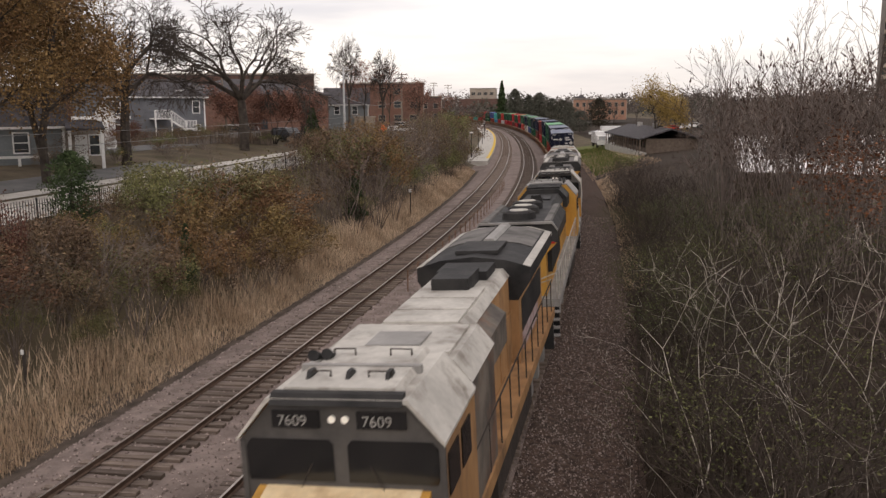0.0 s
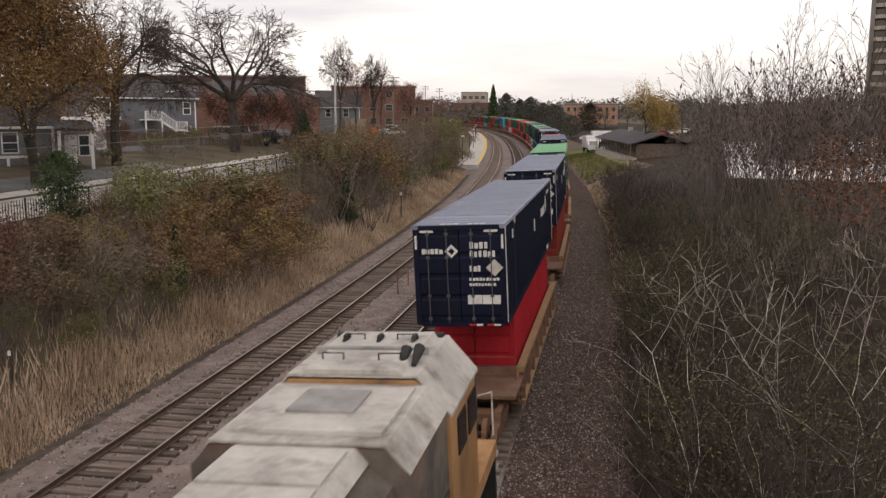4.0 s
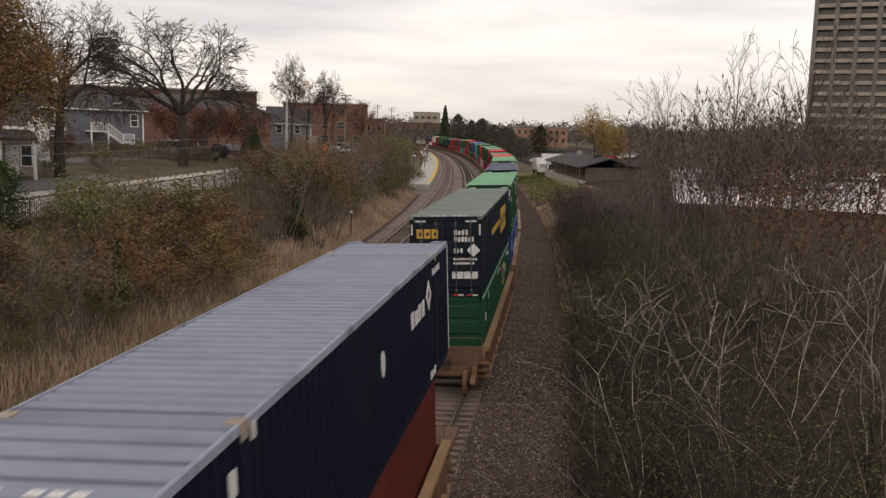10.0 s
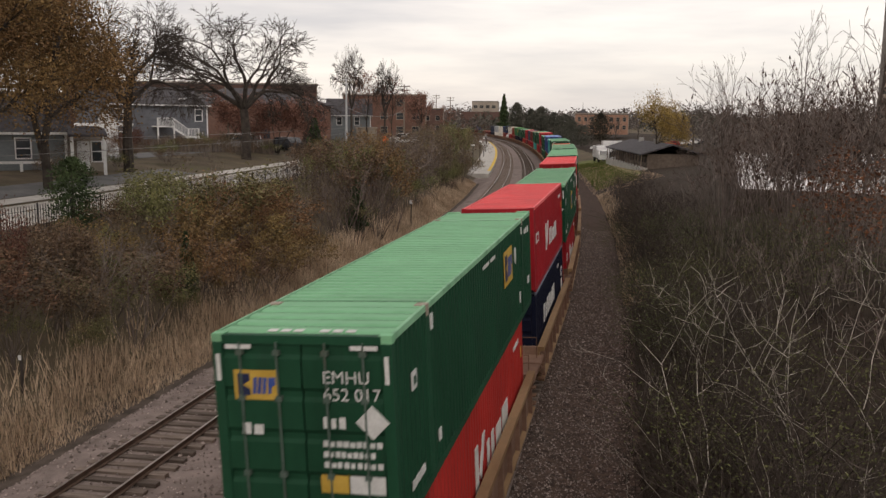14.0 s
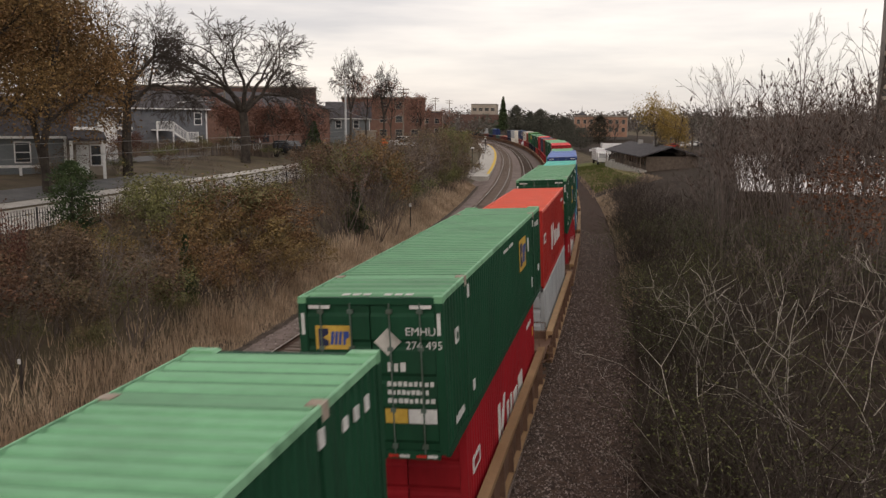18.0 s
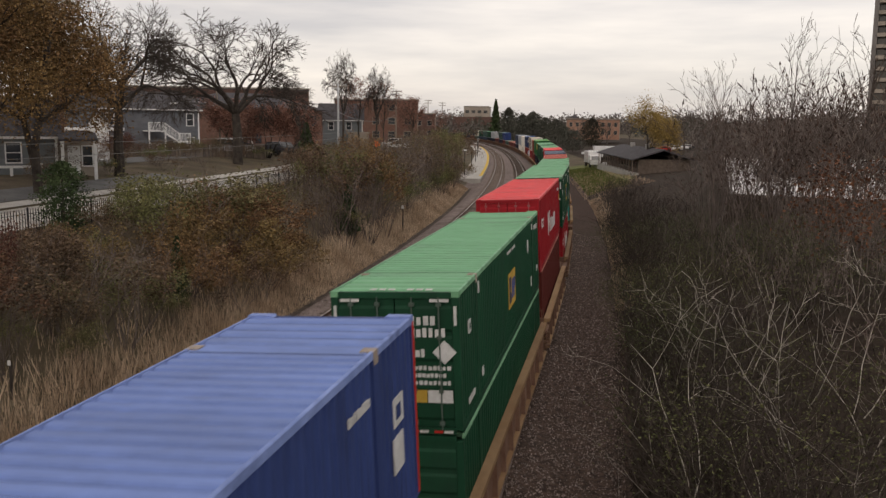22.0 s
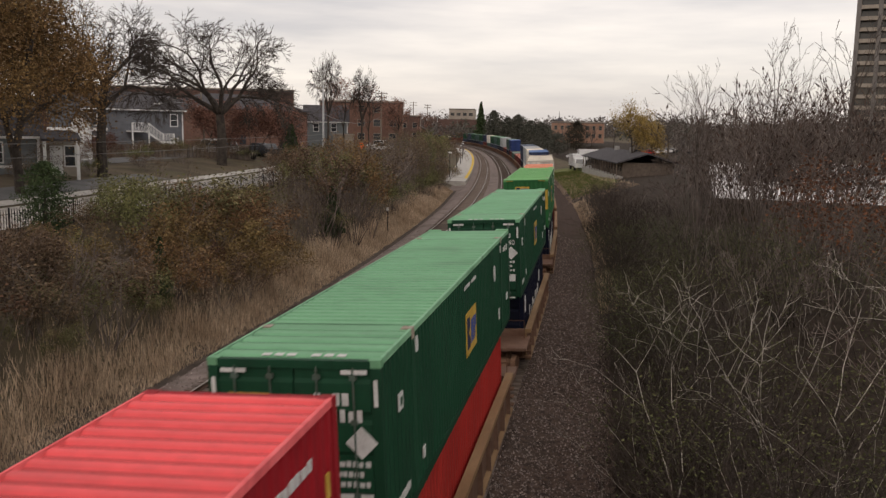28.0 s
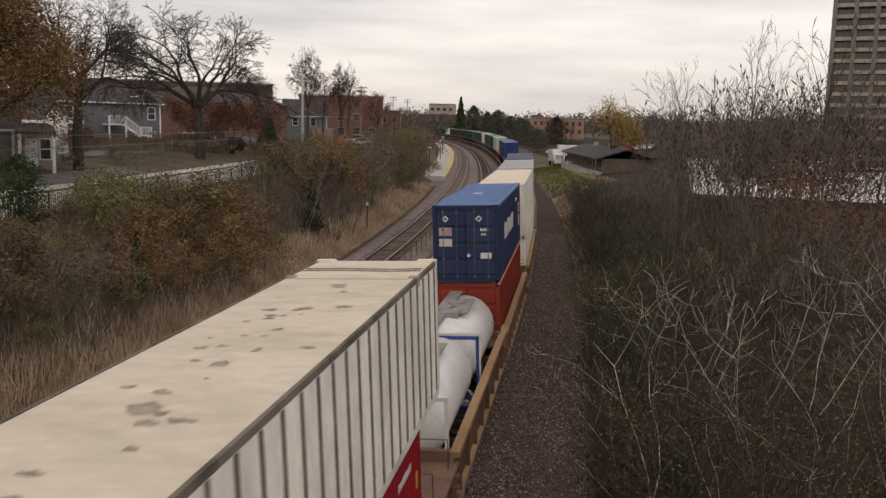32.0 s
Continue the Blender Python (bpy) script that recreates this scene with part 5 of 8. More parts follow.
        part("cab_back", Build().prism([(-1.5, 1.72), (1.5, 1.72), (1.5, 4.05), (1.2, 4.4), (-1.2, 4.4), (-1.5, 4.05)], y1, y1 + 2.6), M_GRIMEGREY, root)
        part("cab_back_roof", Build().prism([(-1.53, 4.04), (-1.22, 4.44), (1.22, 4.44), (1.53, 4.04), (1.2, 4.38), (-1.2, 4.38)], y1, y1 + 2.6), roof, root)
        part("hood_roof", Build().prism([(-0.99, 4.18), (-0.82, 4.39), (0.82, 4.39), (0.99, 4.18), (0.8, 4.34), (-0.8, 4.34)], y1, 3.6), roof, root)
        for k in range(3):
            part("roof_hatch", Build().box(-0.78, 0.78, y1 + 2.8 + k * 1.2, y1 + 3.9 + k * 1.2, 4.38, 4.44), roof, root)
        part("roof_hatch", Build().box(-1.1, 1.1, y1 + 0.3, y1 + 2.3, 4.43, 4.5), roof, root)
        part("stained_hatch", Build().box(-0.5, 0.5, y1 + 0.6, y1 + 1.6, 4.5, 4.54), M_LOCOGREY, root)
        part("blower_duct", Build().prism([(0.95, 3.2), (1.3, 3.2), (1.3, 3.9), (0.95, 4.15)], y1 + 2.6, 0.4), M_GRIMEGREY, root)
        part("blower_duct", Build().prism([(-0.95, 3.2), (-1.3, 3.2), (-1.3, 3.9), (-0.95, 4.15)], y1 + 2.6, 0.4), M_GRIMEGREY, root)
        part("exhaust_housing", Build().box(-0.45, 0.45, 0.4, 1.95, 4.38, 4.72).box(-0.65, 0.65, 1.9, 3.3, 4.38, 4.62), M_LOCODARK, root)
        part("rear_body", Build().prism([(-1.2, 1.72), (1.2, 1.72), (1.2, 3.5), (-1.2, 3.5)], 3.6, 9.9), M_GRIMYELLOW, root)
        part("graffiti", Build().box(1.2, 1.215, 4.2, 8.4, 1.95, 2.45).box(1.2, 1.215, 5.0, 6.4, 2.4, 2.8), M_PALEGRAFFITI, root, "faded pinkish spray paint")
        rad = part("radiator", Build().prism([(-1.2, 3.5), (1.2, 3.5), (1.55, 4.05), (1.55, 4.42), (0.9, 4.62), (0.0, 4.72), (-0.9, 4.62), (-1.55, 4.42), (-1.55, 4.05)], 3.6, 10.3), M_LOCODARK if not pale else M_LOCODARK, root, "winged radiator housing, sooty")
        part("radiator_edge", Build().prism([(-1.57, 4.3), (-0.9, 4.52), (0.9, 4.52), (1.57, 4.3), (1.57, 4.44), (0.9, 4.65), (-0.9, 4.65), (-1.57, 4.44)], 10.3, 10.36), M_LOCOPALE, rad)
        part("red_line", box(-1.5, 1.5, 10.3, 10.37, 4.0, 4.07), M_REDLINE, rad)
        for sx in (-1, 1):
            part("roof_edge", Build().prism([(sx * 1.56, 4.42), (sx * 1.36, 4.485), (sx * 1.36, 4.505), (sx * 1.56, 4.44)], 3.6, 10.3), M_LOCOPALE, rad, "bleached roof edge")
            part("roof_grille", Build().prism([(sx * 0.25, 4.70), (sx * 0.9, 4.63), (sx * 1.3, 4.505), (sx * 1.3, 4.52), (sx * 0.9, 4.65), (sx * 0.25, 4.72)], 6.6, 10.1), M_HOODGREY, rad)
        part("dynamic_brake_hatch", box(-0.6, 0.6, 4.3, 6.2, 4.68, 4.78), M_LOCODARK, rad)
        part("radiator_ridge", Build().prism([(-0.2, 4.7), (0.2, 4.7), (0.12, 4.79), (-0.12, 4.79)], 6.6, 10.3), M_LOCOGREY, rad)
    else:
        part("hood", Build().prism([(-0.98, 1.72), (0.98, 1.72), (0.98, 4.0), (0.75, 4.28), (-0.75, 4.28), (-0.98, 4.0)], y1, 4.4), M_LOCOYELLOW, root)
        part("hood_roof", Build().prism([(-1.02, 3.98), (-0.77, 4.32), (0.77, 4.32), (1.02, 3.98), (0.74, 4.27), (-0.74, 4.27)], y1, 4.4), hood_top if not pale else roof, root)
        part("dynamic_brake", Build().prism([(-1.2, 3.6), (-1.2, 4.1), (-0.8, 4.55), (0.8, 4.55), (1.2, 4.1), (1.2, 3.6)], y1 + 0.2, y1 + 2.6), M_LOCODARK, root)
        part("exhaust_housing", Build().box(-0.3, 0.3, 0.8, 1.3, 4.3, 4.52).tube((0, 1.05, 4.5), (0, 1.05, 4.66), 0.24, None, 12), M_LOCODARK, root)
        part("roof_hatch", box(-0.6, 0.6, -1.6, 0.3, 4.31, 4.38), M_LOCODARK, root)
        part("rear_body", Build().prism([(-1.05, 1.72), (1.05, 1.72), (1.05, 3.3), (1.5, 3.75), (-1.5, 3.75), (-1.05, 3.3)], 4.4, 10.2), M_LOCOYELLOW, root)
        rad = part("radiator", Build().prism([(-1.5, 3.75), (1.5, 3.75), (1.5, 4.2), (1.3, 4.5), (-1.3, 4.5), (-1.5, 4.2)], 4.4, 10.25), M_LOCODARK, root, "flared sooty radiator housing")
        for k in range(3):
            yc = 5.4 + k * 1.75
            f = part("roof_fan", Build().tube((0, yc, 4.48), (0, yc, 4.76), 0.64, 0.62, 24).tube((0, yc, 4.76), (0, yc, 4.84), 0.6, 0.46, 24), M_LOCODARK, rad)
            part("fan_hub", Build().tube((0, yc, 4.83), (0, yc, 4.87), 0.36, 0.33, 18), M_LOCOPALE, f)
            for q in range(8):
                part("fan_grille", Build().tube((0.3 * math.cos(q * 0.785), yc + 0.3 * math.sin(q * 0.785), 4.85), (0.66 * math.cos(q * 0.785), yc + 0.66 * math.sin(q * 0.785), 4.77), 0.014, None, 4), M_STEELDARK, f)
        part("radiator_roof", Build().box(-1.26, 1.26, 4.42, 10.22, 4.5, 4.515), M_HOODGREY if bleached else M_LOCODARK, rad, "scuffed roof sheet round the fans")
        for sx in (-1, 1):
            part("roof_ridge", Build().prism([(sx * 1.0, 4.5), (sx * 1.3, 4.5), (sx * 1.26, 4.58), (sx * 1.04, 4.58)], 4.42, 10.22), M_LOCOPALE if bleached else M_HOODGREY, rad)
            part("roof_shoulder", Build().prism([(sx * 1.31, 4.505), (sx * 1.51, 4.205), (sx * 1.525, 4.215), (sx * 1.32, 4.52)], 4.42, 10.22), M_HOODGREY if bleached else M_LOCODARK, rad)
        for k in range(3):
            part("brake_grid", Build().box(-0.85, 0.85, y1 + 0.4 + 0.75 * k, y1 + 0.85 + 0.75 * k, 4.55, 4.66), M_LOCODARK, root)
        part("red_line", box(-1.4, 1.4, 10.25, 10.31, 3.72, 3.78), M_REDLINE, rad)
        part("radiator_rim", Build().prism([(-1.52, 4.18), (-1.32, 4.46), (1.32, 4.46), (1.52, 4.18), (1.52, 4.26), (1.34, 4.54), (-1.34, 4.54), (-1.52, 4.26)], 10.2, 10.34), M_LOCOGREY, rad)
        for sx in (-1, 1):
            part("radiator_shutter", Build().prism([(sx * 1.51, 3.8), (sx * 1.51, 4.18), (sx * 1.53, 4.18), (sx * 1.53, 3.8)], 4.6, 10.0), M_STEELDARK, rad)
        part("graffiti", Build().box(0.98, 0.995, 0.4, 3.4, 2.0, 2.7).box(0.98, 0.995, 1.2, 2.2, 2.6, 3.0), M_REDGRAFFITI, root, "faded red spray paint")
    for sx in (-1, 1):
        part("rear_light", Build().tube((sx * 0.1, 10.34, 3.15), (sx * 0.1, 10.2, 3.15), 0.07, None, 10), M_LAMP, root)
    part("light_box", box(-0.3, 0.3, 10.15, 10.3, 2.95, 3.4), M_LOCODARK, root)
    # walkway rails
    for sx in (-1, 1):
        hr = Build().path([(sx * 1.5, -5.5, 2.75), (sx * 1.5, half - 0.7, 2.75)], 0.02, 5)
        y = -5.5
        while y < half - 0.5:
            hr.tube((sx * 1.5, y, 1.72), (sx * 1.5, y, 2.75), 0.02, None, 5)
            y += 1.55
        part("hand_rail", hr, M_LOCOPALE if not pale else M_STEELDARK, root)
        for k in range(9):
            yy = -4.9 + k * 1.25
            if yy < (3.0 if maker == "wing" else 4.0):
                part("hood_door", Build().box(*sorted((sx * 0.95, sx * 0.99)), yy, yy + 1.1, 1.85, 3.2), M_GRIMYELLOW if pale else M_LOCOYELLOW, root)
        part("hood_grille", Build().box(*sorted((sx * 0.96, sx * 1.22)), 4.2, 9.4, 2.5, 3.4), M_LOCODARK, root)
    hoses = Build()
    for k in range(3):
        hoses.path([(0.4 + 0.2 * k, half - 0.45, 1.4), (0.5 + 0.2 * k, half - 0.2, 0.9), (0.45 + 0.2 * k, half + 0.1, 0.8)], 0.03, 5)
    part("air_hose", hoses, M_STEELDARK, root)
    for sx in (-1, 1):
        for sy in (-1, 1):
            ye = sy * (half - 0.35)
            part("end_rail", Build().path([(sx * 1.45, ye, 1.72), (sx * 1.45, ye, 2.7), (sx * 0.75, ye + sy * 0.15, 2.45), (sx * 0.55, ye + sy * 0.2, 1.6), (sx * 0.7, ye + sy * 0.28, 0.9)], 0.028, 5), M_LOCOPALE, root, "bent pale end rail")
    root.scale = (1.05, 1.0, 1.03)
    MOVING.append((root, s16, 0.0, facing))


locomotive(-299.4, "wing", 1, "7609", True)
locomotive(-276.6, "fan", -1)
locomotive(-254.2, "fan", 1, bleached=True)
locomotive(-232.0, "wing", -1, "", True)


# ---- plants ----
def tubes(segs, n):
    """Tapered tubes for segments of (start, end, radius, radius), n sides each."""
    a = np.array([(*s[0], *s[1], s[2], s[3]) for s in segs])
    p, q, r0, r1 = a[:, :3], a[:, 3:6], a[:, 6], a[:, 7]
    d = q - p
    d /= np.linalg.norm(d, axis=1, keepdims=True) + 1e-9
    ref = np.where(np.abs(d[:, 2:3]) > 0.9, [[1.0, 0, 0]], [[0, 0, 1.0]])
    e = np.cross(d, ref)
    e /= np.linalg.norm(e, axis=1, keepdims=True)
    f = np.cross(d, e)
    vs = []
    for base, r in ((p, r0), (q, r1)):
        for k in range(n):
            c, s = math.cos(2 * math.pi * k / n), math.sin(2 * math.pi * k / n)
            vs.append(base + r[:, None] * (c * e + s * f))
    v = np.stack(vs, 1).reshape(-1, 3)
    idx = np.arange(len(a))[:, None] * 2 * n
    quads = np.concatenate([idx + np.array([[k, (k + 1) % n, n + (k + 1) % n, n + k]]) for k in range(n)])
    return v, quads


def leaf_quads(points, size, rng, droop=0.0):
    """Small folded leaves (two triangles each) turned at random about the points."""
    p = np.asarray(points)
    n = len(p)
    a = rng.normal(size=(n, 3))
    a[:, 2] *= 0.6
    a /= np.linalg.norm(a, axis=1, keepdims=True)
    b = np.cross(a, rng.normal(size=(n, 3)))
    b /= np.linalg.norm(b, axis=1, keepdims=True)
    s = size * rng.uniform(0.6, 1.35, (n, 1))
    v = np.stack([p - a * s, p + b * s * 0.55, p + a * s, p - b * s * 0.55], 1).reshape(-1, 3)
    i = np.arange(n)[:, None] * 4
    return v, np.concatenate([i + np.array([[0, 1, 2, 3]])])


def mesh_of(name, v, f, material, smooth=False):
    me = bpy.data.meshes.new(name)
    me.from_pydata(v.tolist(), [], f.tolist())
    me.materials.append(material)
    me.update()
    return me


def grow(rng, segs, tips, p, d, length, r, level, levels, spread, rise, wob, kids, taper=0.8):
    """One branch with its side branches, bending as it goes."""
    n = max(3, int(length / (0.30 + 0.16 * (levels - level)))) if levels - level < 3 else 7
    n = min(n, 9)
    step = length / n
    for i in range(n):
        d = d + rng.normal(size=3) * wob + np.array([0, 0, rise])
        d /= np.linalg.norm(d)
        q = p + d * step
        r2 = r * (1 - taper / n) if i < n - 1 else r * 0.55
        segs[level].append((p, q, r, r2))
        p, r = q, r2
        if level < levels and i >= (1 if level else 2):
            for _ in range(kids[level] if rng.rand() < 0.85 else 0):
                side = rng.normal(size=3)
                side -= d * (side @ d)
                side /= np.linalg.norm(side)
                ang = spread[level] * rng.uniform(0.7, 1.25)
                cd = d * math.cos(ang) + side * math.sin(ang)
                grow(rng, segs, tips, p, cd, length * rng.uniform(0.38, 0.62) * (1 - 0.35 * i / n), r * 0.62, level + 1, levels, spread, rise, wob, kids, taper)
        if level >= levels - 1:
            tips.append(p)
    tips.append(p)


def plant_mesh(seed, stems, height, radius, levels, lean, spread, rise, wob, kids, bark, leaf=None, leaves=0, leaf_size=0.1, name="plant", scatter=0.25, thin=0.006):
    """Wood and crown meshes of a shrub or tree, standing at the origin."""
    rng = np.random.RandomState(seed)
    segs, tips = [[] for _ in range(levels + 1)], []
    for k in range(stems):
        a = 2 * math.pi * (k + rng.rand()) / stems
        ln = lean * rng.uniform(0.3, 1.2) if stems > 1 else lean
        d = np.array([math.cos(a) * math.sin(ln), math.sin(a) * math.sin(ln), math.cos(ln)])
        start = np.array([math.cos(a), math.sin(a), 0]) * (0.25 * rng.rand() if stems > 1 else 0) + np.array([0, 0, -0.25])
        grow(rng, segs, tips, start, d, height * (rng.uniform(0.7, 1.05) if stems > 1 else 1.0), radius, 0, levels, spread, rise, wob, kids)
    vs, fs, k = [], [], 0
    for lv, ss in enumerate(segs):
        if not ss:
            continue
        ss = [(a, b, max(r0, thin), max(r1, thin * 0.75)) for a, b, r0, r1 in ss]
        big = [s for s in ss if s[2] > 0.05]
        small = [s for s in ss if s[2] <= 0.05]
        for group, n in ((big, 6), (small, 3)):
            if group:
                v, f = tubes(group, n)
                vs.append(v)
                fs.append(f + k)
                k += len(v)
    wood = (mesh_of("main_stem", vs[0], fs[0], bark), mesh_of("twig_mass", np.concatenate(vs[1:]), np.concatenate(fs[1:]) - len(vs[0]), bark))
    crown = None
    if leaf is not None and leaves:
        t = np.array(tips)
        pick = t[rng.randint(0, len(t), leaves)] + rng.normal(size=(leaves, 3)) * scatter
        pick[:, 2] = np.maximum(pick[:, 2], 0.05)
        v, f = leaf_quads(pick, leaf_size, rng)
        crown = mesh_of("crown", v, f, leaf)
    return wood, crown


def plant(name, label, category, group, meshes, x, y, scale=(1, 1, 1), turn=0.0, z=None, tilt=0.0):
    wood, crown = meshes
    z = floor_z(x, y) if z is None else z
    ob = thing(name, label, category, group, Matrix.Translation((x, y, z)) @ Matrix.Rotation(turn, 4, "Z") @ Matrix.Rotation(tilt, 4, "X") @ Matrix.Diagonal((*scale, 1)))
    for me in wood:
        o = part("trunk" if category == "tree" and me == wood[0] else ("main_stem" if me == wood[0] else "twig_mass"), me, None, ob)
        if me == wood[1] or category == "shrub":
            o["kind"] = "stuff"
    if crown is not None:
        part("crown", crown, None, ob)
    return ob


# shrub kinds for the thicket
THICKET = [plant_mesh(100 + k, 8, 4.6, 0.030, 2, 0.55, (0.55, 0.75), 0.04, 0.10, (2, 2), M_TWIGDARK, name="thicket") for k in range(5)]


def sumac(seed, stems=5, height=5.2, radius=0.024, thin=0.009):
    """A stand of bare stems that fork late into upturned branches, each ending in a dark upright seed head."""
    rng = np.random.RandomState(seed)
    main, wood, heads = [], [], []

    def arm(p, d, length, r, level, out):
        n = 5 if level == 0 else 4
        for i in range(n):
            d = d + rng.normal(size=3) * (0.07 if level == 0 else 0.12) + np.array([0, 0, 0.03 if level == 0 else 0.17])
            d /= np.linalg.norm(d)
            q = p + d * length / n
            out.append((p, q, max(r, thin), max(r * 0.88, thin * 0.85)))
            p, r = q, r * 0.88
            if level < 3 and i >= (3 if level == 0 else 1):
                for _ in range(2 if level == 0 or rng.rand() < 0.35 else 1):
                    if rng.rand() < 0.78:
                        side = rng.normal(size=3) * np.array([1, 1, 0.3])
                        side -= d * (side @ d)
                        side /= np.linalg.norm(side)
                        arm(p, d * 0.62 + side * 0.78, length * rng.uniform(0.3, 0.48), r * 0.66, level + 1, wood)
        if rng.rand() < 0.28:
            heads.append((p, p + d * rng.uniform(0.1, 0.2), rng.uniform(0.022, 0.038), 0.01))

    for k in range(stems):
        a = 2 * math.pi * (k + rng.rand()) / stems
        ln = rng.uniform(0.08, 0.42)
        arm(np.array([0.35 * math.cos(a), 0.35 * math.sin(a), -0.25]), np.array([math.cos(a) * math.sin(ln), math.sin(a) * math.sin(ln), math.cos(ln)]), height * rng.uniform(0.7, 1.05), radius * rng.uniform(0.75, 1.15), 0, main)
    v, f = tubes(main, 5)
    w, g = tubes(wood, 3)
    h, e = tubes(heads, 4)
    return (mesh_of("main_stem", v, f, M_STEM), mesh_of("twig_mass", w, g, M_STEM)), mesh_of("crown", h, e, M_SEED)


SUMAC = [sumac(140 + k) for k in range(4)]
PALE = [plant_mesh(160 + k, 2, 3.6, 0.016, 2, 0.3, (0.85, 0.7), 0.09, 0.2, (1, 2), M_PALETWIG, thin=0.0036) for k in range(5)]
LEAFY = [plant_mesh(180 + k, 8, 3.2, 0.02, 2, 0.6, (0.6, 0.7), 0.04, 0.12, (2, 1), M_TWIGDARK, M_DIMLEAF, 2500, 0.026, scatter=0.25) for k in range(2)]
REDRIGHT = plant_mesh(190, 5, 4.5, 0.03, 2, 0.5, (0.6, 0.7), 0.05, 0.12, (2, 1), M_TWIG, M_RUSSET, 1100, 0.06)
UPRIGHT, TANGLED, LASTLEAF = "upright bare brown shrub in a dense thicket", "tangled bare brown shrub in a dense thicket", "sparse shrub with the last olive leaves in a thicket"


def high(meshes):
    """Height of a plant's wood."""
    return max(v.co.z for me in meshes[0] for v in me.vertices)


rt = np.random.RandomState(11)
for row in range(44):
    y = 13 + row * 1.75 + row * row * 0.012
    edge = np.interp(y, [13, 20, 37, 62, 100, 122], [1.5, 1.4, 1.1, 0.6, -0.6, -2.2])
    for col in range(5):
        x = edge + 0.7 + (0 if col == 0 else (col - rt.rand()) * 3.0 * (1 + 0.012 * y)) + rt.uniform(-0.5, 0.9)
        yy = y + rt.uniform(-0.8, 0.8)
        if x > 0.40 * yy + 4.5 or (yy > 72 and col > 3) or (col > 1 and rt.rand() < 0.12 + 0.0065 * yy + (0.47 if 34 < yy < 78 else 0)):
            continue
        deep = x - edge
        h = np.interp(deep, [0, 2, 6, 14, 25], [2.0, 3.6, 5.4, 6.6, 7.2]) * rt.uniform(0.8, 1.15)
        fall = np.interp(math.degrees(math.atan2(x, yy)), [1.5, 6.0, 16.0], [0.045, 0.088, 0.095])
        h = max(min(h, 9.05 - fall * math.hypot(x, yy) - floor_z(x, yy) + rt.uniform(-0.6, 0.5)), 1.3)
        if yy > 60:
            h *= np.interp(yy, [60, 115], [1.0, 0.62])
        pick = rt.rand()
        if deep > 3 and pick < (0.72 if yy > 42 else 0.4):
            ms, base, lab = SUMAC[rt.randint(4)], 6.6, UPRIGHT
        elif pick > (0.78 if deep < 3 else 0.55) and deep < 14 and yy < 60:
            ms, base, lab = LEAFY[rt.randint(2)], 3.2, LASTLEAF
            h = min(h, 4.2)
        else:
            ms, base, lab = THICKET[rt.randint(5)], 4.6, TANGLED
        k = h / base
        k = min(k, h / (high(ms) + 0.05)) if deep > 2.5 else k
        plant("shrub", lab, "shrub", "thicket beside the railway", ms, x, yy, (k * 1.3, k * 1.3, k), rt.uniform(0, 6.28))

# the tall back rows, rising above the horizon
for i in range(62):
    y = 34 + 30 * (i + rt.rand()) / 62
    x = np.interp(y, [28, 40, 50, 65], [7.6, 7.4, 6.2, 4.4]) + 7.5 * rt.rand() ** 1.3
    top = np.interp(x / y, [0.06, 0.10, 0.125, 0.15, 0.185, 0.23, 0.4], [8.6, 9.8, 10.5, 10.9, 11.3, 11.6, 11.9]) - np.interp(y, [28, 40], [1.2, 0.0]) + rt.uniform(-1.9, 0.2)
    ms = SUMAC[rt.randint(4)]
    k = (top - floor_z(x, y)) / high(ms)
    plant("shrub", UPRIGHT, "shrub", "thicket beside the railway", ms, x, y, (k * 1.1, k * 1.1, k), rt.uniform(0, 6.28))

for k, (x, y, h) in enumerate(((2.3, 20.6, 4.3), (1.7, 19.2, 2.6), (4.8, 22.6, 3.8), (6.4, 23.6, 3.9), (1.9, 28.6, 3.9), (3.4, 18.4, 2.8), (5.6, 18.6, 3.2), (3.6, 25.5, 3.6), (7.4, 20.5, 3.2),
                               (2.9, 17.0, 2.4), (4.4, 19.8, 3.4), (6.2, 21.2, 3.4), (1.6, 23.4, 2.7), (2.6, 24.4, 3.6), (5.4, 25.0, 4.0), (3.0, 31.0, 3.4), (4.6, 29.0, 4.0),
                               (8.6, 23.0, 3.6), (5.0, 17.2, 2.6))):
    plant("dead_shrub", "pale leafless sapling with crooked whitish branches", "shrub", "pale dead saplings", PALE[k % 5], x, y, (h / 3.2,) * 3, 1.3 * k, tilt=0.12 * (k % 3 - 1))
for x, y, h in ((9.4, 32.0, 4.6), (11.4, 30.5, 4.9), (10.4, 35.5, 4.6), (12.0, 34.0, 5.0)):
    plant("shrub", "shrub with hanging russet-red leaves among bare stems", "shrub", "thicket beside the railway", REDRIGHT, x, y, (h / 4.2,) * 3, x)

for i in range(26):
    x = 8.0 + 24 * (i + rt.rand()) / 26
    y = np.interp(x, [8.5, 34], [63.0, 56.5]) + rt.uniform(-2.5, 0.5)
    ms = THICKET[rt.randint(5)] if i % 3 else LEAFY[rt.randint(2)]
    k = (rt.uniform(4.0, 5.7) - floor_z(x, y)) / high(ms)
    plant("shrub", TANGLED if i % 3 else LASTLEAF, "shrub", "thicket beside the railway", ms, x, y, (k * 1.2, k * 1.2, k), rt.uniform(0, 6.28))

TALL = [plant_mesh(210 + k, 1, 7.0, 0.09, 3, 0.08, (0.55, 0.55, 0.6), 0.06, 0.07, (2, 2, 2), M_STEM, thin=0.009) for k in range(2)]
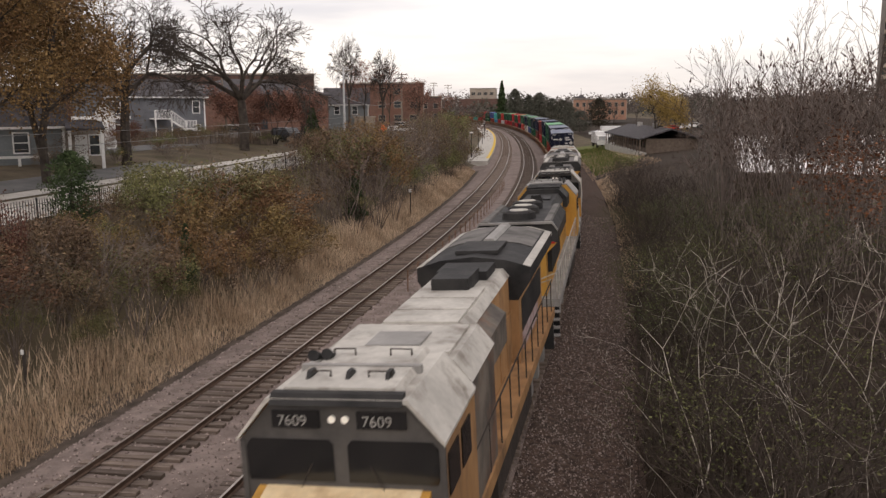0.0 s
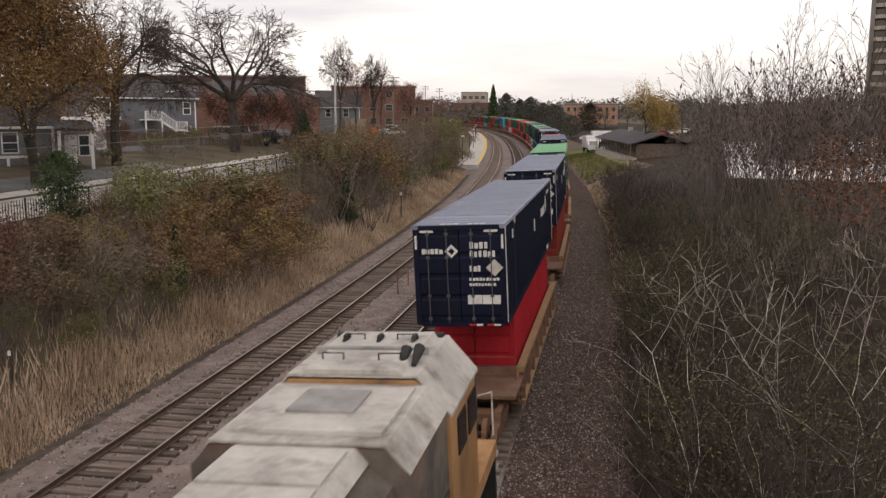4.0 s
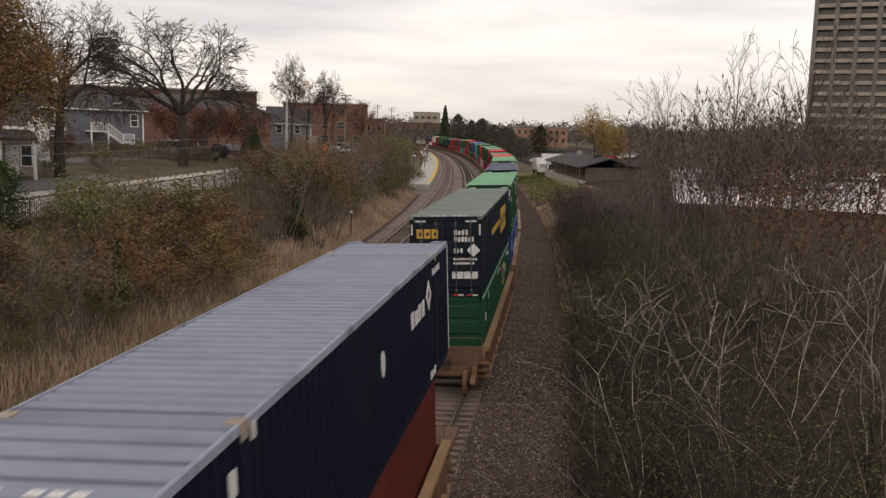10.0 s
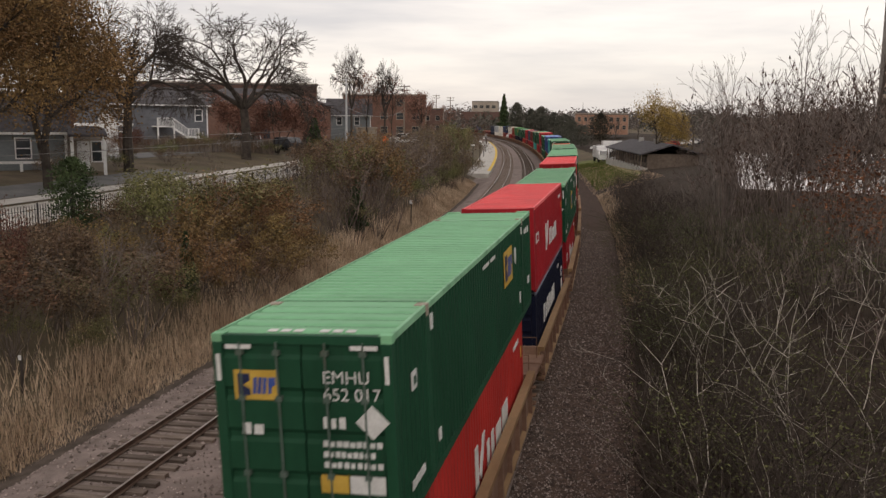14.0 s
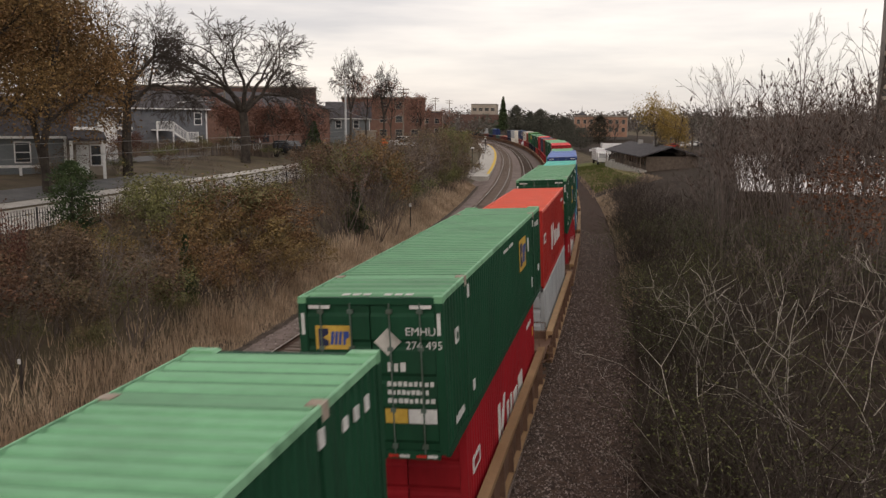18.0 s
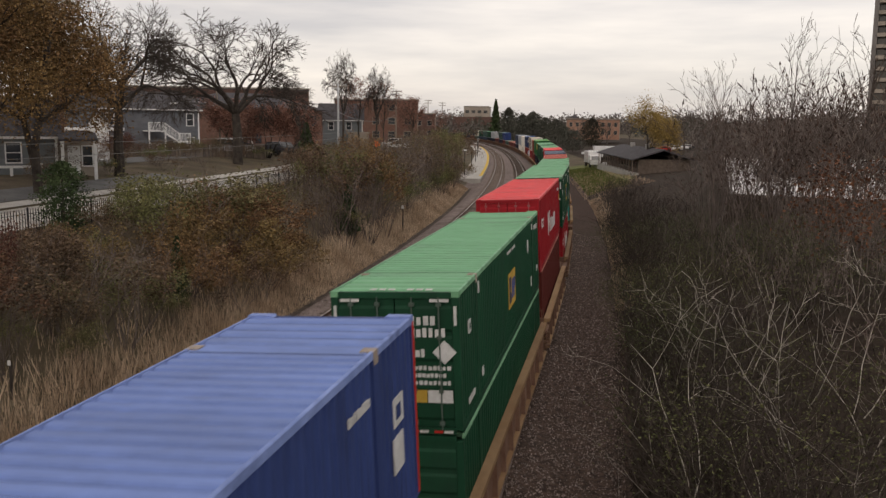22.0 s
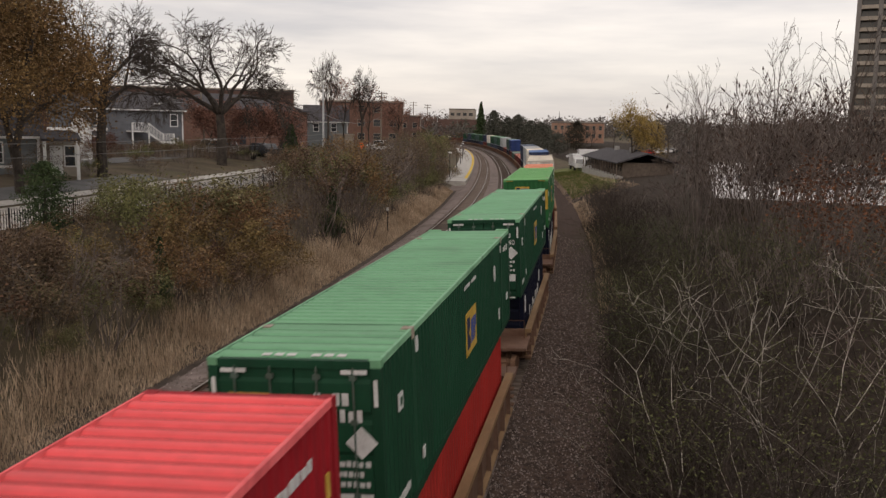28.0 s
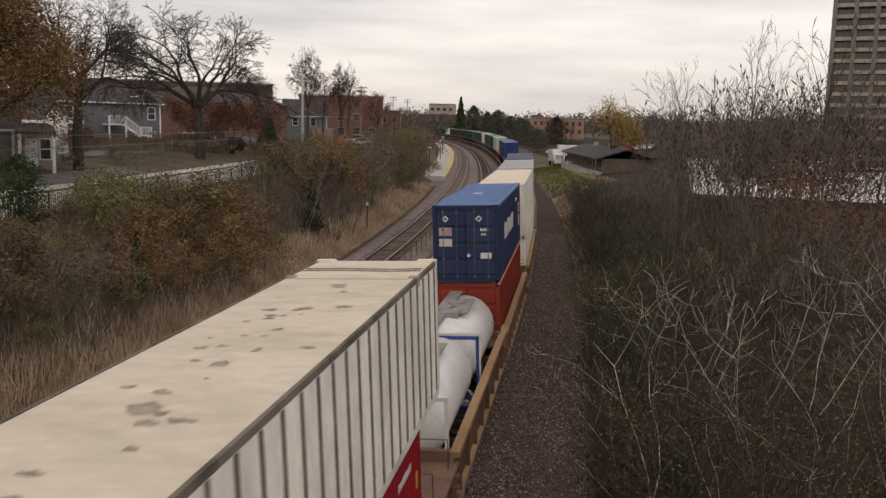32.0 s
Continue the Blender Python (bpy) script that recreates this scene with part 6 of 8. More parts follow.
for k, (x, y, top) in enumerate(((7.5, 43.4, 14.5), (10.4, 40.7, 14.4), (5.7, 49.7, 12.9), (6.8, 60.0, 13.0), (12.0, 44.0, 12.0), (9.0, 52.0, 12.2), (13.5, 40.0, 11.6), (8.6, 47.0, 12.2), (11.2, 48.0, 12.2), (14.5, 45.0, 12.0))):
    z = floor_z(x, y)
    s = (top - z) / high(TALL[k % 2])
    plant("sapling_tree", "tall thin leafless young tree above the thicket", "tree", "bare trees", TALL[k % 2], x, y, (s * 0.85, s * 0.85, s), 2.1 * k)

# ---- left bank ----
BARE = [plant_mesh(300 + k, 9, 3.2, 0.03, 2, 0.42, (0.5, 0.65), 0.06, 0.1, (2, 2), M_STEM, M_BROWNLEAF, 260, 0.045, scatter=0.2, thin=0.0075) for k in range(3)]


def leafy_set(seed, leaf, count=2600, size=0.062):
    return [plant_mesh(seed + k, 8, 3.0, 0.03, 2, 0.55, (0.6, 0.75), 0.05, 0.12, (2, 1), M_TWIG, leaf, count, size, scatter=0.22) for k in range(2)]


OLIVE, RUST, BROWN, DEEPRED = leafy_set(320, M_OLIVELEAF), leafy_set(330, M_RUSTLEAF), leafy_set(340, M_BROWNLEAF), leafy_set(350, M_REDLEAF)
BANK = {"olive": (OLIVE, 3.1, "leafy shrub with dull olive-green autumn leaves"), "rust": (RUST, 3.1, "shrub with orange-brown autumn leaves"),
        "brown": (BROWN, 3.1, "shrub with withered brown leaves"), "red": (DEEPRED, 3.1, "shrub with dark red leaves"), "bare": (BARE, 3.3, "leafless grey-brown shrub")}


def bank_shrub(kind, x, y, h, wide=1.0, seed=0):
    ms, base, lab = BANK[kind]
    k = h / (0.55 * base + 0.45 * high(ms[seed % len(ms)]))
    plant("shrub" if kind == "bare" else "bush", lab + " on the bank", "shrub", "shrubs on the bank", ms[seed % len(ms)], x, y, (k * wide * 1.1, k * wide * 1.1, k), seed * 1.7)


rl = np.random.RandomState(5)
for i in range(26):
    s = 40 + 2.3 * i + rl.uniform(-0.8, 0.8)
    x, y, a = rail_point(s, -10.6 - 1.7 * rl.rand())
    bank_shrub("bare", x, y, rl.uniform(1.8, 3.2), rl.uniform(0.45, 0.7), int(rl.randint(40)))
for i in range(150):
    s = 17 + 120 * (i + rl.rand()) / 150
    u = -5.1 - 7.3 * rl.rand()
    x, y, a = rail_point(s, u)
    v = noise.noise((s * 0.07, u * 0.12, 1.7))
    kind = "bare" if v < -0.03 else ("olive" if v < 0.10 else ("brown" if v < 0.22 else "rust"))
    if rl.rand() < 0.38:
        kind = rl.choice(["brown", "bare", "olive", "bare"])
    h = rl.uniform(2.0, 5.2) * (0.6 if u > -7.0 else 1.0) + (0.6 if s > 55 else 0) + (0.8 if kind == "bare" else 0)
    az, d = math.atan2(x, y), math.hypot(x, y)
    cap = 9.0 - d * (0.120 if az < -0.505 else (0.074 if az < -0.36 else 0.031)) - floor_z(x, y)
    bank_shrub(kind, x, y, max(min(h, cap + (0.5 if kind == "bare" else 0)), 0.9), rl.uniform(0.8, 1.3), int(rl.randint(40)))
for k, (kind, x, y, top) in enumerate((("red", -20.4, 24.0, 4.2), ("brown", -20.2, 27.5, 3.6), ("olive", -23.4, 41.9, 6.1), ("olive", -21.2, 45.3, 5.7), ("bare", -21.6, 41.0, 6.2),
                                       ("brown", -19.6, 30.2, 4.0), ("rust", -20.1, 42.8, 2.6), ("olive", -22.5, 70.0, 4.2), ("rust", -24.0, 76.3, 7.3), ("rust", -23.7, 84.7, 6.8),
                                       ("bare", -24.4, 102.1, 7.9), ("brown", -26.6, 88.0, 7.0), ("olive", -25.6, 78.0, 6.8), ("bare", -26.0, 94.0, 7.2), ("rust", -22.5, 48.0, 4.2),
                                       ("olive", -22.8, 50.5, 4.3), ("bare", -22.3, 56.0, 5.0), ("bare", -22.0, 61.0, 5.0), ("brown", -23.2, 37.0, 5.0), ("olive", -24.6, 44.6, 5.7))):
    z = floor_z(x, y)
    bank_shrub(kind, x, y, max(top - z, 1.4), 1.15, k)
for k, (kind, x, y, top, across) in enumerate((("red", -21.2, 26.3, 5.9, 2.2), ("olive", -21.4, 37.9, 6.4, 3.9), ("olive", -23.5, 38.3, 5.6, 2.8), ("rust", -20.6, 45.6, 5.3, 3.2), ("bare", -19.5, 49.2, 5.7, 3.2),
                                               ("bare", -20.0, 55.1, 6.4, 3.5), ("rust", -20.2, 70.1, 7.8, 5.4), ("olive", -21.4, 68.0, 7.0, 4.0), ("rust", -22.2, 73.0, 7.6, 4.5), ("bare", -20.4, 84.9, 7.9, 3.4),
                                               ("bare", -22.3, 107.5, 8.0, 4.3), ("olive", -25.4, 136.0, 8.1, 4.5), ("olive", -20.6, 30.0, 3.2, 3.4), ("olive", -21.3, 33.9, 3.2, 2.6), ("brown", -21.6, 29.0, 4.9, 2.6),
                                               ("rust", -21.7, 42.6, 5.2, 2.6), ("olive", -19.4, 47.3, 3.5, 2.2), ("bare", -19.9, 59.0, 4.3, 2.5), ("brown", -21.2, 38.8, 3.8, 2.3), ("red", -19.5, 41.8, 3.0, 1.4), ("bare", -20.1, 33.6, 3.6, 2.4),
                                               ("brown", -23.0, 116.0, 7.6, 4.0), ("olive", -23.9, 122.0, 7.8, 4.2), ("olive", -20.0, 25.0, 2.4, 2.6), ("brown", -19.6, 28.0, 2.4, 2.4))):
    h = top - floor_z(x, y)
    bank_shrub(kind, x, y, h * 0.88, min(max(across / h * 0.8, 0.5), 1.3), k + 11)
for k, (kind, x, y, top) in enumerate((("olive", -31.0, 147.3, 7.6), ("brown", -28.5, 132.2, 6.7), ("olive", -32.0, 162.5, 6.6), ("brown", -31.0, 155.0, 7.4), ("bare", -26.0, 118.0, 7.4),
                                       ("bare", -28.0, 124.0, 7.8), ("brown", -30.5, 140.0, 7.5), ("olive", -33.5, 170.0, 7.0), ("brown", -35.0, 182.0, 6.6))):
    z = floor_z(x, y)
    bank_shrub(kind, x, y, top - z, 1.25, k + 3)


def conifer(x, y, top, width, label="dark green pyramidal evergreen", z=None, bushy=False, material=None, name="evergreen", fine=1.0):
    z = floor_z(x, y) if z is None else z
    h = top - z
    rng = np.random.RandomState(int(abs(x * 13 + y * 7)))
    ob = thing(name, label, "tree", "evergreens", Matrix.Translation((x, y, z)))
    part("trunk", Build().tube((0, 0, -0.2), (0, 0, h * 0.96), 0.03 * h, 0.005 * h, 6), M_BARK, ob)
    n = int(3200 / fine)
    t = rng.uniform(0.03, 1.0, n) ** 0.85
    shape = np.sqrt(np.maximum(1 - (2 * t - 0.85) ** 2 / 1.35, 0.02)) if bushy else (1 - t) ** 0.8
    an = rng.uniform(0, 2 * math.pi, n)
    tiers = 0.72 + 0.28 * np.sin(t * (22 if bushy else 40) + 2.5 * np.sin(an * 2 + 1) + rng.uniform(0, 0.6, n))
    rad = shape * width * 0.5 * tiers * rng.uniform(0.35, 1.1, n) + 0.03
    pts = np.stack([rad * np.cos(an), rad * np.sin(an), t * h + rng.normal(size=n) * 0.02 * h], 1)
    v, f = leaf_quads(pts, 0.05 * h ** 0.75 * fine * (1.0 if bushy else 1.3), rng)
    part("crown", mesh_of("crown", v, f, material or M_NEEDLE), None, ob)


conifer(-19.5, 36.2, 3.7, 1.2, "small dark evergreen on the bank", fine=0.6)
conifer(-29.1, 79.9, 8.8, 2.8)
conifer(-19.7, 63.0, 4.3, 2.2, "bushy green juniper on the bank")
conifer(-24.7, 35.5, 7.1, 2.7, "bushy green pine before an iron fence", bushy=True, fine=0.45)
conifer(-56.1, 416.2, 20.5, 7.0, "tall dark spruce standing above far trees", 5.0)
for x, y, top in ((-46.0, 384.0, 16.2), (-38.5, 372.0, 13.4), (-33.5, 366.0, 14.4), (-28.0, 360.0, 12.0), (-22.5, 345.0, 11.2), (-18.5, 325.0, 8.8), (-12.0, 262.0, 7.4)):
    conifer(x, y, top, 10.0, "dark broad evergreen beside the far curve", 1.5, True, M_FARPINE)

# ---- trees behind the street ----
OAK = [plant_mesh(400 + k, 1, 9.0, 0.26, 3, 0.06, (0.85, 0.75, 0.7), 0.03, 0.09, (2, 2, 1), M_BARK, M_OAKLEAF, 29000, 0.075, scatter=0.6, thin=0.018) for k in range(2)]
for k, (x, y, top, w) in enumerate(((-32.0, 43.8, 18.0, 0.92), (-30.5, 35.5, 16.5, 0.95), (-36.8, 42.0, 19.0, 1.2), (-34.6, 47.6, 17.4, 0.95))):
    z = floor_z(x, y)
    s = (top - z) / 11.5
    plant("oak_tree", "oak with russet-brown autumn leaves", "tree", "oaks with brown leaves", OAK[k % 2], x, y, (s * w, s * w, s), 1.9 * k)


def elm_tree(seed, limbs=6, fork=2.3, reach=2.7, levels=7, thin=0.018, lean=0.0, r0=0.40, open_angle=1.12):
    """A big leafless tree: sinuous limbs leave a low fork, arch outwards and divide again and again into fine twigs."""
    rng = np.random.RandomState(seed)
    trunk, wood = [], []
    p = np.array([0.0, 0, -0.3])
    for k in range(5):
        q = p + np.array([lean * 0.5 + rng.normal() * 0.04, rng.normal() * 0.04, (fork + 0.3) / 5])
        trunk.append((p, q, r0 * (1.25 - 0.06 * k), r0 * (1.19 - 0.06 * k)))
        p = q

    def turned(d, ang):
        side = rng.normal(size=3)
        side -= d * (side @ d)
        side /= np.linalg.norm(side)
        return d * math.cos(ang) + side * math.sin(ang)

    def limb(p, d, length, r, level):
        n = 4 if level < 2 else 3
        for i in range(n):
            up = (0.10, 0.04, 0.0, -0.02, -0.04, -0.05, -0.05)[min(level, 6)]
            d = d + rng.normal(size=3) * (0.15 if level < 3 else 0.12) + np.array([lean * 0.1, 0, up])
            d /= np.linalg.norm(d)
            q = p + d * length / n
            wood.append((p, q, max(r, thin), max(r * 0.94, thin * 0.8)))
            p, r = q, r * 0.94
            if level >= 1 and level + 2 <= levels and rng.rand() < 0.27:
                limb(p, turned(d, rng.uniform(0.6, 1.0)), length * rng.uniform(0.4, 0.6), r * 0.45, level + 2)
        if level < levels:
            a = rng.uniform(0.3, 0.5)
            side = rng.normal(size=3)
            side -= d * (side @ d)
            side /= np.linalg.norm(side)
            for sg in (-1, 1):
                limb(p, d * math.cos(a) + sg * side * math.sin(a), length * rng.uniform(0.64, 0.9), r * (0.84 if sg > 0 else 0.72), level + 1)
        else:
            for _ in range(3):
                m = p + turned(d, rng.uniform(0.2, 0.7)) * rng.uniform(0.3, 0.65)
                wood.append((p, m, thin * 0.85, thin * 0.5))

    for k in range(limbs):
        a = 2 * math.pi * (k + 0.6 * rng.rand()) / limbs
        b = open_angle * rng.uniform(0.55, 1.1)
        limb(p, np.array([math.cos(a) * math.sin(b), math.sin(a) * math.sin(b), math.cos(b)]), reach * rng.uniform(0.8, 1.1), r0 * rng.uniform(0.5, 0.72), 0)
    v, f = tubes(trunk, 8)
    vs, fs, k = [], [], 0
    for group, sides in (([g for g in wood if g[2] > 0.06], 6), ([g for g in wood if g[2] <= 0.06], 3)):
        if group:
            w, g = tubes(group, sides)
            vs.append(w)
            fs.append(g + k)
            k += len(w)
    return (mesh_of("trunk", v, f, M_BARK), mesh_of("limb_mass", np.concatenate(vs), np.concatenate(fs), M_BARK)), None


def spread(meshes):
    """Width of a plant's wood."""
    xs = [v.co.x for me in meshes[0] for v in me.vertices]
    return max(xs) - min(xs)


ELM = [elm_tree(500, 6, 4.6, 2.7, 7, 0.025, 0.0, 0.42, 0.95), elm_tree(512, 5, 5.6, 2.7, 7, 0.02, 0.1, 0.42, 0.8), elm_tree(525, 5, 4.2, 2.0, 6, 0.024, 0.0, 0.26, 0.6)]
for k, (x, y, top, across, m) in enumerate(((-34.9, 77.0, 18.9, 20.5, 0), (-34.2, 55.7, 18.2, 13.0, 1), (-45.5, 142.9, 21.5, 8.5, 2), (-42.0, 152.1, 19.8, 7.5, 2), (-58.0, 150.0, 18.0, 9.0, 2))):
    z = floor_z(x, y)
    s = (top - z) / high(ELM[m])
    w = across / spread(ELM[m])
    plant("bare_tree", "large leafless tree with arching grey limbs", "tree", "bare trees", ELM[m], x, y, (w, w, s), 2.4 * k * (m != 1))
CRAB = plant_mesh(560, 4, 3.6, 0.07, 2, 0.6, (0.7, 0.8), 0.03, 0.1, (2, 2), M_BARK, M_CRAB, 6500, 0.075, scatter=0.25)
REDTWIG = plant_mesh(570, 1, 7.5, 0.14, 3, 0.05, (0.6, 0.6, 0.6), 0.03, 0.09, (2, 2, 1), M_BARK, M_CRAB, 2600, 0.1, scatter=0.3, thin=0.02)
YELLOW = plant_mesh(580, 1, 7.0, 0.2, 3, 0.03, (0.7, 0.7, 0.7), 0.03, 0.09, (2, 2, 1), M_BARK, M_YELLOWLEAF, 9000, 0.1, scatter=0.6, thin=0.02)
for x, y, top in ((-38.6, 86.0, 10.0), (-36.6, 88.5, 9.7), (-35.0, 91.0, 9.3)):
    plant("crab_apple", "low spreading tree with dull red leaves and fruit", "tree", "small trees by the street", CRAB, x, y, ((top - floor_z(x, y)) / 3.6 * 1.15,) * 2 + ((top - floor_z(x, y)) / 3.6,), x)
for x, y, top in ((-42.6, 159.4, 16.0), (-45.7, 153.3, 16.8), (-40.0, 172.0, 14.0), (-44.0, 190.0, 14.0), (-48.0, 205.0, 13.0), (-44.5, 218.0, 12.0), (-60.0, 240.0, 14.0)):
    s = (top - floor_z(x, y)) / 9.5
    plant("street_tree", "reddish-brown twiggy tree with a few dead leaves", "tree", "trees along the street", REDTWIG, x, y, (s, s, s), y)
for x, y, top, w in ((5.6, 148.0, 13.2, 0.72), (9.4, 153.0, 12.0, 0.75)):
    s = (top - floor_z(x, y)) / 9.2
    plant("yellow_tree", "tree in golden-yellow autumn leaf", "tree", "yellow trees", YELLOW, x, y, (s * w, s * w, s), y)
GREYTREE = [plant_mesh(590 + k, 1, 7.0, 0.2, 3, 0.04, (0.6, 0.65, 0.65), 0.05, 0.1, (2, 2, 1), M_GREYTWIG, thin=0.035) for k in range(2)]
for k, (x, y, top, w) in enumerate(((13.5, 150.0, 12.2, 1.2), (18.0, 165.0, 12.8, 1.2), (24.0, 160.0, 12.4, 1.3), (28.5, 172.0, 13.0, 1.2), (34.0, 165.0, 12.6, 1.3), (39.0, 175.0, 13.4, 1.3), (44.0, 168.0, 12.8, 1.2),
                                    (50.0, 178.0, 13.6, 1.3), (56.0, 172.0, 13.0, 1.3), (12.0, 176.0, 12.4, 1.2), (21.0, 185.0, 13.0, 1.3), (15.0, 196.0, 12.6, 1.3), (47.0, 190.0, 13.6, 1.3), (33.0, 190.0, 13.4, 1.3),
                                    (-2.0, 262.0, 10.6, 1.2), (4.0, 255.0, 11.0, 1.2), (9.0, 240.0, 11.4, 1.3), (-11.0, 290.0, 11.2, 1.2))):
    s = (top - floor_z(x, y)) / 9.0
    plant("bare_tree", "grey-brown leafless tree behind a car park", "tree", "far bare trees", GREYTREE[k % 2], x, y, (s * w, s * w, s), 1.7 * k)
conifer(-6.2, 250.0, 11.0, 8.0, "dark round-crowned tree before a brick building", 3.4, True, M_DARKLEAF, "round_tree")
for k in range(16):
    x, y, a = rail_point(48 + 2.6 * k, -21.8 - 1.6 * (k % 3))
    bank_shrub(("brown", "bare", "brown", "olive")[k % 4], x, y, 1.2 + 0.35 * (k % 3), 1.5, k)
for k, (x, y, h) in enumerate(((-40.6, 66.5, 2.3), (-42.0, 68.0, 2.4), (-43.0, 66.4, 2.0))):
    bank_shrub("red", x, y, h, 1.0, k)

# ---- far woods along the horizon ----
rf = np.random.RandomState(9)


def far_woods(name, x0, x1, y0, y1, count, h0, h1, material, base, label, leaf=0.6):
    pts = []
    for i in range(count):
        x, y = rf.uniform(x0, x1), rf.uniform(y0, y1)
        h = rf.uniform(h0, h1) + 1.5 * math.sin(x * 0.05)
        n = 170
        r = np.sqrt(rf.rand(n))
        an = rf.uniform(0, 2 * math.pi, n)
        w = h * rf.uniform(0.38, 0.55)
        top = h * np.sqrt(1 - 0.9 * r * r) * rf.uniform(0.82, 1.0, n)
        pts.append(np.stack([x + w * r * np.cos(an), y + w * r * np.sin(an), base + top * rf.rand(n) ** 0.6], 1))
    v, f = leaf_quads(np.concatenate(pts), leaf, rf)
    solo(name, mesh_of(name, v, f, material), None, label, "woods", kind="stuff")


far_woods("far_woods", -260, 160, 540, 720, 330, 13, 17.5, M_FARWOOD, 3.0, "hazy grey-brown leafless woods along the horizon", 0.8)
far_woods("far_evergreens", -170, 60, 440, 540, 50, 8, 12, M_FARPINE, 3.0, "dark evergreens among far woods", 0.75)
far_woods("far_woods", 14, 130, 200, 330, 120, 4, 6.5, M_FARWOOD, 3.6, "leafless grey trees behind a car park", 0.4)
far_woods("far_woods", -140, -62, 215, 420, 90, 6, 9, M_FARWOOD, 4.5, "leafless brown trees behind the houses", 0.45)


# ---- grasses ----
def blades(name, count, place, h0, h1, material, label, seed, width=0.012, bend=0.22):
    rng = np.random.RandomState(seed)
    v = np.zeros((count, 3, 3))
    for i in range(count):
        x, y, z, k = place(rng)
        h = rng.uniform(h0, h1) * k
        a = rng.uniform(0, 2 * math.pi)
        lean = rng.normal(size=2) * bend * h
        w = width * rng.uniform(0.7, 1.6) * (1 + y * 0.012)
        v[i] = ((x - w * math.cos(a), y - w * math.sin(a), z - 0.05), (x + w * math.cos(a), y + w * math.sin(a), z - 0.05), (x + lean[0], y + lean[1], z + h))
    f = np.arange(count * 3).reshape(-1, 3)
    solo(name, mesh_of(name, v.reshape(-1, 3), f, material), None, label, "grass", kind="stuff")


def on_bank(rng):
    s = 12 + 118 * rng.rand() ** 1.5
    u = -3.6 - rng.gamma(2.4, 0.5)
    u = max(u, -8.0)
    x, y, a = rail_point(s, u)
    clump = 0.55 + 0.75 * (noise.noise((s * 0.35, u * 0.6, 5.0)) + 0.5)
    return x, y, ground_z(s, u), max(clump, 0.25) * float(np.interp(u, [-5.6, -4.8, -3.6], [1.0, 0.6, 0.2]))


def right_verge(rng):
    s = 45 + 120 * rng.rand() ** 1.1
    u = 13.0 + rng.gamma(1.5, 0.5) if s < 112 else 12.6 + rng.rand() * 9
    x, y, a = rail_point(s, u)
    return x, y, ground_z(s, u), 0.6 + 0.5 * noise.noise((s * 0.4, u, 2.0))


def lawn(rng):
    s = 118 + 60 * rng.rand()
    u = 13.4 + rng.rand() * 6
    x, y, a = rail_point(s, u)
    return x, y, ground_z(s, u), 0.5


def thicket_floor(rng):
    s = 13 + 75 * rng.rand() ** 1.6
    u = 12.9 + rng.gamma(1.3, 2.6)
    x, y, a = rail_point(s, u)
    return x, y, ground_z(s, u), 0.45 + 0.55 * min((u - 12.7) / 2.0, 1.0)


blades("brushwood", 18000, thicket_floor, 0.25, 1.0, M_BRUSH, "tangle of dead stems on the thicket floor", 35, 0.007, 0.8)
blades("bleached_stems", 350, thicket_floor, 0.7, 2.2, M_PALETWIG, "scattered bleached stems in the thicket", 36, 0.006, 0.55)
blades("dry_grass", 52000, on_bank, 0.35, 1.1, M_GRASS, "tall dry straw-coloured grass along the bank", 31)
blades("verge_weeds", 9000, right_verge, 0.2, 0.6, M_GRASS, "low withered weeds at the edge of the thicket", 32)
blades("lawn_grass", 9000, lawn, 0.25, 0.6, M_GREENGRASS, "short green and tan grass beside the line", 33, 0.02)


# ---- street, platform and town ----
def strip(name, u0, u1, s0, s1, dz, material, label, category, cols=6, step=3.0):
    b = Build()
    ss, us = np.arange(s0, s1 + step, step), np.linspace(u0, u1, cols)
    for s in ss:
        for u in us:
            x, y, a = rail_point(s, float(u))
            b.v.append((x, y, ground_z(s, float(u)) + dz))
    n = cols
    for i in range(len(ss) - 1):
        for j in range(n - 1):
            b.f.append((i * n + j, i * n + j + 1, (i + 1) * n + j + 1, (i + 1) * n + j))
    return solo(name, b, material, label, category, kind="structure")


# Street takes a pale colour to stand in for the sky's reflection.
strip("road", -16.5, -13.25, -20, 150, 0.03, M_CONCRETE, "pale street along the cutting top, sky reflection in its colour", "road", 10)
strip("car_park", -21.2, -18.4, -20, 60, 0.03, M_ASPHALT, "dark asphalt parking strip before a house", "car park", 6)
strip("pavement", -18.2, -17.3, -20, 130, 0.05, M_CONCRETE, "pale concrete footpath along the street", "pavement", 5)
strip("car_park", -33, -27.5, 62, 110, 0.04, M_ASPHALT, "asphalt car park before brick flats", "car park", 6)
solo("car_park", Build().add([(8.5, 66, 4.25), (34, 60, 4.25), (70, 70, 4.3), (70, 146, 4.3), (17.5, 146, 4.25), (8.5, 66, 1.0), (34, 60, 1.0), (70, 70, 1.0), (70, 146, 1.0), (17.5, 146, 1.0)], [(0, 1, 2, 3, 4)]), M_PALELOT, "pale raised car park behind the thicket", "car park", kind="structure")
solo("retaining_bank", Build().add([(8.5, 66, 4.24), (34, 60, 4.24), (70, 70, 4.29), (70, 146, 4.29), (17.5, 146, 4.24), (7.5, 64, 1.0), (34, 57, 1.0), (71, 69, 1.0), (71, 147, 1.0), (16.5, 147, 1.0)], [(0, 5, 6, 1), (1, 6, 7, 2), (2, 7, 8, 3), (3, 8, 9, 4), (4, 9, 5, 0)]), M_LITTER, "dark earth bank below a raised car park", "bank", kind="structure")
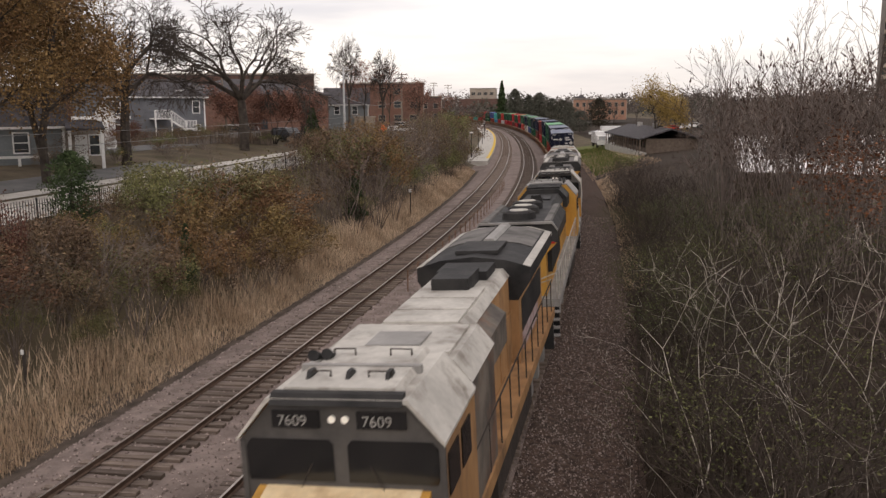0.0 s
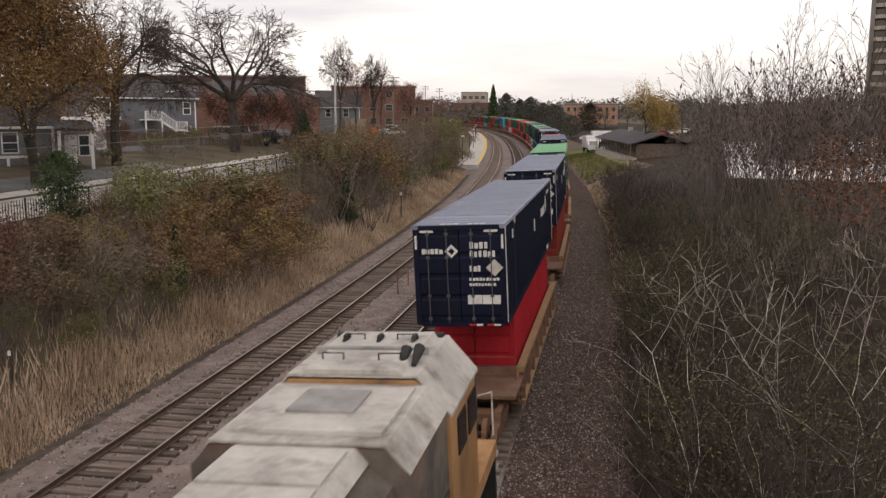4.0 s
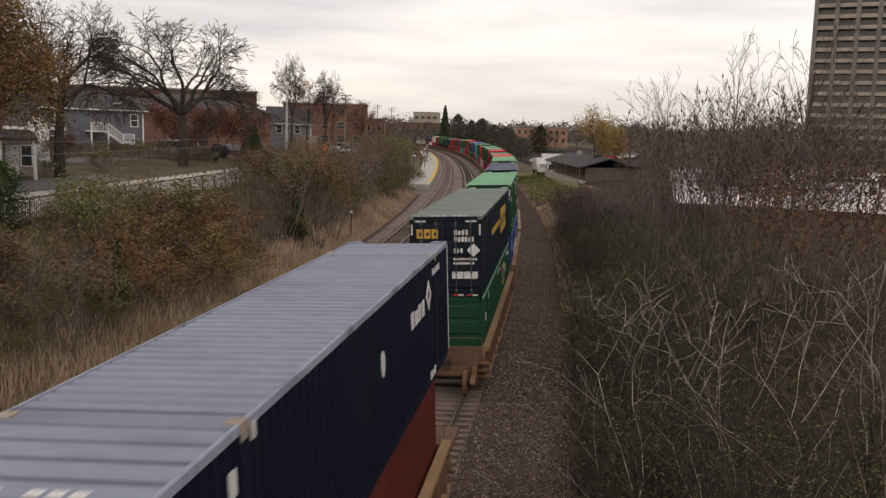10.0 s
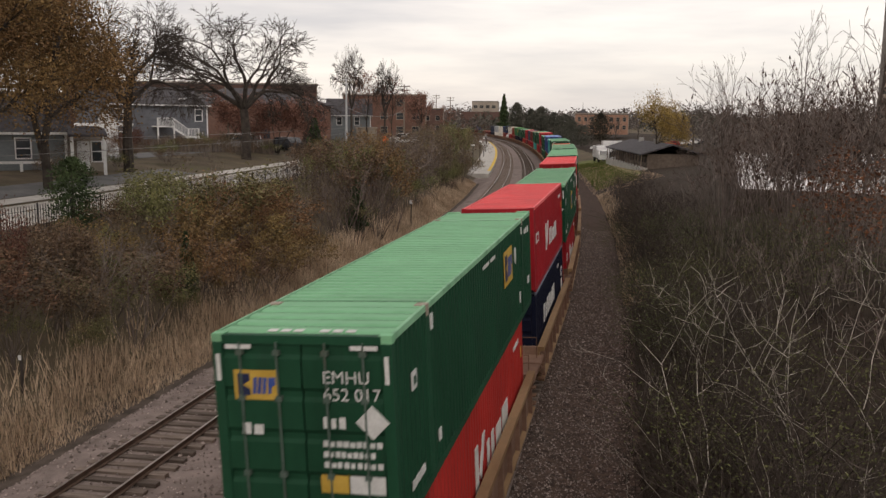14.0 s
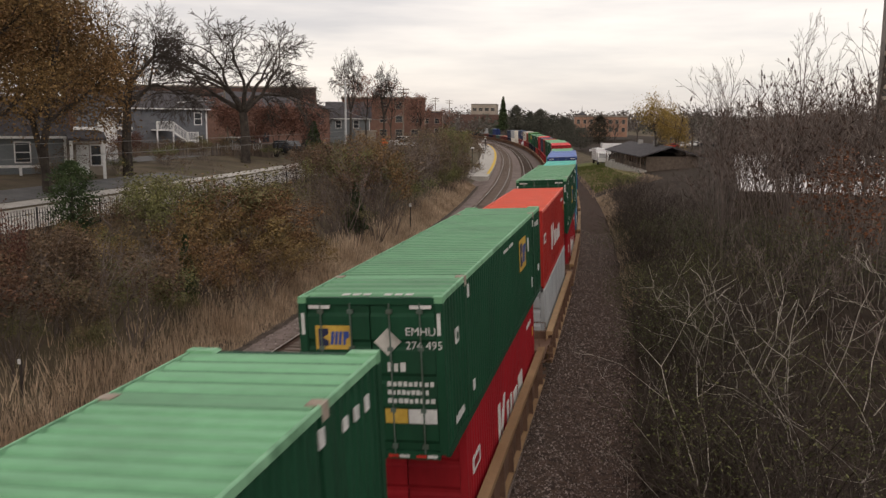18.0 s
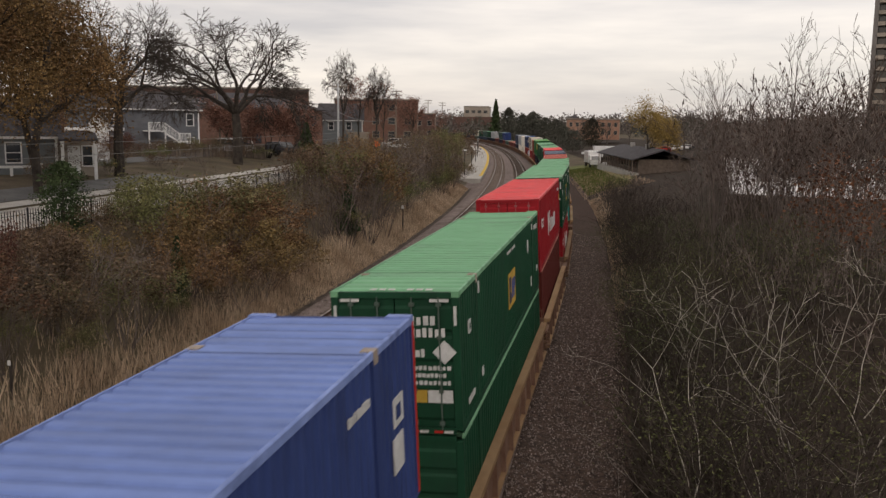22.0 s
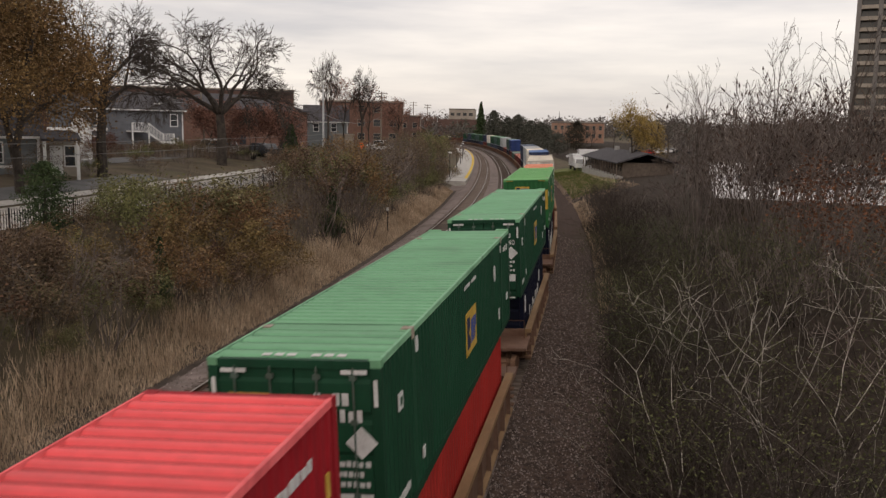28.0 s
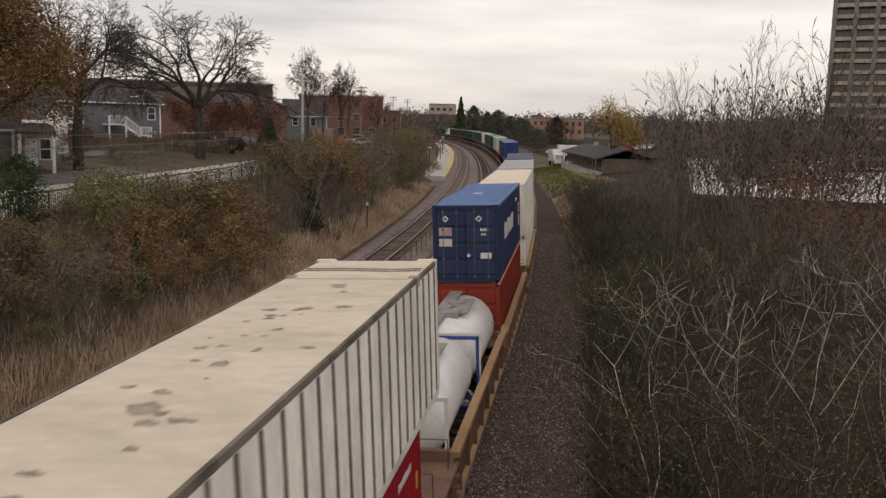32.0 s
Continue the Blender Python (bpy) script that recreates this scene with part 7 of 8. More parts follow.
kerb = Build()
for i in range(60):
    x, y, a = rail_point(-20 + i * 2.6, -16.62)
    kerb.box(-0.08, 0.08, -1.3, 1.3, -0.1, 0.15, pose(x, y, ground_z(-20 + i * 2.6, -16.62), 0, 0, math.degrees(a)))
solo("kerb", kerb, M_CONCRETE, "low concrete kerb beside the street", "kerb", kind="structure")

plat = thing("platform", "pale concrete station platform with yellow edge", "platform", kind="structure")
for i in range(52):
    s = 140 + 4.0 * i
    x, y, a = rail_point(s + 2, -3.95)
    w = min(1.55, 0.9 + 0.2 * i)
    part("platform_slab", box(-1.0 - w, 1.55, -1.985, 1.985, -0.5, 0.30), M_CONCRETE, plat, m=pose(x, y, 0, 0, 0, math.degrees(a)))
    if i > 1:
        part("edge_strip", box(0.95, 1.5, -1.99, 1.99, 0.296, 0.306), M_YELLOWLINE, plat, m=pose(x, y, 0, 0, 0, math.degrees(a)))


def lamp_post(x, y, z, h, arm=0.0, turn=0.0, twin=False, label="slim dark lamp post", category="lamp post", material=None):
    ob = thing("street_lamp", label, category, "lamp posts", pose(x, y, z, 0, 0, turn))
    part("pole", Build().tube((0, 0, -0.3), (0, 0, h), 0.09, 0.05, 8), material or M_BLACKIRON, ob)
    for sx in ((-1, 1) if twin else (1,)):
        if arm:
            part("arm", Build().path([(0, 0, h - 0.3), (sx * arm * 0.5, 0, h + 0.05), (sx * arm, 0, h + 0.1)], 0.035, 6), material or M_BLACKIRON, ob)
        part("lamp_head", Build().prism([(-0.3, -0.08), (0.3, -0.08), (0.22, 0.1), (-0.22, 0.1)], -0.16, 0.16, m=pose(sx * (arm + 0.2) if arm else 0, 0, h + 0.1)), M_WHITEPAINT, ob)
    return ob


for s in (150, 178, 206, 236, 270):
    x, y, a = rail_point(s, -5.6)
    lamp_post(x, y, 0.3, 4.2, label="slim dark platform lamp with pale head")
lamp_post(18.9, 108.4, 4.2, 4.4, 0.5, 20, True, "twin-headed white car park lamp", material=M_GREYPOLE)

# iron fence along the top of the bank
fence = thing("iron_fence", "black iron picket fence along the street", "fence")
picket = Build().box(-0.012, 0.012, -0.012, 0.012, 0.05, 1.16).box(-0.007, 0.007, -0.007, 0.007, 1.15, 1.24).mesh("picket", M_BLACKIRON)
post = box(-0.03, 0.03, -0.03, 0.03, -0.2, 1.3).mesh("post", M_BLACKIRON)
rest = Build()
for i in range(30):
    s0 = 24 + i * 2.4
    x0, y0, a = rail_point(s0, -12.62)
    x1, y1, a1 = rail_point(s0 + 2.4, -12.62)
    z0, z1 = ground_z(s0, -12.62), ground_z(s0 + 2.4, -12.62)
    part("post", post, None, fence, m=pose(x0, y0, z0, 0, 0, math.degrees(a)))
    for h in (0.2, 1.02):
        part("fence_rail", Build().tube((x0, y0, z0 + h), (x1, y1, z1 + h), 0.016, None, 4), M_BLACKIRON, fence)
    for k in range(1, 13):
        f = k / 13
        m = pose(x0 + (x1 - x0) * f, y0 + (y1 - y0) * f, z0 + (z1 - z0) * f)
        if i < 25:
            part("picket", picket, None, fence, m=m)
        else:
            rest.box(-0.012, 0.012, -0.012, 0.012, 0.05, 1.24, m)
part("pickets", rest, M_BLACKIRON, fence)["kind"] = "stuff"

# fence between the two left tracks
mid_fence = thing("track_fence", "low rusty post-and-wire fence between two tracks", "fence")
for i in range(24):
    s = 42 + i * 2.4
    x, y, a = rail_point(s, 2.12)
    part("post", Build().tube((x, y, -0.4), (x, y, 0.85), 0.035, None, 6), M_RUSTSTEEL, mid_fence)
    x1, y1, a1 = rail_point(s + 2.4, 2.12)
    for h in (0.3, 0.78):
        part("wire", Build().tube((x, y, h), (x1, y1, h), 0.012, None, 4), M_RUSTSTEEL, mid_fence)


def marker_post(x, y, h, label):
    ob = thing("marker_post", label, "post", "trackside posts", pose(x, y, floor_z(x, y)))
    part("pole", Build().tube((0, 0, -0.2), (0, 0, h), 0.05, None, 8), M_STEELDARK, ob)
    w = 0.13 if h > 2 else 0.05
    part("plate", box(-w, w, -0.07, -0.045, h - w * 1.6, h + 0.08), M_WHITEPAINT, ob)


marker_post(-18.3, 75.0, 2.3, "dark trackside post with small white plate")
marker_post(-18.6, 23.6, 1.2, "short dark trackside post with white cap")
ob = thing("white_bin", "small white utility box on the grass", "utility box", m=pose(-1.6, 170.0, floor_z(-1.6, 170.0)))
part("body", Build().prism([(-0.45, 0), (0.45, 0), (0.45, 1.35), (0.3, 1.5), (-0.3, 1.5), (-0.45, 1.35)], -0.35, 0.35), M_WHITEPAINT, ob)
part("lid", box(-0.47, 0.47, -0.37, 0.37, 1.3, 1.34), M_LOCOGREY, ob)


def window(parent, m, w, h, pane_mat=None, trim=M_WHITEPAINT):
    """A framed window on a wall; m puts its centre on the wall, -y facing out."""
    t = 0.09
    fr = Build().box(-w / 2 - t, w / 2 + t, -0.07, 0.05, h / 2, h / 2 + t).box(-w / 2 - t, w / 2 + t, -0.09, 0.05, -h / 2 - t, -h / 2)
    fr.box(-w / 2 - t, -w / 2, -0.07, 0.05, -h / 2, h / 2).box(w / 2, w / 2 + t, -0.07, 0.05, -h / 2, h / 2).box(-w / 2, w / 2, -0.05, 0.03, -0.03, 0.03)
    o = part("window", fr, trim, parent, m=m)
    part("pane", box(-w / 2, w / 2, -0.02, 0.01, -h / 2, h / 2), pane_mat or M_GLASS, o)
    return o


def house(label, x, y, z, heading, length, depth, eave, ridge, wall, roof=M_ROOF, category="house", group="houses by the street", windows=(), hip=False, siding=True, flat=False, trim=M_WHITEPAINT):
    """A house whose front runs along its +x from a corner, facing -y; windows are (along, height, width, tall)."""
    ob = thing("house", label, category, group, pose(x, y, z, 0, 0, heading))
    body = part("wall", Build().prism([(0, -0.6), (depth, -0.6), (depth, eave)] + ([] if (flat or hip) else [(depth / 2, ridge)]) + [(0, eave)], 0, length, "x"), wall, ob)
    if siding:
        k = 0.25
        while k < eave - 0.1:
            part("siding_board", Build().prism([(-0.03, k), (0, k), (0, k + 0.27), (-0.012, k + 0.27)], 0.02, length - 0.02, "x"), wall, ob)
            k += 0.28
    if flat:
        part("roof", Build().box(-0.15, length + 0.15, -0.15, depth + 0.15, eave, eave + 0.25), roof, ob)
        part("parapet", Build().box(-0.2, length + 0.2, -0.2, 0.05, eave + 0.2, eave + 0.5), trim, ob)
    elif hip:
        o = 0.5
        d2 = depth / 2
        b = Build().add([(-o, -o, eave), (length + o, -o, eave), (length + o, depth + o, eave), (-o, depth + o, eave), (d2, d2, ridge), (length - d2, d2, ridge)],
                        [(0, 1, 5, 4), (1, 2, 5), (2, 3, 4, 5), (3, 0, 4), (3, 2, 1, 0)])
        part("roof", b, roof, ob)
        part("fascia", Build().box(-o, length + o, -o - 0.02, -o + 0.1, eave - 0.2, eave), M_ROOF, ob)
    else:
        o = 0.4
        sl = (ridge - eave) / (depth / 2)
        b = Build().prism([(-o, eave - o * sl), (depth / 2, ridge), (depth + o, eave - o * sl), (depth + o, eave - o * sl + 0.18), (depth / 2, ridge + 0.2), (-o, eave - o * sl + 0.18)], -o, length + o, "x")
        part("roof", b, roof, ob)
        part("gutter", Build().box(-o, length + o, -o - 0.08, -o + 0.04, eave - o * sl - 0.02, eave - o * sl + 0.14), trim, ob)
    for sx in (0, length):
        part("corner_trim", box(sx - 0.09, sx + 0.09, -0.04, 0.1, -0.3, eave), trim, ob)
    for a, h, w, t in windows:
        window(ob, pose(a, -0.01, h), w, t, trim=trim)
    return ob


# grey cottage: corner at the right of its front
h1 = house("single-storey blue-grey sided house with white trim", -44.7, 46.3, 5.3, 37.6, 10.0, 7.0, 2.75, 5.1, M_GREYSIDING, windows=((7.4, 1.55, 0.85, 1.25), (3.0, 1.55, 1.4, 1.25)))
part("porch_roof", Build().prism([(-1.8, 2.35), (0.3, 2.75), (0.3, 2.9), (-1.8, 2.5)], 10.1, 12.5, "x"), M_ROOF, h1)
for xx in (10.3, 12.3):
    part("porch_post", box(xx - 0.1, xx + 0.1, -1.7, -1.5, -0.2, 2.4), M_WHITEPAINT, h1)
part("porch_wall", box(10.1, 12.4, 0.3, 3.0, -0.4, 2.75), M_TAN, h1)
window(h1, pose(11.95, 0.28, 1.3), 0.6, 1.3)
part("porch_door", box(10.7, 11.5, 0.24, 0.31, -0.1, 2.0), M_WHITEPAINT, h1)
part("sign_plate", box(8.5, 9.1, -0.06, -0.03, 0.55, 0.85), M_WHITEPAINT, h1)
bench = thing("white_rail", "low white rail on posts before a house", "rail", m=pose(-37.6, 49.9, 5.35, 0, 0, 37.6))
part("beam", box(-2.2, 0.8, -0.05, 0.05, 0.55, 0.72), M_WHITEPAINT, bench)
for xx in (-2.0, -0.6, 0.7):
    part("leg", box(xx - 0.09, xx + 0.09, -0.08, 0.08, -0.1, 0.56), M_WHITEPAINT, bench)

house("low dark-grey house with white fascia", -53.6, 78.2, 5.2, 32, 5.2, 6.0, 2.6, 2.9, M_DARKSIDING, flat=True, windows=((4.3, 1.5, 0.9, 1.4),))
ch = thing("white_gable", "white-painted gable wall with small window", "house", "houses by the street", pose(-46.6, 71.2, 5.3, 0, 0, 30))
part("wall", Build().prism([(0, -0.4), (1.5, -0.4), (1.5, 3.6), (0.75, 4.4), (0, 3.6)], 0, 5.0), M_WHITEPAINT, ch)
part("roof", Build().prism([(-0.2, 3.45), (0.75, 4.45), (1.7, 3.45), (1.7, 3.6), (0.75, 4.6), (-0.2, 3.6)], -0.2, 5.2), M_ROOF, ch)

house("two-storey dark-grey flats with white outside stairs", -58.6, 91.8, 5.1, 57.5, 12.8, 9.0, 5.4, 7.4, M_DARKSIDING, windows=((11.6, 4.1, 0.9, 1.4), (11.6, 1.2, 0.9, 1.3), (1.2, 4.1, 0.9, 1.3)))
stair = thing("outside_stairs", "white wooden outside staircase with railings", "stairs", "", pose(-58.6, 91.8, 5.1, 0, 0, 57.5) @ pose(5.0, -1.65, 0))
part("upper_deck", box(0.2, 2.3, 0, 1.55, 2.65, 2.8), M_WHITEPAINT, stair)
part("lower_deck", box(0.2, 2.3, 0, 1.55, 0.05, 0.2), M_WHITEPAINT, stair)
part("landing", box(4.2, 5.6, 0, 1.55, 1.35, 1.5), M_WHITEPAINT, stair)
for k in range(7):
    part("step", box(2.3 + k * 0.29, 2.62 + k * 0.29, 0.1, 1.0, 2.55 - k * 0.18, 2.6 - k * 0.18), M_WHITEPAINT, stair)
for x0, x1, z0, z1 in ((0.2, 2.3, 2.8, 2.8), (0.2, 2.3, 0.2, 0.2), (4.2, 5.6, 1.5, 1.5), (2.3, 4.2, 2.75, 1.45)):
    part("hand_rail", Build().tube((x0, 0, z0 + 0.95), (x1, 0, z1 + 0.95), 0.05, None, 4), M_WHITEPAINT, stair)
    n = int((x1 - x0) / 0.19)
    for k in range(n + 1):
        f = k / n
        part("baluster", box(x0 + (x1 - x0) * f - 0.025, x0 + (x1 - x0) * f + 0.025, -0.025, 0.025, z0 + (z1 - z0) * f, z0 + (z1 - z0) * f + 0.93), M_WHITEPAINT, stair)
for xx in (0.2, 2.3, 4.2, 5.6):
    part("post", box(xx - 0.07, xx + 0.07, -0.07, 0.07, -0.1, 3.75 if xx < 3 else 2.5), M_WHITEPAINT, stair)
part("stringer", Build().prism([(2.3, 2.4), (2.3, 2.65), (4.2, 1.45), (4.2, 1.2)], 0.02, 0.1), M_WHITEPAINT, stair)
part("stringer", Build().prism([(2.2, 0.1), (2.4, 0.05), (4.3, 1.25), (4.2, 1.4)], 0.02, 0.1), M_WHITEPAINT, stair)

house("two-storey brown-red brick flats with low hipped roof", -63.4, 124.8, 5.0, 49.5, 22.4, 14.0, 6.2, 8.8, M_BRICK, category="apartment building", hip=True, siding=False,
           windows=((3.2, 4.3, 1.1, 1.7), (10.5, 4.3, 1.1, 1.7), (17.9, 4.3, 1.1, 1.7), (20.8, 4.3, 0.9, 1.7), (10.5, 1.4, 1.1, 1.5), (17.9, 1.4, 1.1, 1.5)), trim=M_BRICKDARK)
h5 = house("blue-grey gabled house beyond brick flats", -54.2, 155.8, 4.9, 16, 8.0, 8.0, 4.8, 7.6, M_GREYSIDING, windows=((2.2, 3.6, 0.9, 1.4), (5.5, 3.6, 0.9, 1.4)))
part("porch", Build().box(5.4, 9.2, -2.2, 0, -0.3, 2.2).box(5.2, 9.4, -2.4, 0.2, 2.2, 2.5), M_TAN, h5)
house("long three-storey brown brick flats with flat roof", -118.0, 168.0, 4.5, 21, 54.0, 14.0, 11.6, 12, M_BRICKDARK, category="apartment building", flat=True, siding=False,
           windows=tuple((3.0 + 5.0 * i, 2.2 + 3.6 * j, 1.8, 1.5) for i in range(10) for j in range(3)), trim=M_TAN)
house("red-brown three-storey building with pale sills", -63.0, 192.0, 4.5, 14, 19.0, 12.0, 9.6, 10, M_BRICK, category="apartment building", flat=True, siding=False,
           windows=tuple((2.2 + 3.6 * i, 2.0 + 3.1 * j, 1.5, 1.4) for i in range(5) for j in range(3)), trim=M_TAN)
house("far brown building with flat roof", -60.0, 232.0, 4.5, 10, 12.0, 10.0, 7.0, 8, M_BRICKDARK, flat=True, siding=False, windows=tuple((1.8 + 2.9 * i, 2.0 + 2.8 * j, 1.2, 1.3) for i in range(4) for j in range(2)), trim=M_TAN)

# brick building with a round white-edged arch in its gable
arch = thing("arched_building", "red brick gabled building with white-edged round arch", "building", m=pose(-58.0, 253.0, 3.6, 0, 0, 10))
pts = [(0, -0.5), (1.9, -0.5)] + [(3.7 - 1.8 * math.cos(math.pi * k / 10), 1.6 + 1.8 * math.sin(math.pi * k / 10)) for k in range(11)] + [(5.5, -0.5), (7.4, -0.5), (7.4, 4.2), (3.7, 6.4), (0, 4.2)]
part("gable_wall", Build().prism(pts, 0, 0.5), M_BRICK, arch)
part("side_wall", Build().box(0, 0.4, 0.5, 12, -0.5, 4.2).box(7.0, 7.4, 0.5, 12, -0.5, 4.2).box(0.4, 7.0, 11.6, 12, -0.5, 4.2), M_BRICK, arch)
part("roof", Build().prism([(-0.3, 4.05), (3.7, 6.45), (7.7, 4.05), (7.7, 4.3), (3.7, 6.7), (-0.3, 4.3)], -0.3, 12.3), M_ROOF, arch)
ring = Build()
for k in range(10):
    a0, a1 = math.pi * k / 10, math.pi * (k + 1) / 10
    ring.tube((3.7 - 1.9 * math.cos(a0), -0.05, 1.6 + 1.9 * math.sin(a0)), (3.7 - 1.9 * math.cos(a1), -0.05, 1.6 + 1.9 * math.sin(a1)), 0.16, None, 5)
part("arch_moulding", ring, M_WHITEPAINT, arch)

fw = house("distant pale block with flat roof", -88.0, 512.0, 5.0, 4, 15.0, 14.0, 14.3, 15, M_TAN, category="building", group="far buildings", flat=True, siding=False, windows=tuple((2.0 + 3.6 * i, 11.5, 2.2, 1.6) for i in range(4)), trim=M_TAN)
part("lower_block", box(-6, 22, -6, -1, -1, 8.5), M_BRICKDARK, fw)

house("orange brick two-storey building with rows of windows", -17.6, 329.0, 4.6, 2, 19.5, 12.0, 6.6, 7, M_ORANGEBRICK, category="building", group="far buildings", flat=True, siding=False,
            windows=tuple((1.6 + 2.35 * i, 2.0 + 2.9 * j, 1.0, 1.4) for i in range(8) for j in range(2)), trim=M_TAN)
tw = thing("brick_tower", "orange brick tower with pointed dark roof and spire", "tower", m=pose(-15.0, 333.0, 4.6))
part("shaft", box(-1.6, 1.6, -1.6, 1.6, 0, 7.2), M_ORANGEBRICK, tw)
part("roof", Build().add([(-1.8, -1.8, 7.2), (1.8, -1.8, 7.2), (1.8, 1.8, 7.2), (-1.8, 1.8, 7.2), (0, 0, 8.8)], [(0, 1, 4), (1, 2, 4), (2, 3, 4), (3, 0, 4), (3, 2, 1, 0)]), M_ROOF, tw)
part("spire", Build().tube((0, 0, 8.6), (0, 0, 11.0), 0.14, 0.05, 6), M_STEELDARK, tw)

# low building with a veranda beside the line
lb = thing("low_building", "long low building with dark shingled roof and veranda posts", "building", m=pose(3.2, 139.0, 1.6, 0, 0, 9.3))
part("wall", box(0.9, 9.0, 1.0, 37, -1.2, 2.3), M_FENCEWOOD, lb)
part("roof", Build().prism([(-0.3, 2.15), (4.6, 3.7), (9.8, 2.15), (9.8, 2.35), (4.6, 3.95), (-0.3, 2.35)], 0, 38), M_ROOF, lb)
part("veranda_floor", box(-0.2, 0.9, 0.5, 37.5, -1.2, 0.15), M_CONCRETE, lb)
for k in range(14):
    part("veranda_post", box(-0.12, 0.02, 0.9 + k * 2.75, 1.04 + k * 2.75, 0.1, 2.2), M_FENCEWOOD, lb)
    part("window", box(0.84, 0.92, 2.0 + k * 2.6, 3.2 + k * 2.6, 0.9, 1.9), M_GLASS, lb)
for k in range(2):
    part("roof_vent", box(3.8, 4.6, 10 + 14 * k, 10.9 + 14 * k, 3.6, 4.5), M_LOCOGREY, lb)


def vehicle(x, y, z, heading, paintwork, label, tall=False, length=4.6):
    ob = thing("car", label, "car", "parked cars", pose(x, y, z, 0, 0, heading))
    l = length / 2
    top = 1.75 if tall else 1.42
    prof = [(-l, 0.35), (l, 0.35), (l, 0.8), (l - 0.15, 0.92), (l - 1.15, 1.0), (l - 1.75, top - 0.06), (l - 2.0, top), (-l + 0.75, top), (-l + 0.25, 1.0), (-l, 0.85)]
    part("body", Build().prism(prof, -0.88, 0.88, "x"), paintwork, ob)
    win = [(l - 1.25, 1.02), (l - 1.78, top - 0.1), (-l + 0.85, top - 0.1), (-l + 0.45, 1.02)]
    for sx in (-1, 1):
        part("side_window", Build().prism(win, *sorted((sx * 0.86, sx * 0.895)), "x"), M_GLASS, ob)
    part("windscreen", Build().add([(-0.75, l - 1.13, 1.03), (0.75, l - 1.13, 1.03), (0.7, l - 1.73, top - 0.05), (-0.7, l - 1.73, top - 0.05)], [(0, 1, 2, 3)]), M_GLASS, ob)
    part("rear_window", Build().add([(-0.72, -l + 0.21, 1.03), (0.72, -l + 0.21, 1.03), (0.68, -l + 0.7, top - 0.06), (-0.68, -l + 0.7, top - 0.06)], [(3, 2, 1, 0)]), M_GLASS, ob)
    for sx in (-1, 1):
        for yy in (-l + 0.85, l - 0.9):
            part("wheel", Build().tube((sx * 0.72, yy, 0.33), (sx * 0.91, yy, 0.33), 0.33, None, 14), M_TYRE, ob)
    return ob


for x, y, hd, mt, lab, tall in ((-41.2, 90.6, 60, M_CARWHITE, "white pickup-like car parked before flats", True), (-43.6, 93.5, 62, M_CARWHITE, "white van parked before flats", True),
                                (-38.3, 95.0, 60, M_CARDARK, "dark saloon car parked before flats", False), (-36.4, 98.8, 62, M_CARDARK, "dark hatchback parked before flats", False),
                                (-41.6, 166.0, 75, M_CARWHITE, "white car on the street", True), (-44.5, 174.0, 75, M_CARWHITE, "white van parked along the street", True),
                                (-46.5, 212.0, 80, M_CARRED, "red car at the station", False), (-49.0, 219.0, 80, M_CARRED, "red car at the station", False),
                                (-45.0, 182.0, 75, M_CARDARK, "dark car along the street", False)):
    vehicle(x, y, floor_z(x, y) + 0.04, hd, mt, lab, tall)
for k in range(9):
    x, y = 12.5 + 4.2 * (k % 5) + 2 * (k // 5), 84 + 9 * (k // 5) + 1.5 * (k % 5)
    vehicle(x + 3, y, 4.26, 75 + 5 * (k % 3), M_CARWHITE if k % 4 else M_CARDARK, "white van parked behind the thicket" if k % 4 else "dark car parked behind the thicket", k % 2 == 0, 5.2)
for k in range(10):
    x, y = -6 + 3.1 * k, 236 + (k % 3) * 4
    vehicle(x, y, floor_z(x, y) + 0.05, 85, (M_CARWHITE, M_CARDARK, M_CARRED, M_CARWHITE)[k % 4], ("white", "dark", "red", "white")[k % 4] + " car in a far car park")

truck = thing("box_truck", "white box truck parked beside the line", "truck", m=pose(-4.3, 184.0, floor_z(-4.3, 184.0), 0, 0, 190))
part("cargo_box", box(-1.2, 1.2, -3.6, 2.4, 0.9, 3.2), M_CARWHITE, truck)
cabin = part("cab", Build().prism([(2.5, 0.6), (4.4, 0.6), (4.4, 1.5), (4.0, 2.4), (2.5, 2.5)], -1.05, 1.05, "x"), M_CARWHITE, truck)
part("windscreen", Build().add([(-0.9, 4.41, 1.5), (0.9, 4.41, 1.5), (0.85, 4.05, 2.33), (-0.85, 4.05, 2.33)], [(0, 1, 2, 3)]), M_GLASS, cabin)
part("chassis", box(-0.5, 0.5, -3.6, 4.3, 0.5, 0.9), M_STEELDARK, truck)
for sx in (-1, 1):
    for yy in (-2.4, 3.4):
        part("wheel", Build().tube((sx * 0.75, yy, 0.48), (sx * 1.1, yy, 0.48), 0.48, None, 14), M_TYRE, truck)
tr2 = thing("white_trailer", "long white trailer parked beyond low building", "trailer", m=pose(0.5, 200.0, floor_z(0.5, 200.0), 0, 0, 100))
part("body", box(-1.25, 1.25, -5, 5, 0.9, 3.3), M_CARWHITE, tr2)
for sx in (-1, 1):
    for yy in (-3.5, 3.5):
        part("wheel", Build().tube((sx * 0.8, yy, 0.48), (sx * 1.1, yy, 0.48), 0.48, None, 12), M_TYRE, tr2)

# timber fence, poles, wires and sign
wf = thing("board_fence", "dark weathered board fence behind the gardens", "fence")
board = box(-0.07, 0.07, -0.012, 0.012, 0, 1.55).mesh("board", M_FENCEWOOD)
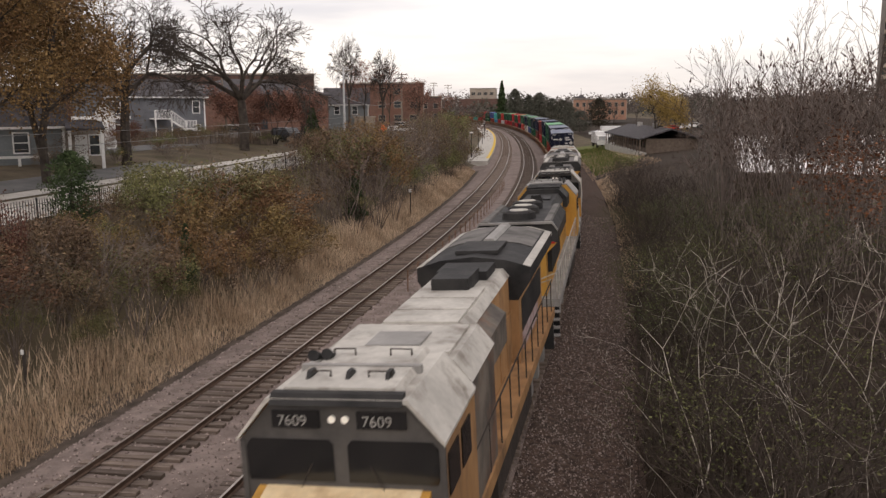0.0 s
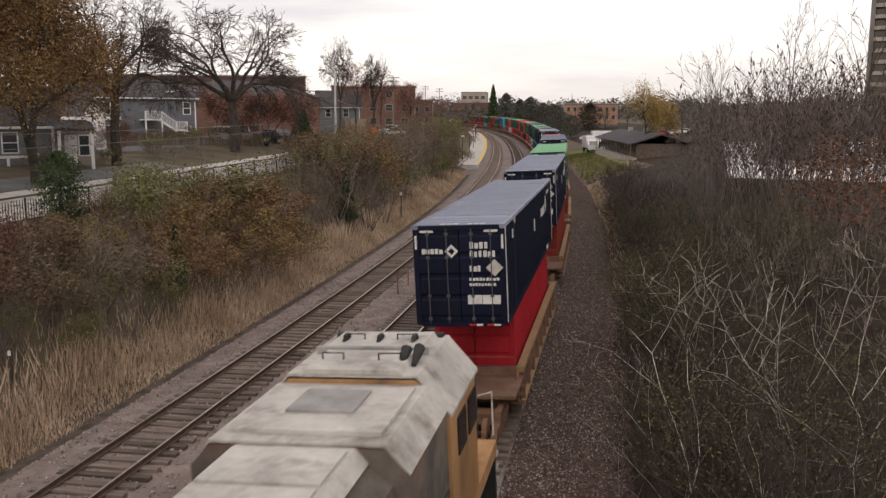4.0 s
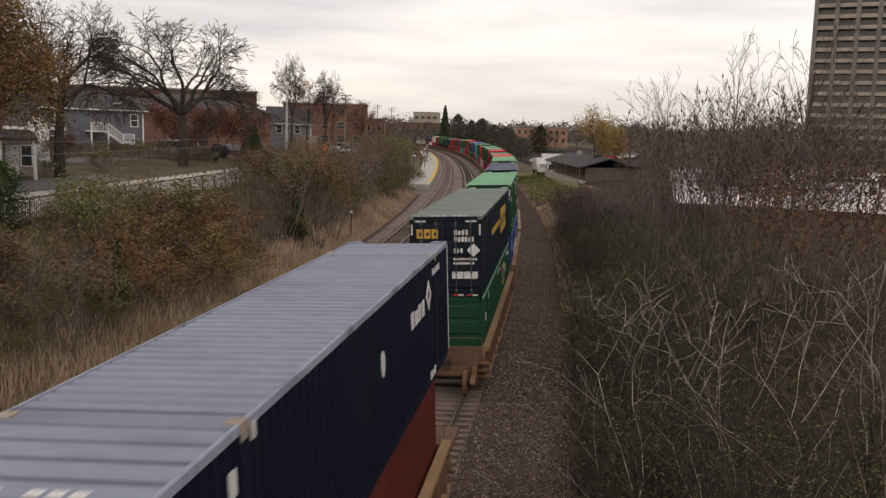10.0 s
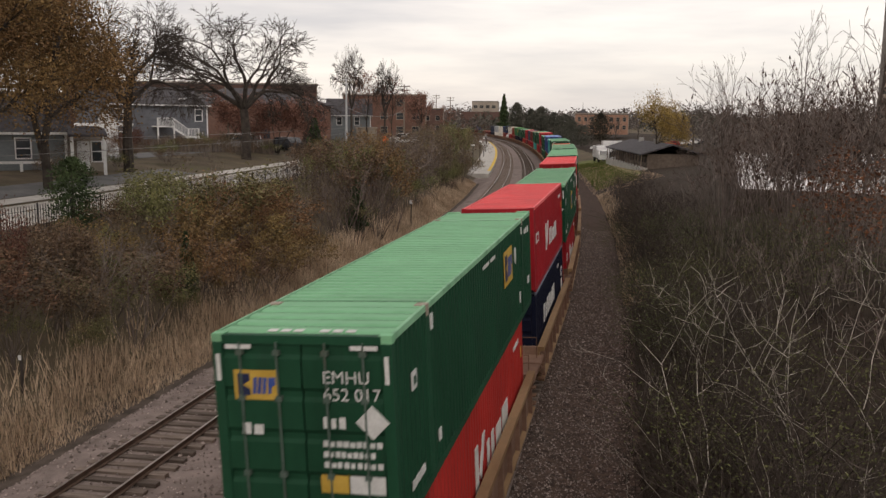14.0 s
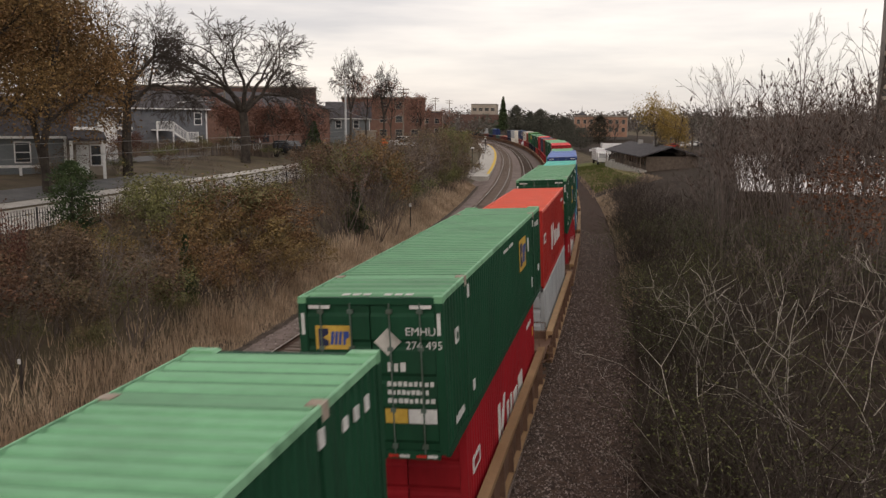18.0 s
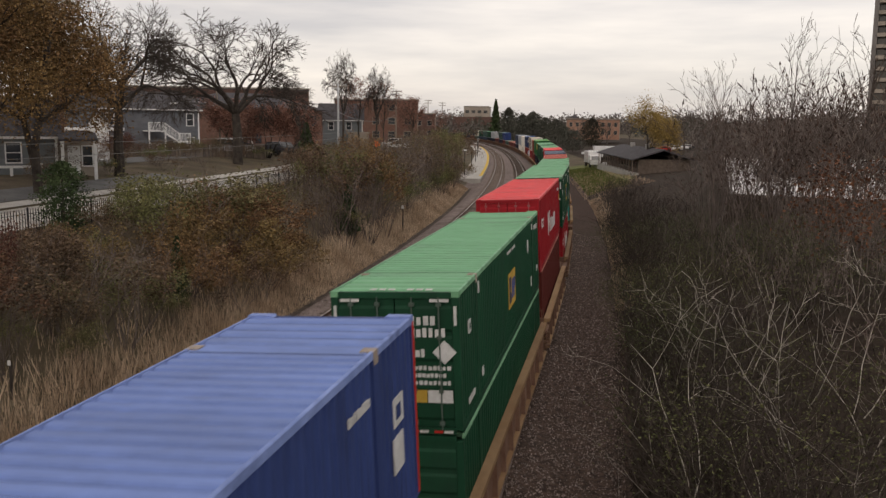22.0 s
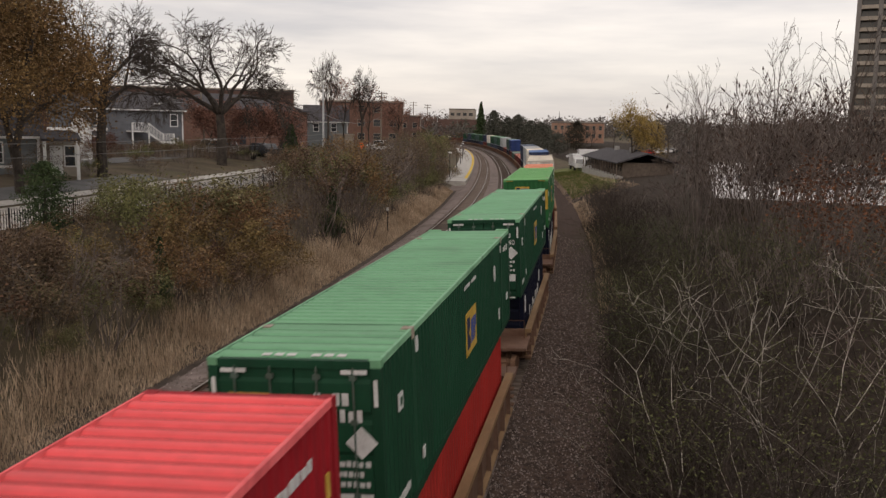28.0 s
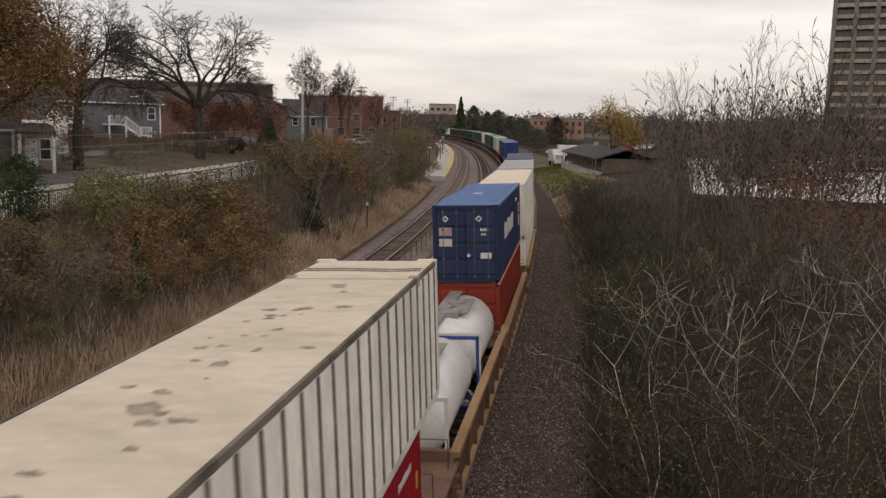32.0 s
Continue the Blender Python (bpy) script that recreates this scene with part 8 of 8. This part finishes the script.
for i in range(110):
    f = i / 110
    part("board", board, None, wf, m=pose(-52.0 + 16.0 * f, 77.5 + 9.0 * f, 5.2 + 0.02 * math.sin(i * 2.1), 0, 0, 29.4))


def utility_pole(x, y, z, top, arms=1, material=M_POLE, label="weathered wooden utility pole with crossarms", turn=20):
    ob = thing("utility_pole", label, "utility pole", "utility poles", pose(x, y, z, 0, 0, turn))
    h = top - z
    part("pole", Build().tube((0, 0, -0.4), (0, 0, h), 0.17, 0.11, 8), material, ob)
    for k in range(arms):
        arm = part("crossarm", box(-1.25, 1.25, -0.06, 0.06, h - 0.45 - 0.8 * k, h - 0.3 - 0.8 * k), M_POLE, ob)
        for xx in (-1.1, -0.6, 0.6, 1.1):
            part("insulator", Build().tube((xx, 0, h - 0.3 - 0.8 * k), (xx, 0, h - 0.1 - 0.8 * k), 0.05, 0.03, 6), M_GREYPOLE, arm)
    return ob


utility_pole(-37.0, 114.2, 5.3, 14.3, 1, M_GREYPOLE, "tall pale grey utility pole by the street")
utility_pole(-46.6, 184.2, 5.0, 16.3, 2)
utility_pole(-62.9, 293.3, 4.6, 17.3, 2)
utility_pole(-58.5, 296.0, 4.6, 16.6, 2)
utility_pole(-33.0, 22.0, 5.4, 14.0, 1)
lamp = thing("street_lamp", "leaning grey street lamp with long curved arm", "lamp post", "lamp posts", pose(-40.6, 85.6, 5.3))
part("pole", Build().tube((0, 0, -0.3), (-0.5, 0, 8.4), 0.12, 0.07, 8), M_POLE, lamp)
part("arm", Build().path([(-0.4, 0, 5.2), (-1.6, -0.6, 5.75), (-3.2, -1.4, 5.75), (-4.0, -1.8, 5.6)], 0.04, 6), M_GREYPOLE, lamp)
part("lamp_head", Build().prism([(-0.35, 0), (0.35, 0), (0.25, 0.14), (-0.25, 0.14)], -0.14, 0.14, m=pose(-4.3, -1.95, 5.5, 0, 0, 25)), M_WHITEPAINT, lamp)


def cable(p, q, sag, r=0.022):
    pts = []
    for k in range(13):
        f = k / 12
        pts.append((p[0] + (q[0] - p[0]) * f, p[1] + (q[1] - p[1]) * f, p[2] + (q[2] - p[2]) * f - 4 * sag * f * (1 - f)))
    solo("overhead_cable", Build().path(pts, r, 4), M_WIRE, "thin overhead cable strung along the street", "cable", "overhead cables")


for dz, dx in ((0.0, 0.0), (-0.75, 0.1)):
    cable((-29.0 + dx, 20.0, 7.9 + dz), (-37.0, 114.2, 7.7 + dz), 0.2)
for dx in (-1.1, 1.1):
    cable((-37.0 + dx, 114.2, 14.0), (-46.6 + dx, 184.2, 16.0), 1.2)
    cable((-46.6 + dx, 184.2, 16.0), (-62.9 + dx, 293.3, 17.0), 1.8)
cable((-37.0, 114.2, 10.5), (-46.6, 184.2, 11.0), 1.4, 0.04)

sign = thing("road_work_sign", "blank fluorescent orange diamond sign on a post", "sign", m=pose(-37.4, 134.9, floor_z(-37.4, 134.9), 0, 0, 15))
zc = 5.65 - floor_z(-37.4, 134.9)
part("board", Build().prism([(-0.72, zc), (0, zc - 0.72), (0.72, zc), (0, zc + 0.72)], -0.04, 0.0), M_ORANGE, sign)
part("post", box(-0.05, 0.05, 0.0, 0.06, -0.2, max(zc, 0.6)), M_GREYPOLE, sign)

# apartment tower
tower = thing("apartment_tower", "tall grey concrete apartment tower with recessed balconies", "apartment building", m=pose(64.0, 242.0, 4.2, 0, 0, -17.5))
part("core", box(0.2, 20.2, 2.0, 20, -1, 76), M_TOWER, tower)
for k in range(5):
    part("pier", box(k * 5.0 - 0.55, k * 5.0 + 0.55, -0.2, 2.2, -1, 76.5), M_TOWER, tower)
for k in range(4):
    part("glazing", box(k * 5.0 + 0.55, k * 5.0 + 4.45, 1.9, 2.02, 0, 76), M_GLASS, tower)
slab = Build().prism([(0.5, -0.45), (1.2, -0.8), (3.8, -0.8), (4.5, -0.45), (4.5, 2.0), (0.5, 2.0)], 0, 0.24, "z").mesh("balcony_slab", M_TAN)
rail = Build().prism([(0.5, -0.45), (1.2, -0.75), (3.8, -0.75), (4.5, -0.45), (4.5, -0.37), (3.8, -0.67), (1.2, -0.67), (0.5, -0.37)], 0.24, 0.95, "z").mesh("balcony_parapet", M_TAN)
for j in range(27):
    for k in range(4):
        b_ = part("balcony", slab, None, tower, m=pose(k * 5.0, 0, j * 2.8))
        part("parapet", rail, None, b_, "pale balcony front")
part("side_wall", box(-0.3, 0.2, 0, 20, -1, 76), M_TOWER, tower)


SPEED = 19.97
KEY_TIMES = [0.0, 2.0, 4.0, 6.0, 8.0, 10.0, 12.0, 14.0, 16.0, 18.0, 20.0, 22.0, 24.0, 26.0, 28.0, 30.0, 32.0]


def motions():
    for ob, s16, zb, *turn in MOVING:
        about = pose(0, 0, zb, 0, 0, 180 if turn and turn[0] < 0 else 0)
        walk(ob, [(t, train_pose(s16 - SPEED * (t - 16.0)) @ about) for t in KEY_TIMES])


motions()
